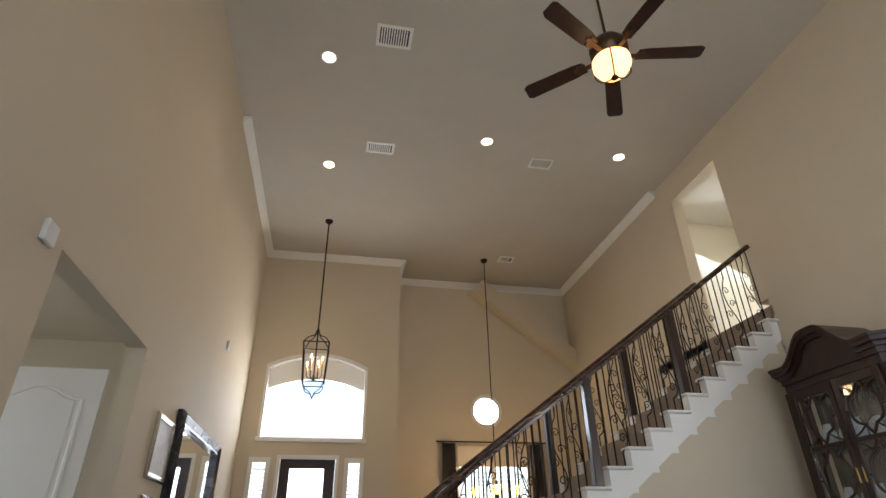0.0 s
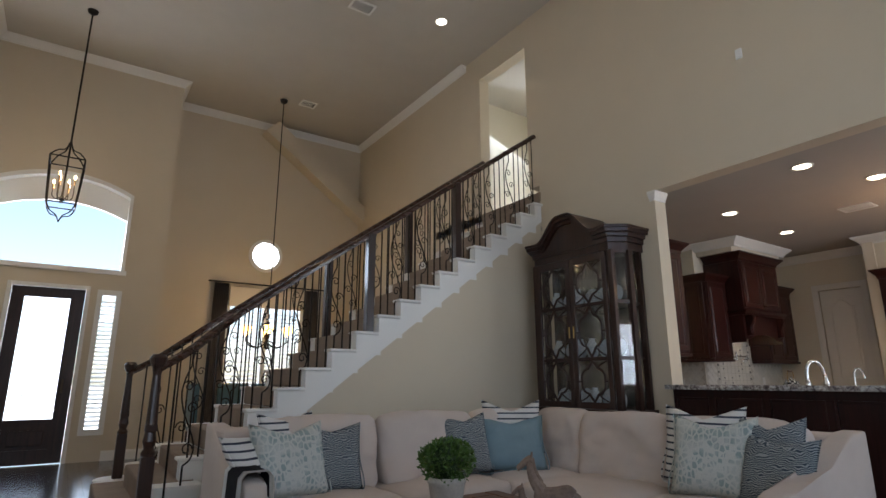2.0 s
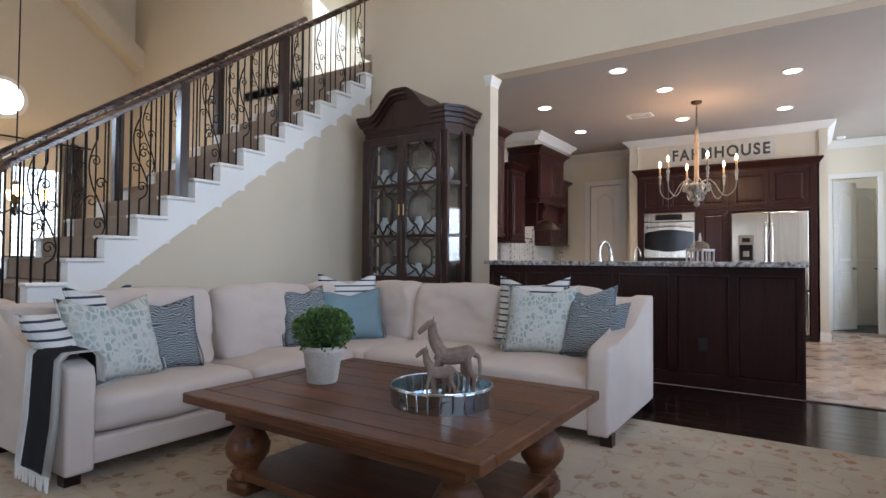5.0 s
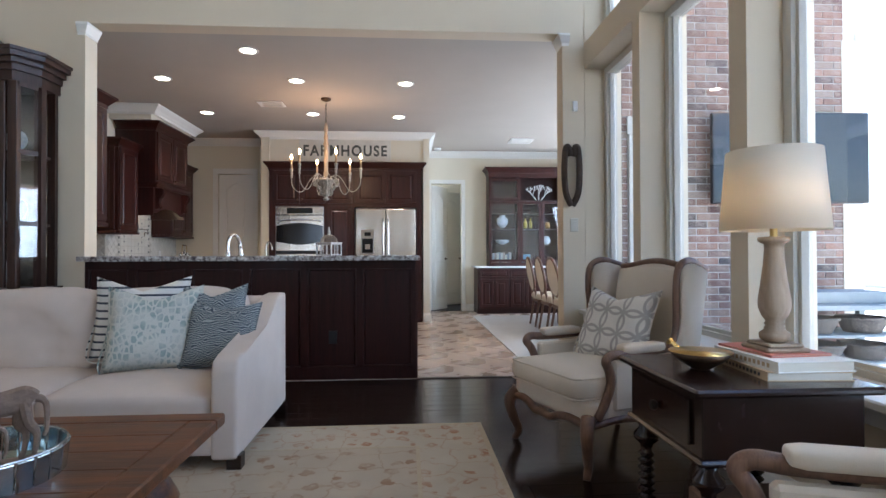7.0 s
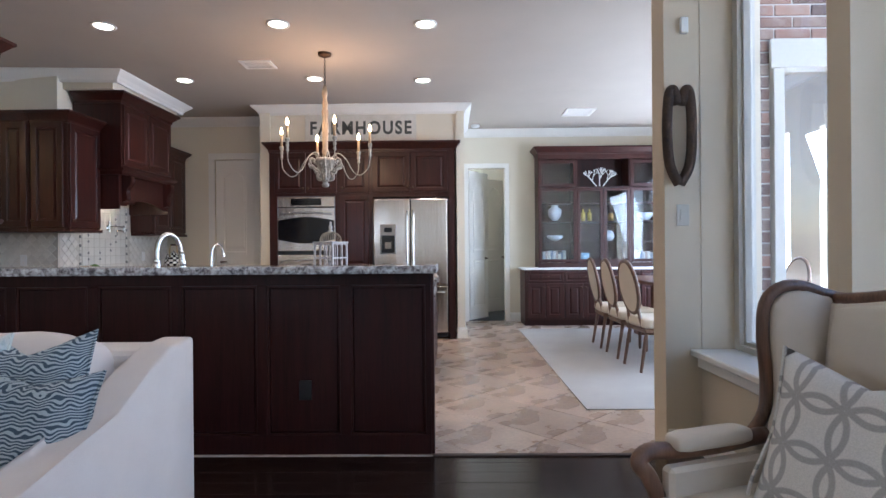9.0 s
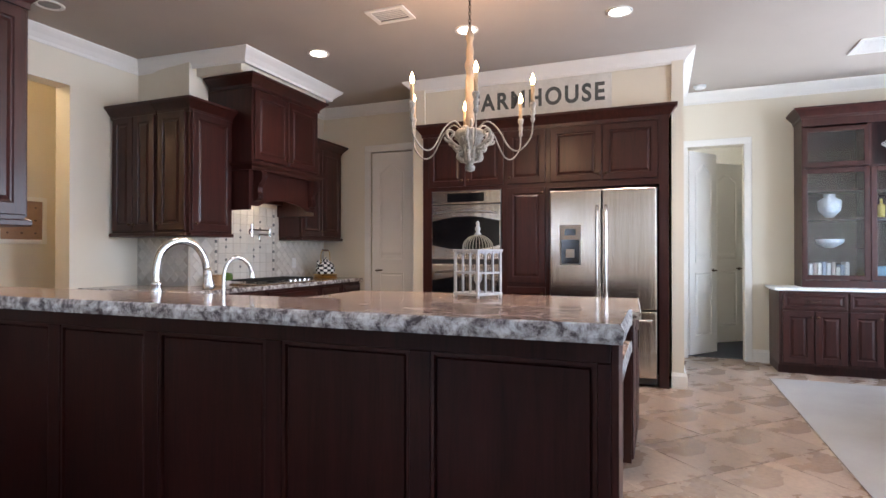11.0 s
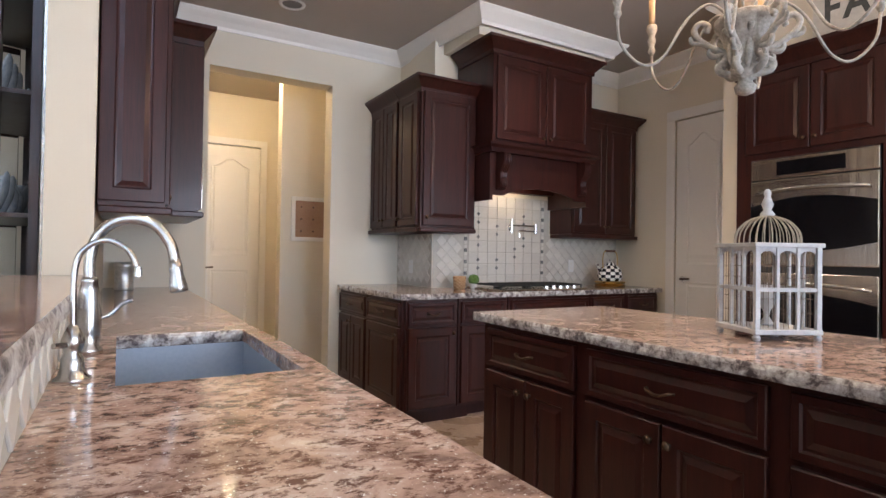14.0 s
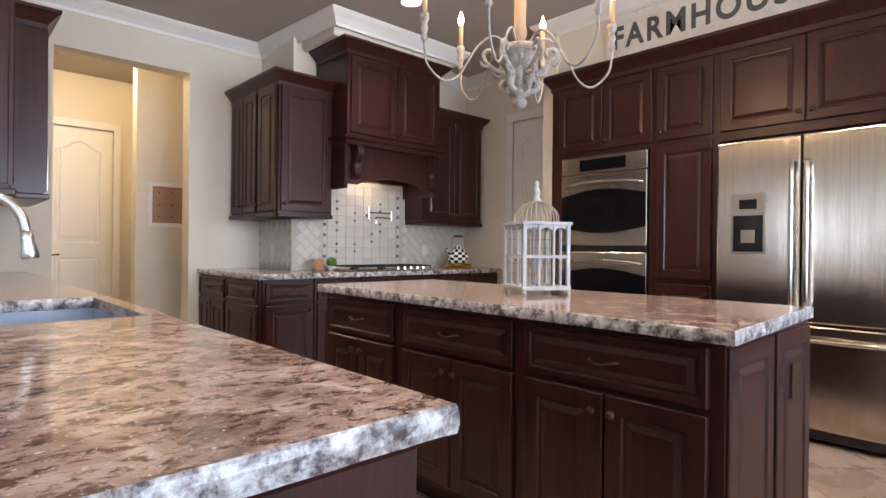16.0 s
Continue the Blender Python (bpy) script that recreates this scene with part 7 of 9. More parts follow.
f = tap(5.252, 2.23, "brushed nickel gooseneck kitchen faucet with a pull-down head")
part("body", L([(0.032, 0), (0.033, 0.012), (0.025, 0.02), (0.028, 0.05), (0.03, 0.10), (0.024, 0.16), (0.019, 0.185), (0.022, 0.19), (0.016, 0.2)], seg=22), M_CHROME, f, smooth=True)
part("gooseneck", T(smooth_curve([(0, 0, 0.19), (0, 0, 0.25), (0.014, -0.003, 0.305), (0.05, -0.012, 0.343), (0.10, -0.025, 0.356), (0.15, -0.038, 0.338), (0.185, -0.047, 0.29), (0.196, -0.05, 0.245)], 6), 0.0142, 14), M_CHROME, f, smooth=True)
part("spray_head", L([(0.022, 0.0), (0.0245, 0.006), (0.023, 0.02), (0.017, 0.05), (0.018, 0.062), (0.015, 0.09)], seg=18, m=Matrix.Translation((0.208, -0.053, 0.16)) @ Matrix.Rotation(radians(-8), 4, "Y")), M_CHROME, f, smooth=True)
part("lever", T(smooth_curve([(0.02, 0.01, 0.09), (0.05, 0.02, 0.10), (0.075, 0.02, 0.125), (0.10, 0.015, 0.135)], 4), 0.006, 8), M_CHROME, f, smooth=True)
f = tap(5.238, 1.89, "small brushed nickel filtered water tap")
part("body", L([(0.034, 0), (0.035, 0.005), (0.026, 0.012), (0.021, 0.03), (0.022, 0.045), (0.014, 0.055), (0.019, 0.068), (0.022, 0.082), (0.016, 0.10), (0.008, 0.115)], seg=20), M_CHROME, f, smooth=True)
part("gooseneck", T(smooth_curve([(0, 0, 0.10), (0, 0, 0.22), (0.015, -0.003, 0.27), (0.055, -0.01, 0.292), (0.095, -0.02, 0.272), (0.113, -0.025, 0.235)], 6), 0.0062, 10), M_CHROME, f, smooth=True)
part("tip", L([(0.009, 0), (0.008, 0.02)], (0.114, -0.026, 0.215), 12), M_CHROME, f)
part("handle", T([(-0.005, -0.01, 0.075), (-0.03, -0.04, 0.078)], 0.006, 8), M_CHROME, f)
cup = thing("metal_canister", (5.35, 4.88, 0.91), 0, "embossed metal canister on the granite worktop", "canister")
part("body", L([(0.056, 0), (0.060, 0.006), (0.060, 0.02), (0.057, 0.024), (0.057, 0.15), (0.061, 0.155), (0.062, 0.19), (0.056, 0.19)], seg=26), mottled("embossed_tin", (0.48, 0.46, 0.43), (0.82, 0.80, 0.76), 40, 120, 0.35, 0.8, bump_by=0.6), cup, smooth=True)

# wall cabinets above the sink counter and beyond
c = wall_unit(5.50, 3.41, 90, 0.64, 0.27, 1.385, 2.47, 2, "tall cherry wall cabinet beside the pillar", sides=(1, 1))
part("side_panel", move(panel_front(0.27, 1.03, 0.012), Matrix.Translation((-0.0005, 0.272, 1.405)) @ Matrix.Rotation(radians(-90), 4, "Z")), M_CHERRY, c)
c = wall_unit(5.72, 4.10, 90, 0.92, 0.48, 1.42, 2.44, 2, "cherry wall cabinet beside the hall opening")
mw = thing("microwave", (5.74, 4.16, 1.45), 90, "stainless microwave built into a wall cabinet", "microwave")
part("body", B((0.04, 0.66, -0.012, -0.001, 0.0, 0.4)), M_STEEL, mw)
part("door_glass", B((0.08, 0.50, -0.018, -0.0125, 0.06, 0.34)), M_BLACKG, mw)

# range wall
LBL = "cherry base cabinet with raised panel doors and drawers"
base_unit(7.0, 5.13, -90, 0.60, 0.55, 2, 1, LBL)
base_unit(7.0, 4.52, -90, 0.60, 0.55, 1, 1, LBL)
base_unit(7.02, 3.90, 0, 0.42, 0.59, 1, 1, LBL)
base_unit(7.45, 3.90, 0, 0.44, 0.59, 1, 1, LBL)
base_unit(7.90, 3.90, 0, 0.86, 0.59, 2, 1, LBL)
base_unit(8.77, 3.90, 0, 0.42, 0.59, 1, 1, LBL)
base_unit(9.20, 3.90, 0, 0.42, 0.59, 1, 1, LBL)
wt = thing("range_worktop", (0, 0, 0), 0, "granite worktop along the range wall", "worktop")
granite_slab("slab", [(6.97, 3.87), (9.66, 3.87), (9.66, 4.496), (7.556, 4.496), (7.556, 5.146), (6.97, 5.146)], 0.87, 0.91, wt)
wall_unit(7.28, 5.13, -90, 0.55, 0.27, 1.395, 2.46, 2, "tall cherry corner wall cabinet", sides=(1, 0))
wall_unit(7.28, 4.57, -90, 0.35, 0.27, 1.395, 2.46, 1, "tall cherry corner wall cabinet", sides=(0, 0))
wall_unit(7.281, 4.20, 0, 0.495, 0.29, 1.395, 2.46, 1, "tall cherry corner wall cabinet", sides=(1, 0))
wall_unit(8.835, 4.21, 0, 0.84, 0.285, 1.395, 2.46, 2, "cherry wall cabinet beside the range hood", sides=(0, 1))
hd = thing("range_hood", (7.78, 3.97, 0), 0, "cherry mantel range hood with two doors, corbels and an arched valance", "range hood")
part("upper_body", B((0, 1.05, 0.0, 0.52, 2.02, 2.78)), M_CHERRY, hd)
part("lower_body", B((0.0, 0.03, 0.03, 0.52, 1.62, 2.02), (1.02, 1.05, 0.03, 0.52, 1.62, 2.02), (0.03, 1.02, 0.44, 0.52, 1.75, 2.02), (0.03, 1.02, 0.06, 0.44, 1.95, 2.02)), M_CHERRY, hd)
n = 16
poly = [(0.03, 0.035, 2.02), (0.03, 0.035, 1.66)] + [(0.14 + 0.77 * i / n, 0.035, 1.66 + 0.075 * math.sin(math.pi * i / n) ** 0.7) for i in range(n + 1)] + [(1.02, 0.035, 1.66), (1.02, 0.035, 2.02)]
part("valance", P(poly, (0, 0.02, 0)), M_CHERRY, hd)
part("mantel_shelf", moulding([(0, 0.3), (0, 0.0), (1.05, 0.0), (1.05, 0.3)], [(0, 0), (0.02, 0.0), (0.03, 0.03), (0.055, 0.05), (0.06, 0.065), (0, 0.065)], 1.99), M_CHERRY, hd)
for x in (0.10, 0.95):
    cb = part("corbel", P([(x - 0.035, 0.03, 1.70), (x - 0.035, -0.012, 1.715), (x - 0.035, -0.026, 1.745), (x - 0.035, -0.014, 1.79), (x - 0.035, -0.022, 1.84), (x - 0.035, -0.058, 1.89), (x - 0.035, -0.072, 1.935), (x - 0.035, -0.06, 1.985), (x - 0.035, 0.034, 1.985)], (0.07, 0, 0)), M_CHERRY, hd)
    for i in range(4):
        part("reed", T(smooth_curve([(x - 0.024 + i * 0.016, -0.062, 1.975), (x - 0.024 + i * 0.016, -0.073, 1.935), (x - 0.024 + i * 0.016, -0.058, 1.89), (x - 0.024 + i * 0.016, -0.023, 1.84), (x - 0.024 + i * 0.016, -0.015, 1.79), (x - 0.024 + i * 0.016, -0.027, 1.745), (x - 0.024 + i * 0.016, -0.012, 1.716)], 3), 0.0065, 6), M_CHERRY, cb)
front(hd, "door", 0.03, 0.52, 2.09, 2.74, knobs=[(0.49, 2.14)])
front(hd, "door", 0.53, 1.02, 2.09, 2.74, knobs=[(0.56, 2.14)])
part("crown", moulding([(0, 0.5), (0, 0), (1.05, 0), (1.05, 0.5)], [(o * 1.15, u * 1.0) for o, u in CABCROWN], 2.755), M_CHERRY, hd)

# cooktop, pot filler, kettle, candle, small plant
ck = thing("gas_cooktop", (8.30, 4.17, 0.911), 0, "stainless gas cooktop with black cast grates", "cooktop")
part("tray", B((-0.45, 0.45, -0.25, 0.25, 0.0, 0.012), bevel=0.004), M_STEEL, ck)
for gx in (-0.3, 0.0, 0.3):
    bm = bmesh.new()
    for i in range(4):
        tube(bm, [(gx - 0.13 + i * 0.087, -0.2, 0.04), (gx - 0.13 + i * 0.087, 0.2, 0.04)], 0.006, 5)
    for y in (-0.2, 0.0, 0.2):
        tube(bm, [(gx - 0.14, y, 0.038), (gx + 0.14, y, 0.038)], 0.006, 5)
    for sx in (-0.13, 0.13):
        for sy in (-0.2, 0.2):
            tube(bm, [(gx + sx, sy, 0.012), (gx + sx, sy, 0.04)], 0.006, 5)
    part("grate", bm, M_BLACK, ck)
    part("burner", L([(0.04, 0.012), (0.045, 0.02), (0.03, 0.028)], (gx, 0.0, 0), 16), M_BLACK, ck)
for i in range(5):
    part("control_knob", L([(0.02, 0.012), (0.018, 0.035), (0.01, 0.038)], (0.02 + i * 0.075, -0.225, 0), 14), M_CHROME, ck)
pf = thing("pot_filler", (8.36, 4.497, 1.44), 0, "brushed nickel jointed pot filler tap on the tiled wall", "faucet")
part("flange", L([(0.03, 0), (0.03, 0.01), (0.015, 0.02)], m=Matrix.Rotation(radians(90), 4, "X"), seg=16), M_CHROME, pf)
part("post", T([(0, -0.03, -0.05), (0, -0.03, 0.08)], 0.010), M_CHROME, pf)
part("arm", T([(0, -0.03, 0.02), (0.26, -0.05, 0.02)], 0.008), M_CHROME, pf)
part("joint", T([(0.26, -0.05, -0.05), (0.26, -0.05, 0.04)], 0.011), M_CHROME, pf)
part("arm", T([(0.26, -0.05, -0.03), (0.05, -0.10, -0.03)], 0.008), M_CHROME, pf)
part("spout", T(smooth_curve([(0.05, -0.10, -0.03), (0.03, -0.105, -0.04), (0.03, -0.105, -0.09)], 4), 0.009), M_CHROME, pf)
m, nt, p = nodes_of("check_enamel")
chk = nt.nodes.new("ShaderNodeTexChecker")
chk.inputs["Scale"].default_value = 1.0
geo = nt.nodes.new("ShaderNodeTexCoord")
sep, cmb, at = nt.nodes.new("ShaderNodeSeparateXYZ"), nt.nodes.new("ShaderNodeCombineXYZ"), nt.nodes.new("ShaderNodeMath")
at.operation = "ARCTAN2"
nt.links.new(geo.outputs["Object"], sep.inputs[0])
nt.links.new(sep.outputs[0], at.inputs[0])
nt.links.new(sep.outputs[1], at.inputs[1])
for src, k, dst in ((at.outputs[0], 2.546, 0), (sep.outputs[2], 45.0, 1)):
    mul = nt.nodes.new("ShaderNodeMath")
    mul.operation = "MULTIPLY"
    mul.inputs[1].default_value = k
    nt.links.new(src, mul.inputs[0])
    nt.links.new(mul.outputs[0], cmb.inputs[dst])
nt.links.new(cmb.outputs[0], chk.inputs["Vector"])
chk.inputs["Color1"].default_value, chk.inputs["Color2"].default_value = (0.8, 0.8, 0.76, 1), (0.015, 0.015, 0.02, 1)
nt.links.new(chk.outputs[0], p.inputs["Base Color"])
p.inputs["Roughness"].default_value = 0.15
M_CHECK = m
kt = thing("tea_kettle", (9.33, 4.2, 0.964), 0, "black and white checked enamel tea kettle with a wooden handle", "kettle")
part("body", L([(0.075, 0), (0.085, 0.01), (0.09, 0.045), (0.075, 0.09), (0.045, 0.115), (0.04, 0.12)], seg=28), M_CHECK, kt, smooth=True)
part("lid", L([(0.04, 0.12), (0.035, 0.13), (0.008, 0.138), (0.012, 0.15), (0.004, 0.156)], seg=18), M_CHECK, kt, smooth=True)
part("handle", T(smooth_curve([(-0.07, 0, 0.09), (-0.075, 0, 0.16), (-0.05, 0, 0.215), (0.05, 0, 0.215), (0.075, 0, 0.16), (0.07, 0, 0.09)], 4), 0.004, 6), M_GOLD, kt)
part("grip", T([(-0.045, 0, 0.217), (0.045, 0, 0.217)], 0.009), M_FRUIT, kt)
part("spout", T(smooth_curve([(-0.08, 0, 0.05), (-0.115, 0, 0.09), (-0.13, 0, 0.12)], 4), 0.014, 8, 0.6), M_CHECK, kt)
kt.scale = (1.3, 1.3, 1.3)
sd = thing("trivet_stand", (9.33, 4.2, 0.911), 0, "carved gilt wooden stand under the kettle", "trivet")
part("stand", L([(0.11, 0), (0.12, 0.01), (0.10, 0.022), (0.12, 0.034), (0.115, 0.043)], seg=28), M_GOLD, sd)
sd.scale = (1.2, 1.2, 1.2)
cn = thing("candle_jar", (7.72, 4.32, 0.911), 0, "amber glass candle holder with a lattice pattern, lit", "candle")
part("glass", L([(0.042, 0), (0.048, 0.005), (0.055, 0.10), (0.05, 0.10), (0.044, 0.01)], seg=24), pattern_mat("lattice_amber_glass", (0.62, 0.42, 0.25), (0.25, 0.13, 0.06), "lattice", 40, 0.1), cn, smooth=True)
part("flame", L([(0.004, 0.06), (0.008, 0.07), (0.001, 0.09)], seg=8), M_FLAME, cn)
sp = thing("potted_moss", (7.86, 4.32, 0.911), 0, "small round moss plant in a white pot", "plant")
part("pot", L([(0.025, 0), (0.035, 0.04), (0.032, 0.04)], seg=18), M_WHITE, sp)
bm = bmesh.new()
bmesh.ops.create_icosphere(bm, subdivisions=4, radius=0.045, matrix=Matrix.Translation((0, 0, 0.07)))
for v in bm.verts:
    d = v.co - Vector((0, 0, 0.07))
    v.co += d * 0.22 * noise.noise(v.co * 90)
part("moss", bm, M_LEAF, sp)

# backsplash: square tiles behind the range, diamonds beside, small accent tiles
ts = thing("wall_tiles", (0, 4.497, 0.912), 0, "", "", kind="structure")
part("grout", B((7.565, 9.735, -0.004, 0.0, 0.0, 0.472), (7.79, 8.82, -0.004, 0.0, 0.472, 0.80)), M_GROUT, ts)
meshes = {}


def tile(kind, x, z, w, h, mat, rot=0.0, y=-0.004, th=0.007):
    key = (kind, round(w, 3), round(h, 3))
    if key not in meshes:
        o = part(kind, B((-w / 2, w / 2, -th, 0, -h / 2, h / 2), bevel=0.0015), mat, ts)
        meshes[key] = o.data
    else:
        o = new(kind, meshes[key])
        o.parent = ts
    o.location, o.rotation_euler = (x, y, z), (0, rot, 0)


CX0, CX1 = 7.86, 8.76
s = (CX1 - CX0 - 0.10) / 8
acc = {(1, 1), (1, 3), (3, 4), (5, 2), (6, 3), (3, 1), (6, 5), (1, 5)}
for i in range(8):
    for j in range(8):
        z = 0.05 + j * 0.1
        if z > 0.76:
            continue
        tile("square_tile", CX0 + 0.05 + (i + 0.5) * s, z, s - 0.006, 0.094, M_TILEW)
for i, j in acc:
    for dz in (-0.03, 0.03):
        tile("accent_tile", CX0 + 0.05 + i * s, 0.1 + j * 0.1 + dz * 1.2, 0.026, 0.026, M_ACC, radians(45), -0.0115, 0.003)
for x in (CX0 + 0.022, CX1 - 0.022):
    for j in range(24):
        tile("border_tile", x, 0.02 + j * 0.033, 0.03, 0.028, M_ACC if j % 3 == 0 else M_TILEW)
        meshes.pop(("border_tile", 0.03, 0.028), None) if j % 3 in (0, 2) else None
for a, b in ((7.57, CX0), (CX1, 9.735)):
    st = 0.105
    i = 0
    x = a + 0.07
    while x < b - 0.06:
        for j in range(5):
            z = 0.08 + j * st * 0.98 + (st * 0.49 if i % 2 else 0)
            if z < 0.42:
                tile("diamond_tile", x, z, 0.07, 0.07, M_TILEW, radians(45))
        x += st * 0.5
        i += 1
ts2 = thing("wall_tiles", (7.557, 0, 0.912), 0, "", "", kind="structure")
part("grout", B((-0.004, 0.0, 4.497, 5.146, 0.0, 0.472)), M_GROUT, ts2)
me = None
for i in range(12):
    for j in range(5):
        z, y = 0.08 + j * 0.103 + (0.051 if i % 2 else 0), 4.56 + i * 0.0525
        if z > 0.42 or y > 5.1:
            continue
        if me is None:
            o = part("diamond_tile", B((-0.007, 0, -0.035, 0.035, -0.035, 0.035), bevel=0.0015), M_TILEW, ts2)
            me = o.data
        else:
            o = new("diamond_tile", me)
            o.parent = ts2
        o.location, o.rotation_euler = (-0.004, y, z), (radians(45), 0, 0)
for x, y, rz, z in ((7.546, 4.85, -90, 1.02), (9.1, 4.486, 0, 1.04), (9.735, 0.0, 0, 0)):
    if z:
        o = thing("wall_outlet", (x, y, z), rz, "white electrical outlet in the tiled backsplash", "outlet", "kitchen outlets")
        part("plate", B((-0.035, 0.035, -0.006, 0.0, 0, 0.115), bevel=0.002), M_WHITE, o)
        part("socket", B((-0.014, 0.014, -0.008, -0.006, 0.02, 0.05), (-0.014, 0.014, -0.008, -0.006, 0.065, 0.095)), M_TRIM, o)

# oven and fridge wall, local axes facing -x: local x runs towards -y from y=2.79
tall = thing("tall_cabinet", (9.05, 2.795, 0), -90, "wall of tall cherry cabinets around ovens and refrigerator", "cabinet")
for piece in ((0.0, 0.10, 0.0, 0.66, 0.0, 2.45), (0.86, 1.34, 0.0, 0.66, 0.0, 2.45), (2.33, 2.41, -0.02, 0.66, 0.0, 2.45), (0.10, 0.86, 0.0, 0.66, 1.86, 2.45), (1.34, 2.33, 0.0, 0.66, 1.84, 2.45), (0.10, 0.86, 0.0, 0.66, 0.0, 0.50), (0.10, 0.86, 0.12, 0.66, 0.50, 1.86), (1.34, 2.33, 0.55, 0.66, 0.0, 1.84)):
    part("carcass_panel", B(piece), M_CHERRY, tall)
for a, b, z0, z1, k in ((0.07, 0.475, 1.90, 2.42, 1), (0.485, 0.88, 1.90, 2.42, 0), (0.92, 1.30, 1.90, 2.42, 0), (1.35, 1.83, 1.90, 2.42, 1), (1.84, 2.32, 1.90, 2.42, 0), (0.92, 1.30, 0.92, 1.86, 1), (0.92, 1.30, 0.12, 0.88, 1), (0.10, 0.86, 0.12, 0.48, 1)):
    front(tall, "door", a, b, z0, z1, knobs=[(b - 0.03 if k else a + 0.03, z0 + 0.06 if z0 > 1 else z1 - 0.06)])
part("crown", moulding([(0, 0.04), (0, 0), (2.41, 0), (2.41, 0.04)], [(o, u * 1.1) for o, u in CABCROWN], 2.43), M_CHERRY, tall)
ov = thing("double_oven", (9.05, 2.685, 0), -90, "stainless steel double wall oven with arched handles", "oven")
ov.scale.y = 0.6
part("chassis", B((0.0, 0.74, -0.012, 0.10, 0.505, 1.855)), M_BLACK, ov)
part("control_panel", B((0.0, 0.74, -0.03, -0.012, 1.72, 1.85), bevel=0.004), M_STEEL, ov)
part("display", B((0.17, 0.57, -0.034, -0.030, 1.74, 1.83), bevel=0.002), M_BLACKG, ov)
txt_m = glow("clock_digits", (0.5, 1.0, 0.85), 0.9)
for z0, z1 in ((1.15, 1.71), (0.52, 1.10)):
    dr = part("door", B((0.0, 0.74, -0.035, -0.013, z0, z1), bevel=0.005), M_STEEL, ov)
    n, h = 14, z1 - z0
    pts = [(0.005 + 0.73 * i / n, -0.0352, z1 - h * 0.30 + 0.05 * math.sin(math.pi * i / n)) for i in range(n + 1)] + [(0.735 - 0.73 * i / n, -0.0352, z0 + h * 0.17 - 0.0 + 0.05 * math.cos(math.pi * (i / n - 0.5)) * -1 + 0.05) for i in range(n + 1)]
    part("oven_window", P(pts, (0, -0.003, 0)), M_BLACKG, dr)
    part("oven_handle", T(smooth_curve([(0.05, -0.035, z1 - 0.09), (0.06, -0.065, z1 - 0.085), (0.2, -0.08, z1 - 0.072), (0.37, -0.085, z1 - 0.066), (0.54, -0.08, z1 - 0.072), (0.68, -0.065, z1 - 0.085), (0.69, -0.035, z1 - 0.09)], 4), 0.012, 10), M_CHROME, dr, smooth=True)
M_DISP = mottled("dispenser_steel", (0.26, 0.24, 0.21), (0.34, 0.31, 0.28), 4, 90, 0.4, 0.6, bump_by=0.02)
fr = thing("refrigerator", (9.02, 1.435, 0), -90, "stainless french door refrigerator with an ice dispenser", "refrigerator")
part("case", B((0.0, 0.95, 0.0, 0.52, 0.03, 1.80)), M_BLACK, fr)
for a, b in ((0.0, 0.471), (0.479, 0.95)):
    dr = part("door", B((a, b, -0.055, -0.002, 0.70, 1.81), bevel=0.012, seg=2), M_STEEL, fr)
    hx = b - 0.035 if a < 0.1 else a + 0.035
    part("door_handle", T(smooth_curve([(hx, -0.055, 0.80), (hx, -0.10, 0.83), (hx, -0.11, 1.1), (hx, -0.11, 1.4), (hx, -0.10, 1.62), (hx, -0.055, 1.65)], 4), 0.013, 10), M_CHROME, dr, smooth=True)
    if a < 0.1:
        part("dispenser", B((0.09, 0.29, -0.062, -0.055, 1.10, 1.48), bevel=0.004), M_DISP, dr)
        part("dispenser_recess", B((0.105, 0.275, -0.0635, -0.0622, 1.115, 1.34)), M_BLACKG, dr)
        part("dispenser_paddle", B((0.15, 0.23, -0.067, -0.0637, 1.17, 1.25), bevel=0.001), M_DISP, dr)
        part("dispenser_display", B((0.14, 0.24, -0.0645, -0.0622, 1.38, 1.44)), M_BLACKG, dr)
fz = part("freezer_drawer", B((0.0, 0.95, -0.055, -0.002, 0.09, 0.69), bevel=0.012, seg=2), M_STEEL, fr)
part("door_handle", T(smooth_curve([(0.06, -0.055, 0.60), (0.07, -0.10, 0.61), (0.3, -0.11, 0.61), (0.65, -0.11, 0.61), (0.88, -0.10, 0.61), (0.89, -0.055, 0.60)], 4), 0.013, 10), M_CHROME, fz, smooth=True)
part("grille", B((0.02, 0.93, -0.02, -0.001, 0.03, 0.085)), M_BLACK, fr)

# sign above the cabinets
sg = thing("wall_sign", (9.128, 2.34, 2.585), -90, "long distressed white wooden sign reading FARMHOUSE in dark capitals", "sign")
part("board", B((0, 1.46, -0.02, 0.0, 0.0, 0.34), bevel=0.003), mottled("distressed_white", (0.56, 0.54, 0.48), (0.72, 0.7, 0.64), 6, 40, 0.85, bump_by=0.5), sg)
cu = bpy.data.curves.new("lettering", "FONT")
cu.body, cu.size, cu.extrude, cu.space_character, cu.align_x, cu.offset = "FARMHOUSE", 0.235, 0.001, 1.22, "CENTER", 0.007
tmp = bpy.data.objects.new("lettering_curve", cu)
scene.collection.objects.link(tmp)
dg = bpy.context.evaluated_depsgraph_get()
me = bpy.data.meshes.new_from_object(tmp.evaluated_get(dg))
bpy.data.objects.remove(tmp)
me.materials.clear()
me.materials.append(mottled("grey_lettering", (0.05, 0.055, 0.05), (0.11, 0.115, 0.105), 20, 60, 0.8))
lt = new("lettering", me)
lt.parent = sg
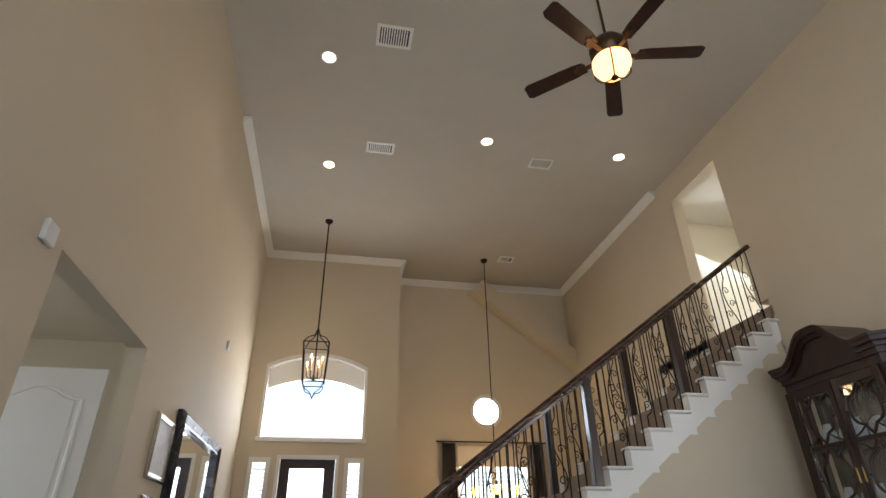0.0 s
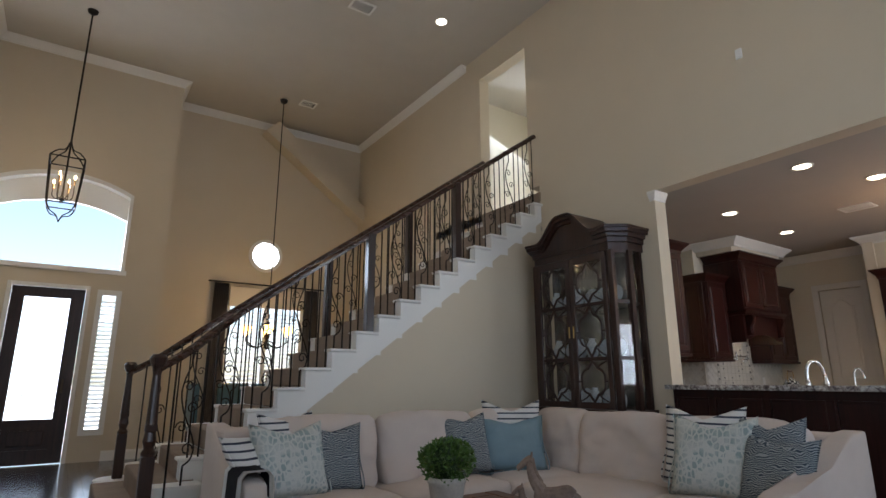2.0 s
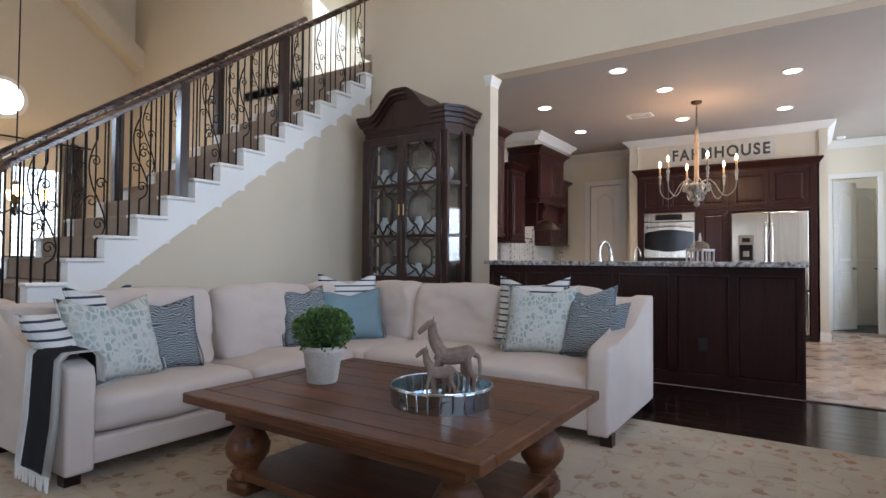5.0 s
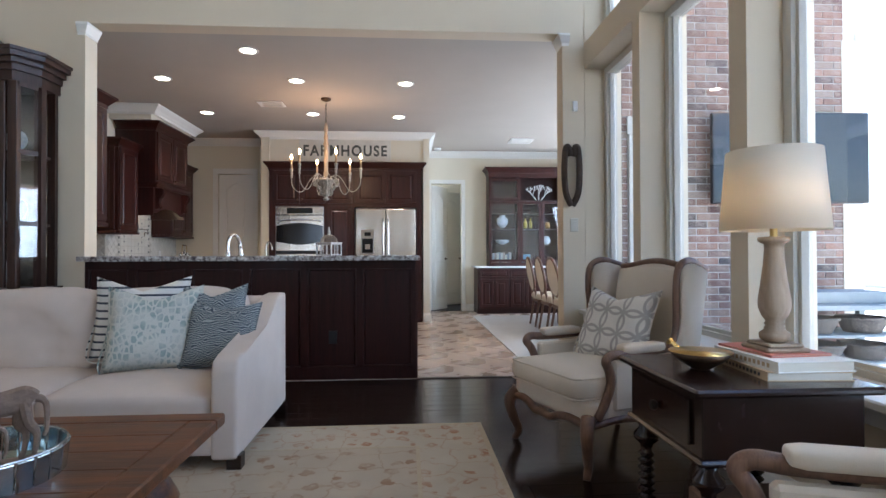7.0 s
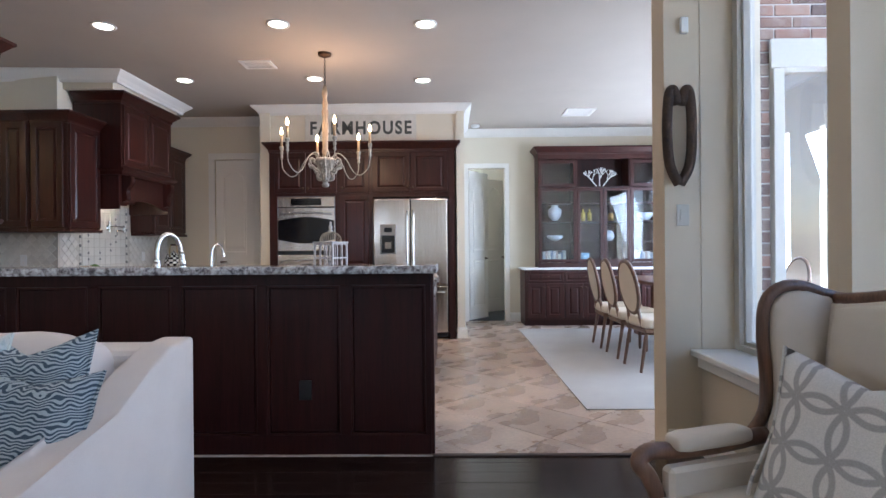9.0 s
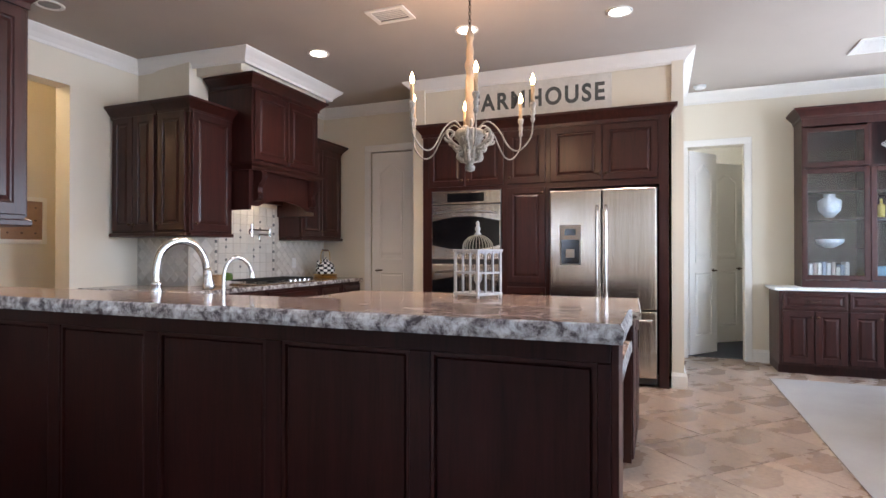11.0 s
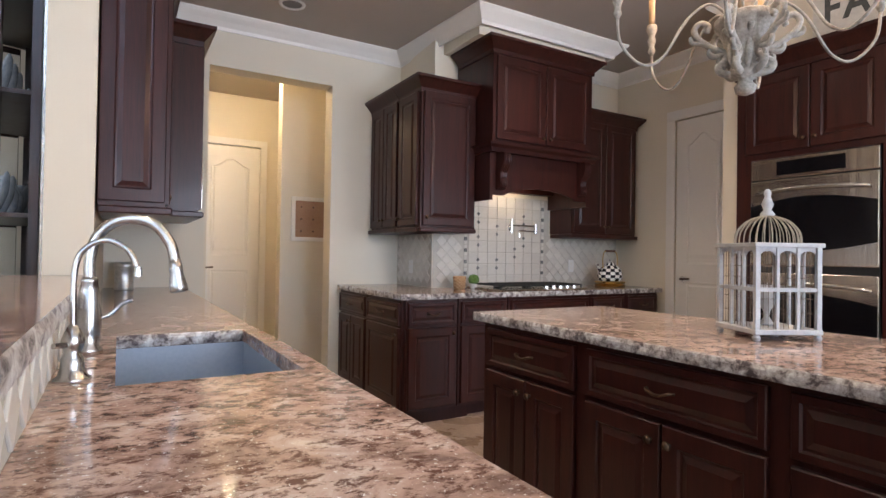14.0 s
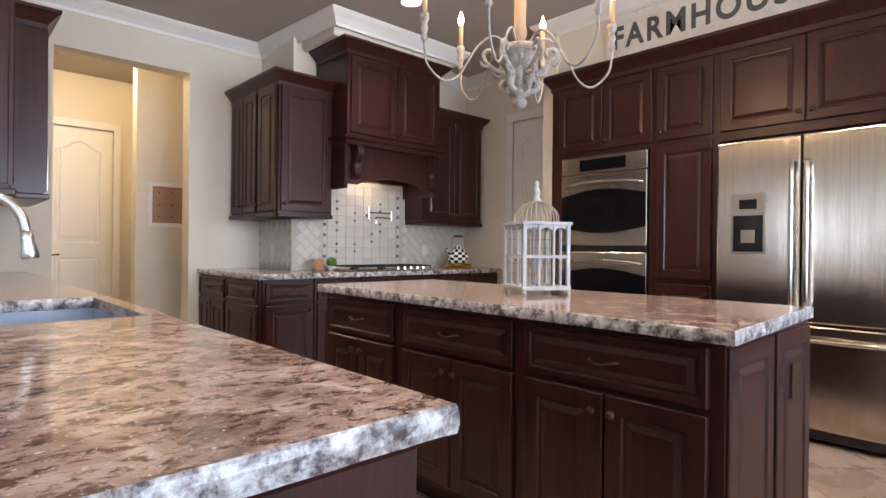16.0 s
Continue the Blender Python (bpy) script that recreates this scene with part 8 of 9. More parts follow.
lt.matrix_basis = Matrix.Translation((0.73, -0.0215, 0.09)) @ Matrix.Rotation(radians(90), 4, "X") @ Matrix.Diagonal((0.86, 1, 1, 1))

# island
isl = thing("kitchen_island", (6.825, 2.67, 0), -90, "dark cherry kitchen island with drawers, paired doors and a granite top", "kitchen island")
part("body", B((0.0, 2.07, 0.0, 0.80, 0.09, 0.868)), M_CHERRY, isl)
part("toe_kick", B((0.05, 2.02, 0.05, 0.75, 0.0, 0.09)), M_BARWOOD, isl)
for a, b in ((0.03, 0.62), (0.66, 1.34), (1.38, 2.04)):
    front(isl, "drawer", a + 0.01, b - 0.01, 0.675, 0.845, frame=0.022, pulls=[((a + b) / 2, 0.76)])
    m_ = (a + b) / 2
    front(isl, "door", a + 0.01, m_ - 0.004, 0.12, 0.655, knobs=[(m_ - 0.035, 0.60)])
    front(isl, "door", m_ + 0.004, b - 0.01, 0.12, 0.655, knobs=[(m_ + 0.035, 0.60)])
for a, b in ((0.0, 0.39), (0.41, 0.80)):
    part("end_panel", move(panel_front(b - a - 0.02, 0.74, 0.012), Matrix.Translation((2.07, a + 0.01, 0.11)) @ Matrix.Rotation(radians(90), 4, "Z")), M_CHERRY, isl)
part("outlet", B((2.082, 2.09, 0.55, 0.62, 0.62, 0.735), bevel=0.002), M_BRONZE, isl)
iw = thing("island_worktop", (0, 0, 0), 0, "polished brown and cream granite top of the island", "worktop")
granite_slab("slab", [(6.745, 0.545), (7.66, 0.59), (7.67, 2.74), (6.80, 2.74)], 0.87, 0.91, iw)

# birdcage
bc = thing("birdcage", (7.31, 1.62, 0.911), -27, "white wooden birdcage with a wire dome and an urn inside", "birdcage")
s = 0.108
part("base", B((-s - 0.012, s + 0.012, -s - 0.012, s + 0.012, 0.02, 0.038), bevel=0.003), M_CAGE, bc)
part("top_plate", B((-s - 0.015, s + 0.015, -s - 0.015, -s + 0.02, 0.315, 0.33), (-s - 0.015, s + 0.015, s - 0.02, s + 0.015, 0.315, 0.33), (-s - 0.015, -s + 0.02, -s + 0.02, s - 0.02, 0.315, 0.33), (s - 0.02, s + 0.015, -s + 0.02, s - 0.02, 0.315, 0.33), bevel=0.002), M_CAGE, bc)
for sx in (-1, 1):
    for sy in (-1, 1):
        part("foot", L([(0.010, 0), (0.014, 0.01), (0.008, 0.02)], (sx * s, sy * s, 0), 10), M_CAGE, bc)
        part("post", B((sx * s - 0.008, sx * s + 0.008, sy * s - 0.008, sy * s + 0.008, 0.038, 0.315)), M_CAGE, bc)
for side in range(4):
    m = Matrix.Rotation(side * math.pi / 2, 4, "Z")
    part("mid_rail", move(B((-s + 0.008, s - 0.008, -s - 0.005, -s + 0.005, 0.165, 0.178)), m), M_CAGE, bc)
    for k in (-1, 1):
        part("mullion", move(B((k * s / 3 - 0.005, k * s / 3 + 0.005, -s - 0.005, -s + 0.005, 0.038, 0.315)), m), M_CAGE, bc)
    for k in (-1, 0, 1):
        cx, r = k * s * 2 / 3, s / 3 - 0.004
        pts = [(cx - r, -s, 0.315), (cx + r, -s, 0.315)] + [(cx + r * math.cos(a), -s, 0.275 + r * 0.9 * math.sin(a)) for a in [i * math.pi / 8 for i in range(9)]]
        part("arch", move(P(pts, (0, 0.004, 0)), m), M_CAGE, bc)
    for i in range(12):
        x = -s + 0.018 * (i + 0.5)
        if x < s:
            part("wire", move(T([(x, -s + 0.006, 0.04), (x, -s + 0.006, 0.31)], 0.0009, 4), m), M_BRONZE, bc)
    for z in (0.09, 0.14, 0.21, 0.25):
        part("wire", move(T([(-s, -s + 0.006, z), (s, -s + 0.006, z)], 0.0009, 4), m), M_BRONZE, bc)
M_TWINE = mottled("dome_wire", (0.2, 0.17, 0.13), (0.4, 0.35, 0.28), 20, 60, 0.7)
for i in range(28):
    a = 2 * math.pi * i / 28
    c, q = math.cos(a), math.sin(a)
    part("dome_wire", T(smooth_curve([(0.105 * c, 0.105 * q, 0.325), (0.099 * c, 0.099 * q, 0.37), (0.066 * c, 0.066 * q, 0.41), (0.015 * c, 0.015 * q, 0.43)], 4), 0.002, 5), M_TWINE, bc)
part("finial", L([(0.02, 0.425), (0.024, 0.435), (0.012, 0.45), (0.02, 0.47), (0.012, 0.49), (0.009, 0.50), (0.013, 0.51), (0.006, 0.525)], seg=16), M_CAGE, bc, smooth=True)
urn = thing("bird_figurine", (7.31, 1.62, 0.952), 0, "small white bird figurine on a pedestal inside the birdcage", "figurine")
part("figurine", L([(0.022, 0), (0.02, 0.01), (0.008, 0.03), (0.012, 0.05), (0.028, 0.08), (0.03, 0.10), (0.02, 0.12), (0.012, 0.13)], seg=16), M_CAGE, urn, smooth=True)

# chandelier
ch = thing("chandelier", (7.2, 1.64, 1.76), 0, "chalky grey carved wood chandelier with eight candle bulbs", "chandelier")
part("canopy", L([(0.02, 1.25), (0.06, 1.265), (0.065, 1.289)], seg=20), M_BRONZE, ch)
for i in range(11):
    m = Matrix.Translation((0, 0, 0.99 + i * 0.024)) @ Matrix.Rotation((i % 2) * math.pi / 2, 4, "Z")
    part("chain_link", move(T([(0.009 * math.cos(a), 0, 0.016 * math.sin(a)) for a in [k * math.pi / 5 for k in range(11)]], 0.0025, 5), m), M_IRON, ch)
part("column", L([(0.03, 0.26), (0.02, 0.30), (0.034, 0.34), (0.026, 0.38), (0.03, 0.60), (0.024, 0.66), (0.035, 0.72), (0.022, 0.76), (0.028, 0.80), (0.018, 0.86), (0.03, 0.90), (0.012, 0.98)], seg=20), M_LAMPW, ch, smooth=True)
part("hub", L([(0.010, 0.0), (0.030, 0.008), (0.036, 0.03), (0.022, 0.048), (0.026, 0.058), (0.050, 0.066), (0.052, 0.085), (0.048, 0.10), (0.060, 0.15), (0.074, 0.20), (0.088, 0.232), (0.10, 0.245), (0.10, 0.268), (0.085, 0.28), (0.03, 0.285)], seg=28), M_CHALK, ch, smooth=True)
for k in range(6):
    a = k * math.pi / 3 + 0.2
    c, q = math.cos(a), math.sin(a)
    P3 = lambda r, z: (r * c, r * q, z)
    bm = bmesh.new()
    tube(bm, smooth_curve([P3(0.045, 0.075), P3(0.078, 0.085), P3(0.085, 0.108), P3(0.062, 0.128), P3(0.070, 0.155), P3(0.115, 0.180), P3(0.155, 0.215), P3(0.165, 0.248), P3(0.145, 0.268), P3(0.118, 0.255), P3(0.125, 0.232)], 4), 0.0135, 8, 0.75)
    tube(bm, smooth_curve([P3(0.07, 0.15), P3(0.105, 0.145), P3(0.118, 0.165), P3(0.10, 0.178)], 3), 0.012, 7, 0.6)
    tube(bm, smooth_curve([P3(0.06, 0.10), P3(0.088, 0.12), P3(0.08, 0.14)], 3), 0.010, 7, 0.6)
    tube(bm, smooth_curve([P3(0.135, 0.195), P3(0.172, 0.20), P3(0.178, 0.222)], 3), 0.011, 7, 0.5)
    part("carved_scroll", bm, M_CHALK, ch, smooth=True)
    b2 = a + math.pi / 6
    part("acanthus_leaf", T(smooth_curve([(0.04 * math.cos(b2), 0.04 * math.sin(b2), 0.09), (0.062 * math.cos(b2), 0.062 * math.sin(b2), 0.14), (0.058 * math.cos(b2), 0.058 * math.sin(b2), 0.19), (0.088 * math.cos(b2), 0.088 * math.sin(b2), 0.225)], 4), 0.013, 7, 0.8), M_CHALK, ch, smooth=True)
for k in range(6):
    a = k * math.pi / 3 + radians(23.5)
    c, q = math.cos(a), math.sin(a)
    R, z0 = 0.44, 0.41
    arm_ = part("arm", T(smooth_curve([(0.05 * c, 0.05 * q, 0.27), (0.12 * c, 0.12 * q, 0.325), (0.20 * c, 0.20 * q, 0.27), (0.28 * c, 0.28 * q, 0.14), (0.37 * c * R / 0.46, 0.37 * q * R / 0.46, 0.115), (R * 0.97 * c, R * 0.97 * q, 0.19), (R * c, R * q, z0 - 0.12)], 5), 0.0052, 7), M_CHALK, ch, smooth=True)
    part("cup", L([(0.006, -0.13), (0.016, -0.11), (0.010, -0.09), (0.018, -0.065), (0.011, -0.045), (0.022, -0.02), (0.02, 0.0)], (R * c, R * q, z0), 12), M_CHALK, arm_, smooth=True)
    part("candle", L([(0.0125, 0.0), (0.0125, 0.11)], (R * c, R * q, z0), 12), M_CANDLE, arm_, smooth=True)
    part("bulb", L([(0.006, 0.11), (0.014, 0.13), (0.0155, 0.142), (0.008, 0.165), (0.001, 0.185)], (R * c, R * q, z0), 12), M_FLAME, arm_, smooth=True)

# doors
def arch_door(name, x, y, rz, w, h, hinge_right=False, knob_x=None):
    """Two panel door with an arched top panel; local front -y, from x=0 to w."""
    d = thing(name, (x, y, 0), rz, "", "", kind="structure")
    leaf = part("door_leaf", B((0, w, -0.02, 0.02, 0.01, h)), M_TRIM, d)
    for sy in (-1, 1):
        for lo in (True, False):
            a, b = 0.11, w - 0.11
            n = 12
            if lo:
                pts = [(a, 0.22), (b, 0.22), (b, 0.98), (a, 0.98)]
            else:
                pts = [(a, 1.10), (b, 1.10)] + [(b + (a - b) * i / n, h - 0.24 + 0.10 * (0.5 - 0.5 * math.cos(2 * math.pi * i / n))) for i in range(n + 1)]
            cx, cz = sum(p[0] for p in pts) / len(pts), sum(p[1] for p in pts) / len(pts)
            bm = bmesh.new()
            rings = []
            for k, dd in ((1.0, 0.0201), (1.0, 0.028), (0.94, 0.0285), (0.90, 0.021), (0.84, 0.021), (0.78, 0.027)):
                rings.append([bm.verts.new((cx + (px - cx) * k, sy * dd, cz + (pz - cz) * (1 - (1 - k) * 0.55))) for px, pz in pts])
            for r0, r1 in zip(rings, rings[1:]):
                for i in range(len(pts)):
                    bm.faces.new((r0[i], r0[(i + 1) % len(pts)], r1[(i + 1) % len(pts)], r1[i]))
            bm.faces.new(rings[-1])
            part("panel", bm, M_TRIM, leaf)
        kx = knob_x if knob_x is not None else (w - 0.065)
        part("door_handle", T([(kx, sy * 0.02, 1.0), (kx, sy * 0.06, 1.0), (kx + (0.09 if kx < w / 2 else -0.09), sy * 0.06, 1.005)], 0.009, 8), M_BRONZE, leaf)
        part("rose", L([(0.026, 0), (0.024, 0.008)], m=Matrix.Translation((kx, sy * 0.02, 1.0)) @ Matrix.Rotation(radians(90 * sy), 4, "X"), seg=14), M_BRONZE, leaf)
    return d


def casing_x(name, x, y0, y1, h, side=-1, w=0.09):
    s0, s1 = (x - 0.018, x - 0.001) if side < 0 else (x + 0.001, x + 0.018)
    structure(name, B((s0, s1, y0 - w, y0, 0, h), (s0, s1, y1, y1 + w, 0, h), (s0, s1, y0 - w, y1 + w, h, h + w), bevel=0.004), M_TRIM)


casing_x("door_casing", 10.7, -0.42, 0.16, 2.44, w=0.075)
arch_door("door_pantry", 10.81, 0.155, -37, 0.54, 2.42)
arch_door("door_pantry", 11.86, -0.12, -50, 0.60, 2.42)
structure("pantry_shelf", B((12.3, 12.69, -1.04, -0.6, 0.9, 0.93), (12.3, 12.69, -1.04, -0.6, 1.3, 1.33), (12.3, 12.69, -1.04, -0.6, 1.7, 1.73), (12.3, 12.69, -1.04, -0.6, 2.1, 2.13)), M_TRIM)
arch_door("door_study", -1.60, 4.70, 180, 0.85, 2.40)
casing_x("door_casing", 9.74, 3.24, 3.80, 2.46)
arch_door("door_utility", 9.758, 3.79, -90, 0.545, 2.45, knob_x=0.075)
arch_door("door_hall", 6.10, 7.36, 0, 0.66, 2.42, knob_x=0.06)
structure("door_casing_hall", B((6.02, 6.095, 7.33, 7.398, 0, 2.44), (6.765, 6.84, 7.33, 7.398, 0, 2.44), (6.02, 6.84, 7.33, 7.398, 2.44, 2.52)), M_TRIM)
cb = thing("cork_board", (6.79, 5.949, 1.32), 0, "tufted tan memo board in a cream frame on the hall wall", "memo board")
part("board", B((0.02, 0.38, -0.015, 0, 0.02, 0.38)), mottled("cork", (0.32, 0.19, 0.12), (0.42, 0.27, 0.18), 8, 90, 0.9, bump_by=0.5), cb)
part("frame", B((-0.02, 0.02, -0.025, 0, -0.02, 0.42), (0.38, 0.42, -0.025, 0, -0.02, 0.42), (0.02, 0.38, -0.025, 0, -0.02, 0.02), (0.02, 0.38, -0.025, 0, 0.38, 0.42), bevel=0.003), M_TRIM, cb)
for i in range(3):
    for j in range(3):
        part("tuft_button", L([(0.010, 0.0), (0.008, 0.006)], seg=10, m=Matrix.Translation((0.08 + i * 0.12, -0.015, 0.08 + j * 0.12)) @ Matrix.Rotation(radians(90), 4, "X")), M_FRUIT, cb)
structure("baseboard", moulding([(9.10, 0.26), (10.70, 0.26)], [(o * 1.3, u) for o, u in BASE], 0), M_TRIM)
structure("baseboard", moulding([(9.085, 0.365), (9.085, 0.255), (9.2, 0.255)], [(o * 1.3, u) for o, u in BASE], 0), M_TRIM)
structure("baseboard", moulding([(10.70, -0.50), (10.70, -0.66)], [(o * 1.3, u) for o, u in BASE], 0), M_TRIM)

# hutch
ht = thing("hutch", (10.15, -0.66, 0), -90, "cherry china hutch with glass doors above drawers and cupboards", "hutch")
ht.scale.z = 0.96
part("lower_body", B((0.0, 2.3, 0.0, 0.548, 0.09, 0.87)), M_CHERRY, ht)
part("toe_kick", B((0.0, 2.3, 0.05, 0.548, 0.0, 0.09)), M_BARWOOD, ht)
for i in range(4):
    a, b = 0.02 + i * 0.565, 0.02 + (i + 1) * 0.565
    front(ht, "drawer", a + 0.01, b - 0.01, 0.68, 0.845, frame=0.025, pulls=[((a + b) / 2, 0.765)])
    m_ = (a + b) / 2
    front(ht, "door", a + 0.01, m_ - 0.004, 0.12, 0.66, knobs=[(m_ - 0.03, 0.60)])
    front(ht, "door", m_ + 0.004, b - 0.01, 0.12, 0.66, knobs=[(m_ + 0.03, 0.60)])
part("marble_top", B((-0.04, 2.34, -0.03, 0.548, 0.871, 0.90), bevel=0.004), M_WHITE, ht)
X0, X1, YF = 0.24, 2.22, 0.20
part("upper_sides", B((X0, X0 + 0.03, YF, 0.548, 0.90, 2.70), (X1 - 0.03, X1, YF, 0.548, 0.90, 2.70), (X0 + 0.56, X0 + 0.60, YF, 0.548, 0.90, 2.70), (X0 + 1.38, X0 + 1.42, YF, 0.548, 0.90, 2.70)), M_CHERRY, ht)
part("upper_back", B((X0 + 0.03, X1 - 0.03, 0.525, 0.546, 0.90, 2.70)), M_BARWOOD, ht)
part("upper_top", B((X0, X1, YF, 0.546, 2.70, 2.74)), M_CHERRY, ht)
part("upper_frieze", B((X0, X1, YF - 0.012, YF + 0.005, 2.62, 2.741)), M_CHERRY, ht)
part("crown", moulding([(X0, 0.546), (X0, YF - 0.01), (X1, YF - 0.01), (X1, 0.546)], CABCROWN, 2.70), M_CHERRY, ht)
M_HGLASS = glass("hutch_glass", (0.9, 0.93, 0.95))
for a, b in ((X0 + 0.0, X0 + 0.58), (X0 + 0.585, X0 + 0.985), (X0 + 0.99, X0 + 1.395), (X0 + 1.40, X1)):
    mid = 0.58 < a - X0 + 0.01 < 1.2
    for z0, z1 in (((0.98, 2.16),) if mid else ((0.98, 2.16), (2.18, 2.60))):
        fw = 0.05
        dr = part("door", B((a, a + fw, YF - 0.02, YF - 0.001, z0, z1), (b - fw, b, YF - 0.02, YF - 0.001, z0, z1), (a + fw, b - fw, YF - 0.02, YF - 0.001, z0, z0 + fw), (a + fw, b - fw, YF - 0.02, YF - 0.001, z1 - fw, z1), bevel=0.003), M_CHERRY, ht)
        part("pane", B((a + fw, b - fw, YF - 0.012, YF - 0.008, z0 + fw, z1 - fw)), M_HGLASS, dr).visible_shadow = False
for z in (1.30, 1.62, 1.92, 2.17):
    part("shelf", B((X0 + 0.03, X1 - 0.03, YF + 0.02, 0.524, z, z + 0.018)), M_CHERRY, ht)
part("base_rail", B((X0, X1, YF - 0.005, YF + 0.02, 0.90, 0.975)), M_CHERRY, ht)


def hx(lx, ly, z):
    return (10.15 + ly, -0.66 - lx, z * 0.96)


rnd = random.Random(5)
cols = [(0.6, 0.6, 0.58), (0.45, 0.36, 0.3), (0.7, 0.68, 0.6), (0.25, 0.3, 0.36)]
BOOKM = [mottled("shelf_book", tuple(c * 0.85 for c in q), q, 8, 60, 0.7) for q in cols]
for sec in (X0 + 0.09, X0 + 1.47):
    for i in range(9):
        h = 0.2 + 0.06 * rnd.random()
        b = thing("shelf_book", hx(sec + i * 0.04, 0.33, 0.902), -90, "upright hardback book on a hutch shelf", "book", "books in the hutch")
        part("book", B((0, 0.034, 0, 0.16, 0, h), bevel=0.003), BOOKM[i % 4], b)
M_BLUEP = mottled("blue_glass_plate", (0.1, 0.22, 0.34), (0.3, 0.45, 0.55), 10, 60, 0.15)
M_YEL = mottled("yellow_glass", (0.5, 0.36, 0.06), (0.65, 0.5, 0.15), 10, 60, 0.2)
for lx, z, mat, prof, lab in ((X0 + 0.72, 0.902, M_BLUEP, [(0.09, 0)] + [(0.1 if i % 2 else 0.085, 0.012 * i) for i in range(1, 19)], "stack of blue striped bowls on a hutch shelf"), (X0 + 0.72, 1.64, M_YEL, [(0.03, 0), (0.035, 0.12), (0.012, 0.14), (0.012, 0.19)], "yellow glass bottle on a hutch shelf"), (X0 + 0.82, 1.64, M_YEL, [(0.03, 0), (0.035, 0.12), (0.012, 0.14), (0.012, 0.19)], "yellow glass bottle on a hutch shelf"), (X0 + 1.12, 1.32, M_CHINA, [(0.04, 0), (0.09, 0.06), (0.06, 0.14), (0.03, 0.16)], "pale china jar on a hutch shelf"), (X0 + 0.28, 1.64, M_CHINA, [(0.03, 0), (0.1, 0.08), (0.11, 0.18), (0.05, 0.22), (0.06, 0.25)], "pale blue china pitcher on a hutch shelf"), (X0 + 0.28, 1.32, M_CHINA, [(0.04, 0), (0.12, 0.05), (0.13, 0.09)], "pale china bowl on a hutch shelf"), (X0 + 1.68, 1.64, M_CHINA, [(0.05, 0), (0.13, 0.1), (0.13, 0.12)], "pale china bowl on a hutch shelf"), (X0 + 1.15, 1.64, M_GOLD, [(0.04, 0), (0.05, 0.08), (0.03, 0.12)], "small brass pot on a hutch shelf")):
    o = thing("hutch_ornament", hx(lx, 0.36, z), 0, lab, "ornament", "ornaments in the hutch")
    part("body", L(prof, seg=18), mat, o, smooth=True)
o = thing("coral_branch", hx(X0 + 0.98, 0.36, 2.19), 0, "white branching coral ornament in the open hutch shelf", "ornament")
bm = bmesh.new()
rnd = random.Random(12)


def branch(p, d, l, r, n):
    q = p + d * l
    tube(bm, [p, q], r, 5, 0.7)
    if n:
        for k in range(3):
            branch(q, (d + Vector((rnd.uniform(-0.5, 0.5), rnd.uniform(-1.2, 1.2), rnd.uniform(-0.1, 0.8)))).normalized(), l * 0.72, r * 0.7, n - 1)


for k in (-0.1, 0.0, 0.1):
    branch(Vector((0, k * 0.4, 0)), Vector((0, k * 8, 1)).normalized(), 0.12, 0.011, 3)
part("coral", bm, M_WHITE, o)

# breakfast table, chairs and rug
gr = thing("breakfast_rug", (7.85, -1.9, 0), 0, "pale grey woven rug under the breakfast table", "rug")
part("rug", B((-1.97, 1.97, -1.35, 1.38, -0.004, 0.008)), mottled("grey_rug", (0.33, 0.31, 0.29), (0.42, 0.4, 0.38), 3, 200, 0.95, bump_by=0.4), gr)
bt = thing("breakfast_table", (8.35, -2.3, 0), 0, "long rustic wood breakfast table", "dining table")
part("tabletop", B((-1.3, 1.3, -0.5, 0.5, 0.73, 0.77), bevel=0.008), M_TABLE, bt)
for sx in (-0.9, 0.9):
    part("pedestal", B((sx - 0.08, sx + 0.08, -0.3, 0.3, 0.01, 0.10), (sx - 0.06, sx + 0.06, -0.08, 0.08, 0.10, 0.73), bevel=0.01), M_TABLE, bt)
part("stretcher", B((-0.84, 0.84, -0.03, 0.03, 0.2, 0.26)), M_TABLE, bt)
first = None
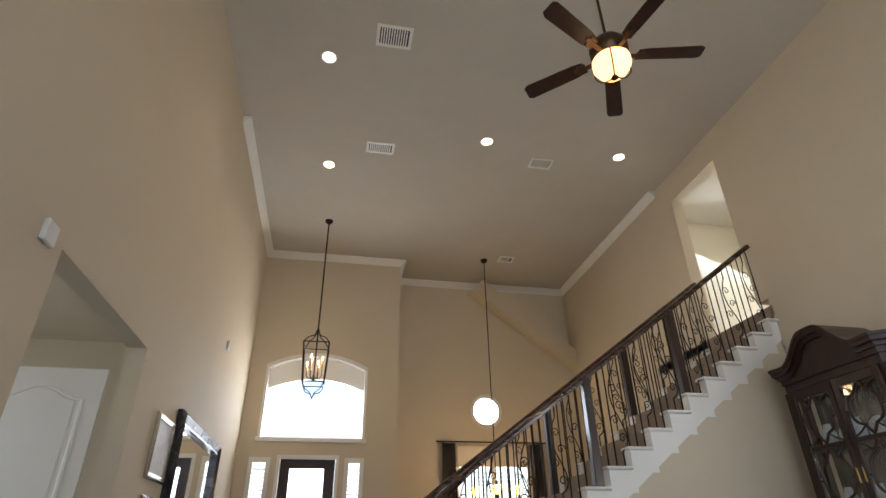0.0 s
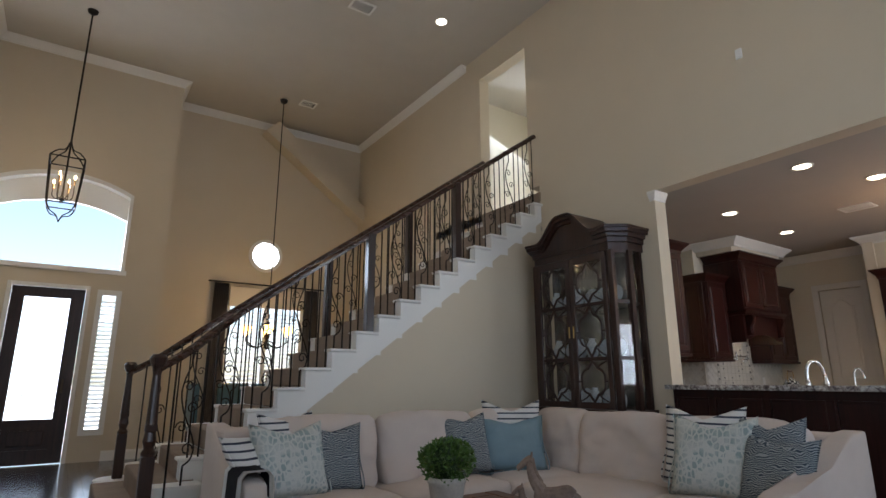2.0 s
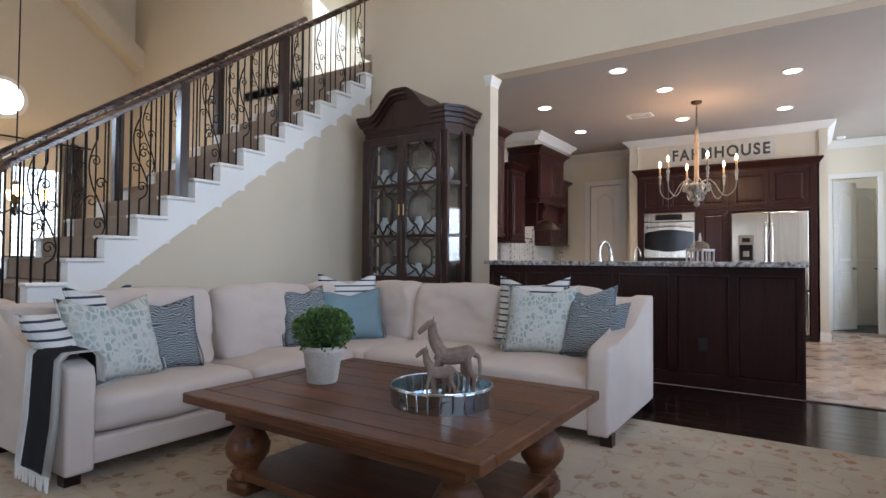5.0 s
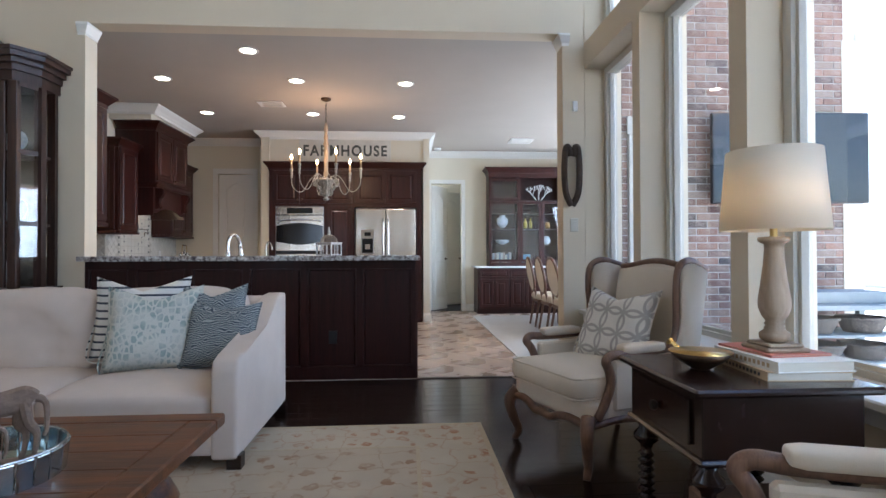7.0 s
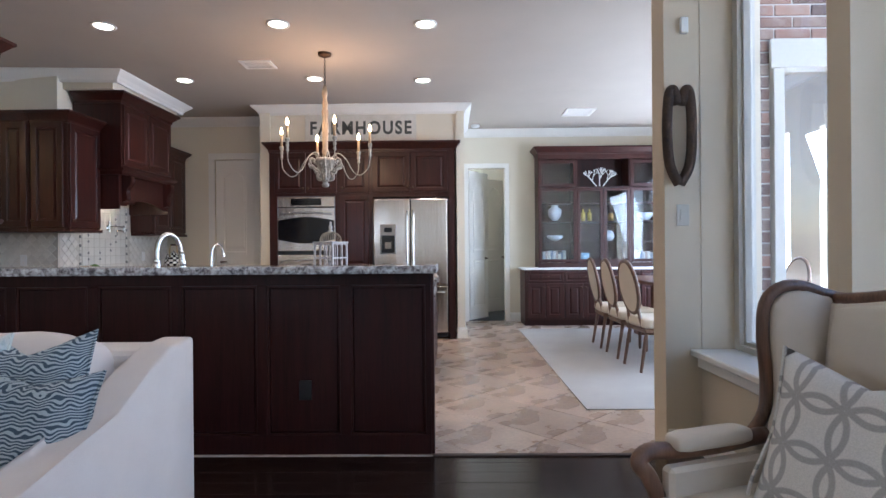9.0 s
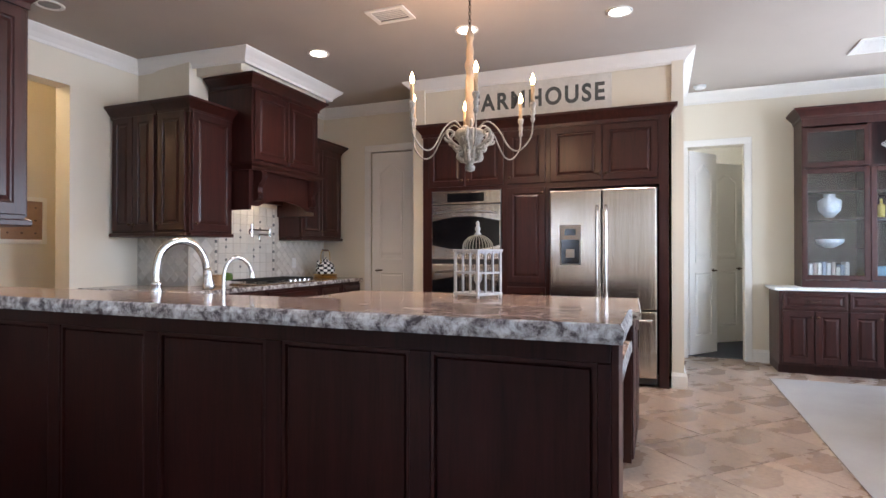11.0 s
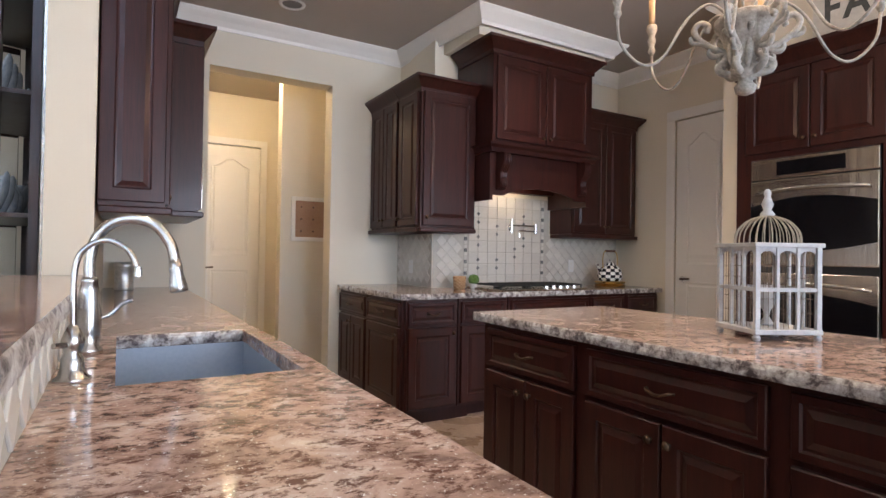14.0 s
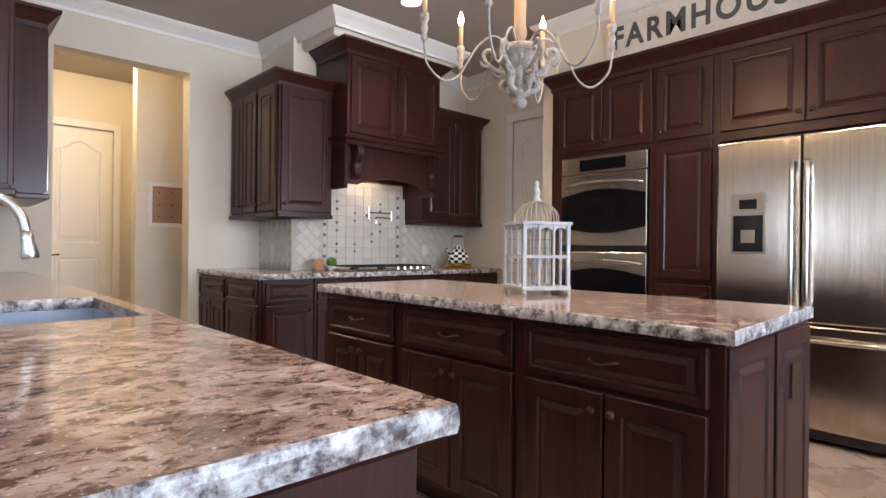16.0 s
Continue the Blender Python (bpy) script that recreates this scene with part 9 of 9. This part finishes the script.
for i, (x, y, rz) in enumerate(((7.22, -1.53, 4), (7.83, -1.52, 0), (8.43, -1.52, -2), (7.9, -3.0, 180), (8.8, -3.0, 180))):
    m = Matrix.Translation((x, y, 0.009)) @ Matrix.Rotation(radians(rz), 4, "Z")
    if first:
        copy_thing(first, m)
        continue
    c = thing("oval_back_chair", (0, 0, 0), 0, "oval-backed dining chair in pale linen with fluted wood legs", "dining chair", "breakfast chairs")
    part("seat", rounded_at(0.48, 0.46, 0.10, 0.03, (0, 0, 0.45)), M_LINEN, c, smooth=True)
    part("seat_rail", B((-0.23, 0.23, -0.22, 0.22, 0.36, 0.405), bevel=0.01), M_FRUIT, c)
    n = 24
    lean = Matrix.Translation((0, 0.22, 0.45)) @ Matrix.Rotation(radians(-10), 4, "X") @ Matrix.Translation((0, -0.22, -0.45))
    part("back_pad", move(P([(0.19 * math.cos(2 * math.pi * k / n), 0.205, 0.78 + 0.235 * math.sin(2 * math.pi * k / n)) for k in range(n)], (0, 0.03, 0)), lean), M_LINEN, c)
    part("back_frame", move(T([(0.205 * math.cos(2 * math.pi * k / n), 0.22, 0.78 + 0.25 * math.sin(2 * math.pi * k / n)) for k in range(n + 1)], 0.02, 7), lean), M_FRUIT, c, smooth=True)
    for s in (-1, 1):
        part("back_post", T([lean @ Vector((s * 0.12, 0.22, 0.58)), (s * 0.15, 0.21, 0.40)], 0.016, 7), M_FRUIT, c)
        part("leg", L([(0.012, 0), (0.016, 0.02), (0.022, 0.30), (0.03, 0.34), (0.024, 0.36)], (s * 0.2, -0.19, 0), 12), M_FRUIT, c, smooth=True)
        part("leg", T([(s * 0.19, 0.19, 0.37), (s * 0.20, 0.25, 0.0)], 0.02, 8, 0.7), M_FRUIT, c)
    c.matrix_basis = m
    first = c
vs = thing("flower_vase", (7.6, -2.2, 0.77), 0, "small vase of yellow flowers on the breakfast table", "vase")
part("vase", L([(0.03, 0), (0.045, 0.06), (0.03, 0.12), (0.035, 0.13)], seg=18), M_CHINA, vs, smooth=True)
bm = bmesh.new()
rnd = random.Random(4)
for i in range(14):
    bmesh.ops.create_icosphere(bm, subdivisions=2, radius=0.02 + 0.012 * rnd.random(), matrix=Matrix.Translation((rnd.uniform(-.07, .07), rnd.uniform(-.07, .07), 0.17 + rnd.uniform(-.04, .05))))
part("flowers", bm, M_YEL, vs)

# ---- pieces of floors and walls ----
def clip_rect(poly, x0, x1, y0, y1):
    for ax, lim, sg in ((0, x0, 1), (0, x1, -1), (1, y0, 1), (1, y1, -1)):
        out = []
        for i in range(len(poly)):
            a, b = poly[i], poly[(i + 1) % len(poly)]
            da, db = sg * (a[ax] - lim), sg * (b[ax] - lim)
            if da >= 0:
                out.append(a)
            if da * db < 0:
                t = da / (da - db)
                out.append((a[0] + (b[0] - a[0]) * t, a[1] + (b[1] - a[1]) * t))
        poly = out
        if len(poly) < 3:
            return []
    return poly


# dark planks along y
pf = thing("floor_planks", (0, 0, 0), 0, "", "", kind="structure")
rnd = random.Random(21)
pw, cache, rest = 0.127, {}, []
x = XL
while x < 5.01:
    w = min(pw, 5.012 - x)
    y = YB - rnd.random() * 1.2
    while y < YD:
        l = rnd.choice((0.9, 1.2, 1.5, 1.8))
        a, b = max(y, YB), min(y + l, YD)
        near = (x > 2.4 and a < 1.6 and b < 3.5) or (x < 1.2 and 3.4 < a < 6.6)
        if b - a > 0.05:
            if near and b - a == l and w == pw:
                if l not in cache:
                    o = part("plank", B((0.0008, pw - 0.0008, 0.0008, l - 0.0008, -0.004, 0), bevel=0.0012), M_FLOORD, pf)
                    cache[l] = o.data
                else:
                    o = new("plank", cache[l])
                    o.parent = pf
                o.location = (x, a, 0)
            else:
                rest.append((x, x + w, a, b))
        y += l
    x += pw
bm = bmesh.new()
for x0, x1, a, b in rest:
    z = -0.0004 * rnd.random()
    v = [bm.verts.new(p) for p in ((x0 + 0.0008, a + 0.0008, z), (x1 - 0.0008, a + 0.0008, z), (x1 - 0.0008, b - 0.0008, z), (x0 + 0.0008, b - 0.0008, z))]
    bm.faces.new(v)
    lo = [bm.verts.new((q.co.x, q.co.y, -0.0039)) for q in v]
    for i in range(4):
        bm.faces.new((v[i], lo[i], lo[(i + 1) % 4], v[(i + 1) % 4]))
part("planks", bm, M_FLOORD, pf, kind="stuff")

# kitchen tiles laid diagonally
tf = thing("floor_tiles", (0, 0, 0), 0, "", "", kind="structure")
structure("floor_tile_grout", B((5.04, 10.7, -3.4, 5.15, -0.0079, -0.0035)), M_GROUT)
S, c45, me = 0.50, math.cos(math.pi / 4), None
for i in range(-12, 26):
    for j in range(-14, 14):
        cx, cy = 5.3 + (i + j) * S * c45, 0.2 + (i - j) * S * c45
        r = S * c45 - 0.003
        poly = clip_rect([(cx + r, cy), (cx, cy + r), (cx - r, cy), (cx, cy - r)], 5.042, 10.7, -3.4, 5.14)
        if len(poly) < 3:
            continue
        whole = len(poly) == 4 and 5.042 + r < cx < 10.7 - r and -3.4 + r < cy < 5.14 - r
        if whole and me:
            o = new("tile", me)
            o.parent = tf
        elif whole:
            o = part("tile", P([(r, 0, -0.0034), (0, r, -0.0034), (-r, 0, -0.0034), (0, -r, -0.0034)], (0, 0, 0.0034)), M_TILE, tf)
            me = o.data
        else:
            o = part("tile", P([(px - cx, py - cy, -0.0034) for px, py in poly], (0, 0, 0.0034)), M_TILE, tf)
        o.location = (cx, cy, 0)

# bricks of the patio wall
bl, bh, g = 0.194, 0.057, 0.010
me, hi = {}, bmesh.new()
rnd = random.Random(8)
row = 0
z = -0.09
while z < 5.3:
    y = YB2 - (0.102 if row % 2 else 0)
    while y < YB1 - 0.01:
        a, b = max(y, YB2 + 0.002), min(y + bl, YB1 - 0.006)
        for q0, q1 in (((a, min(b, -1.865)), (max(a, -1.355), b)) if z < 2.29 and b > -1.865 and a < -1.355 else ((a, b),)):
            if q1 - q0 < 0.03:
                continue
            if z < 2.75 and row % 1 == 0 and row >= 5:
                key = round(q1 - q0, 2)
                if key not in me:
                    o = part("brick", B((-0.014, 0.012, 0.0, q1 - q0, 0, bh), bevel=0.003), M_BRICK, bw)
                    me[key] = o.data
                else:
                    o = new("brick", me[key])
                    o.parent = bw
                o.location = (0.0 - 0.003 * rnd.random(), q0, z)
            else:
                box(hi, -0.014, 0.012, q0, q1, z, z + bh)
        y += bl + g
    z += bh + g
    row += 1
part("bricks", hi, M_BRICK, bw, kind="stuff")
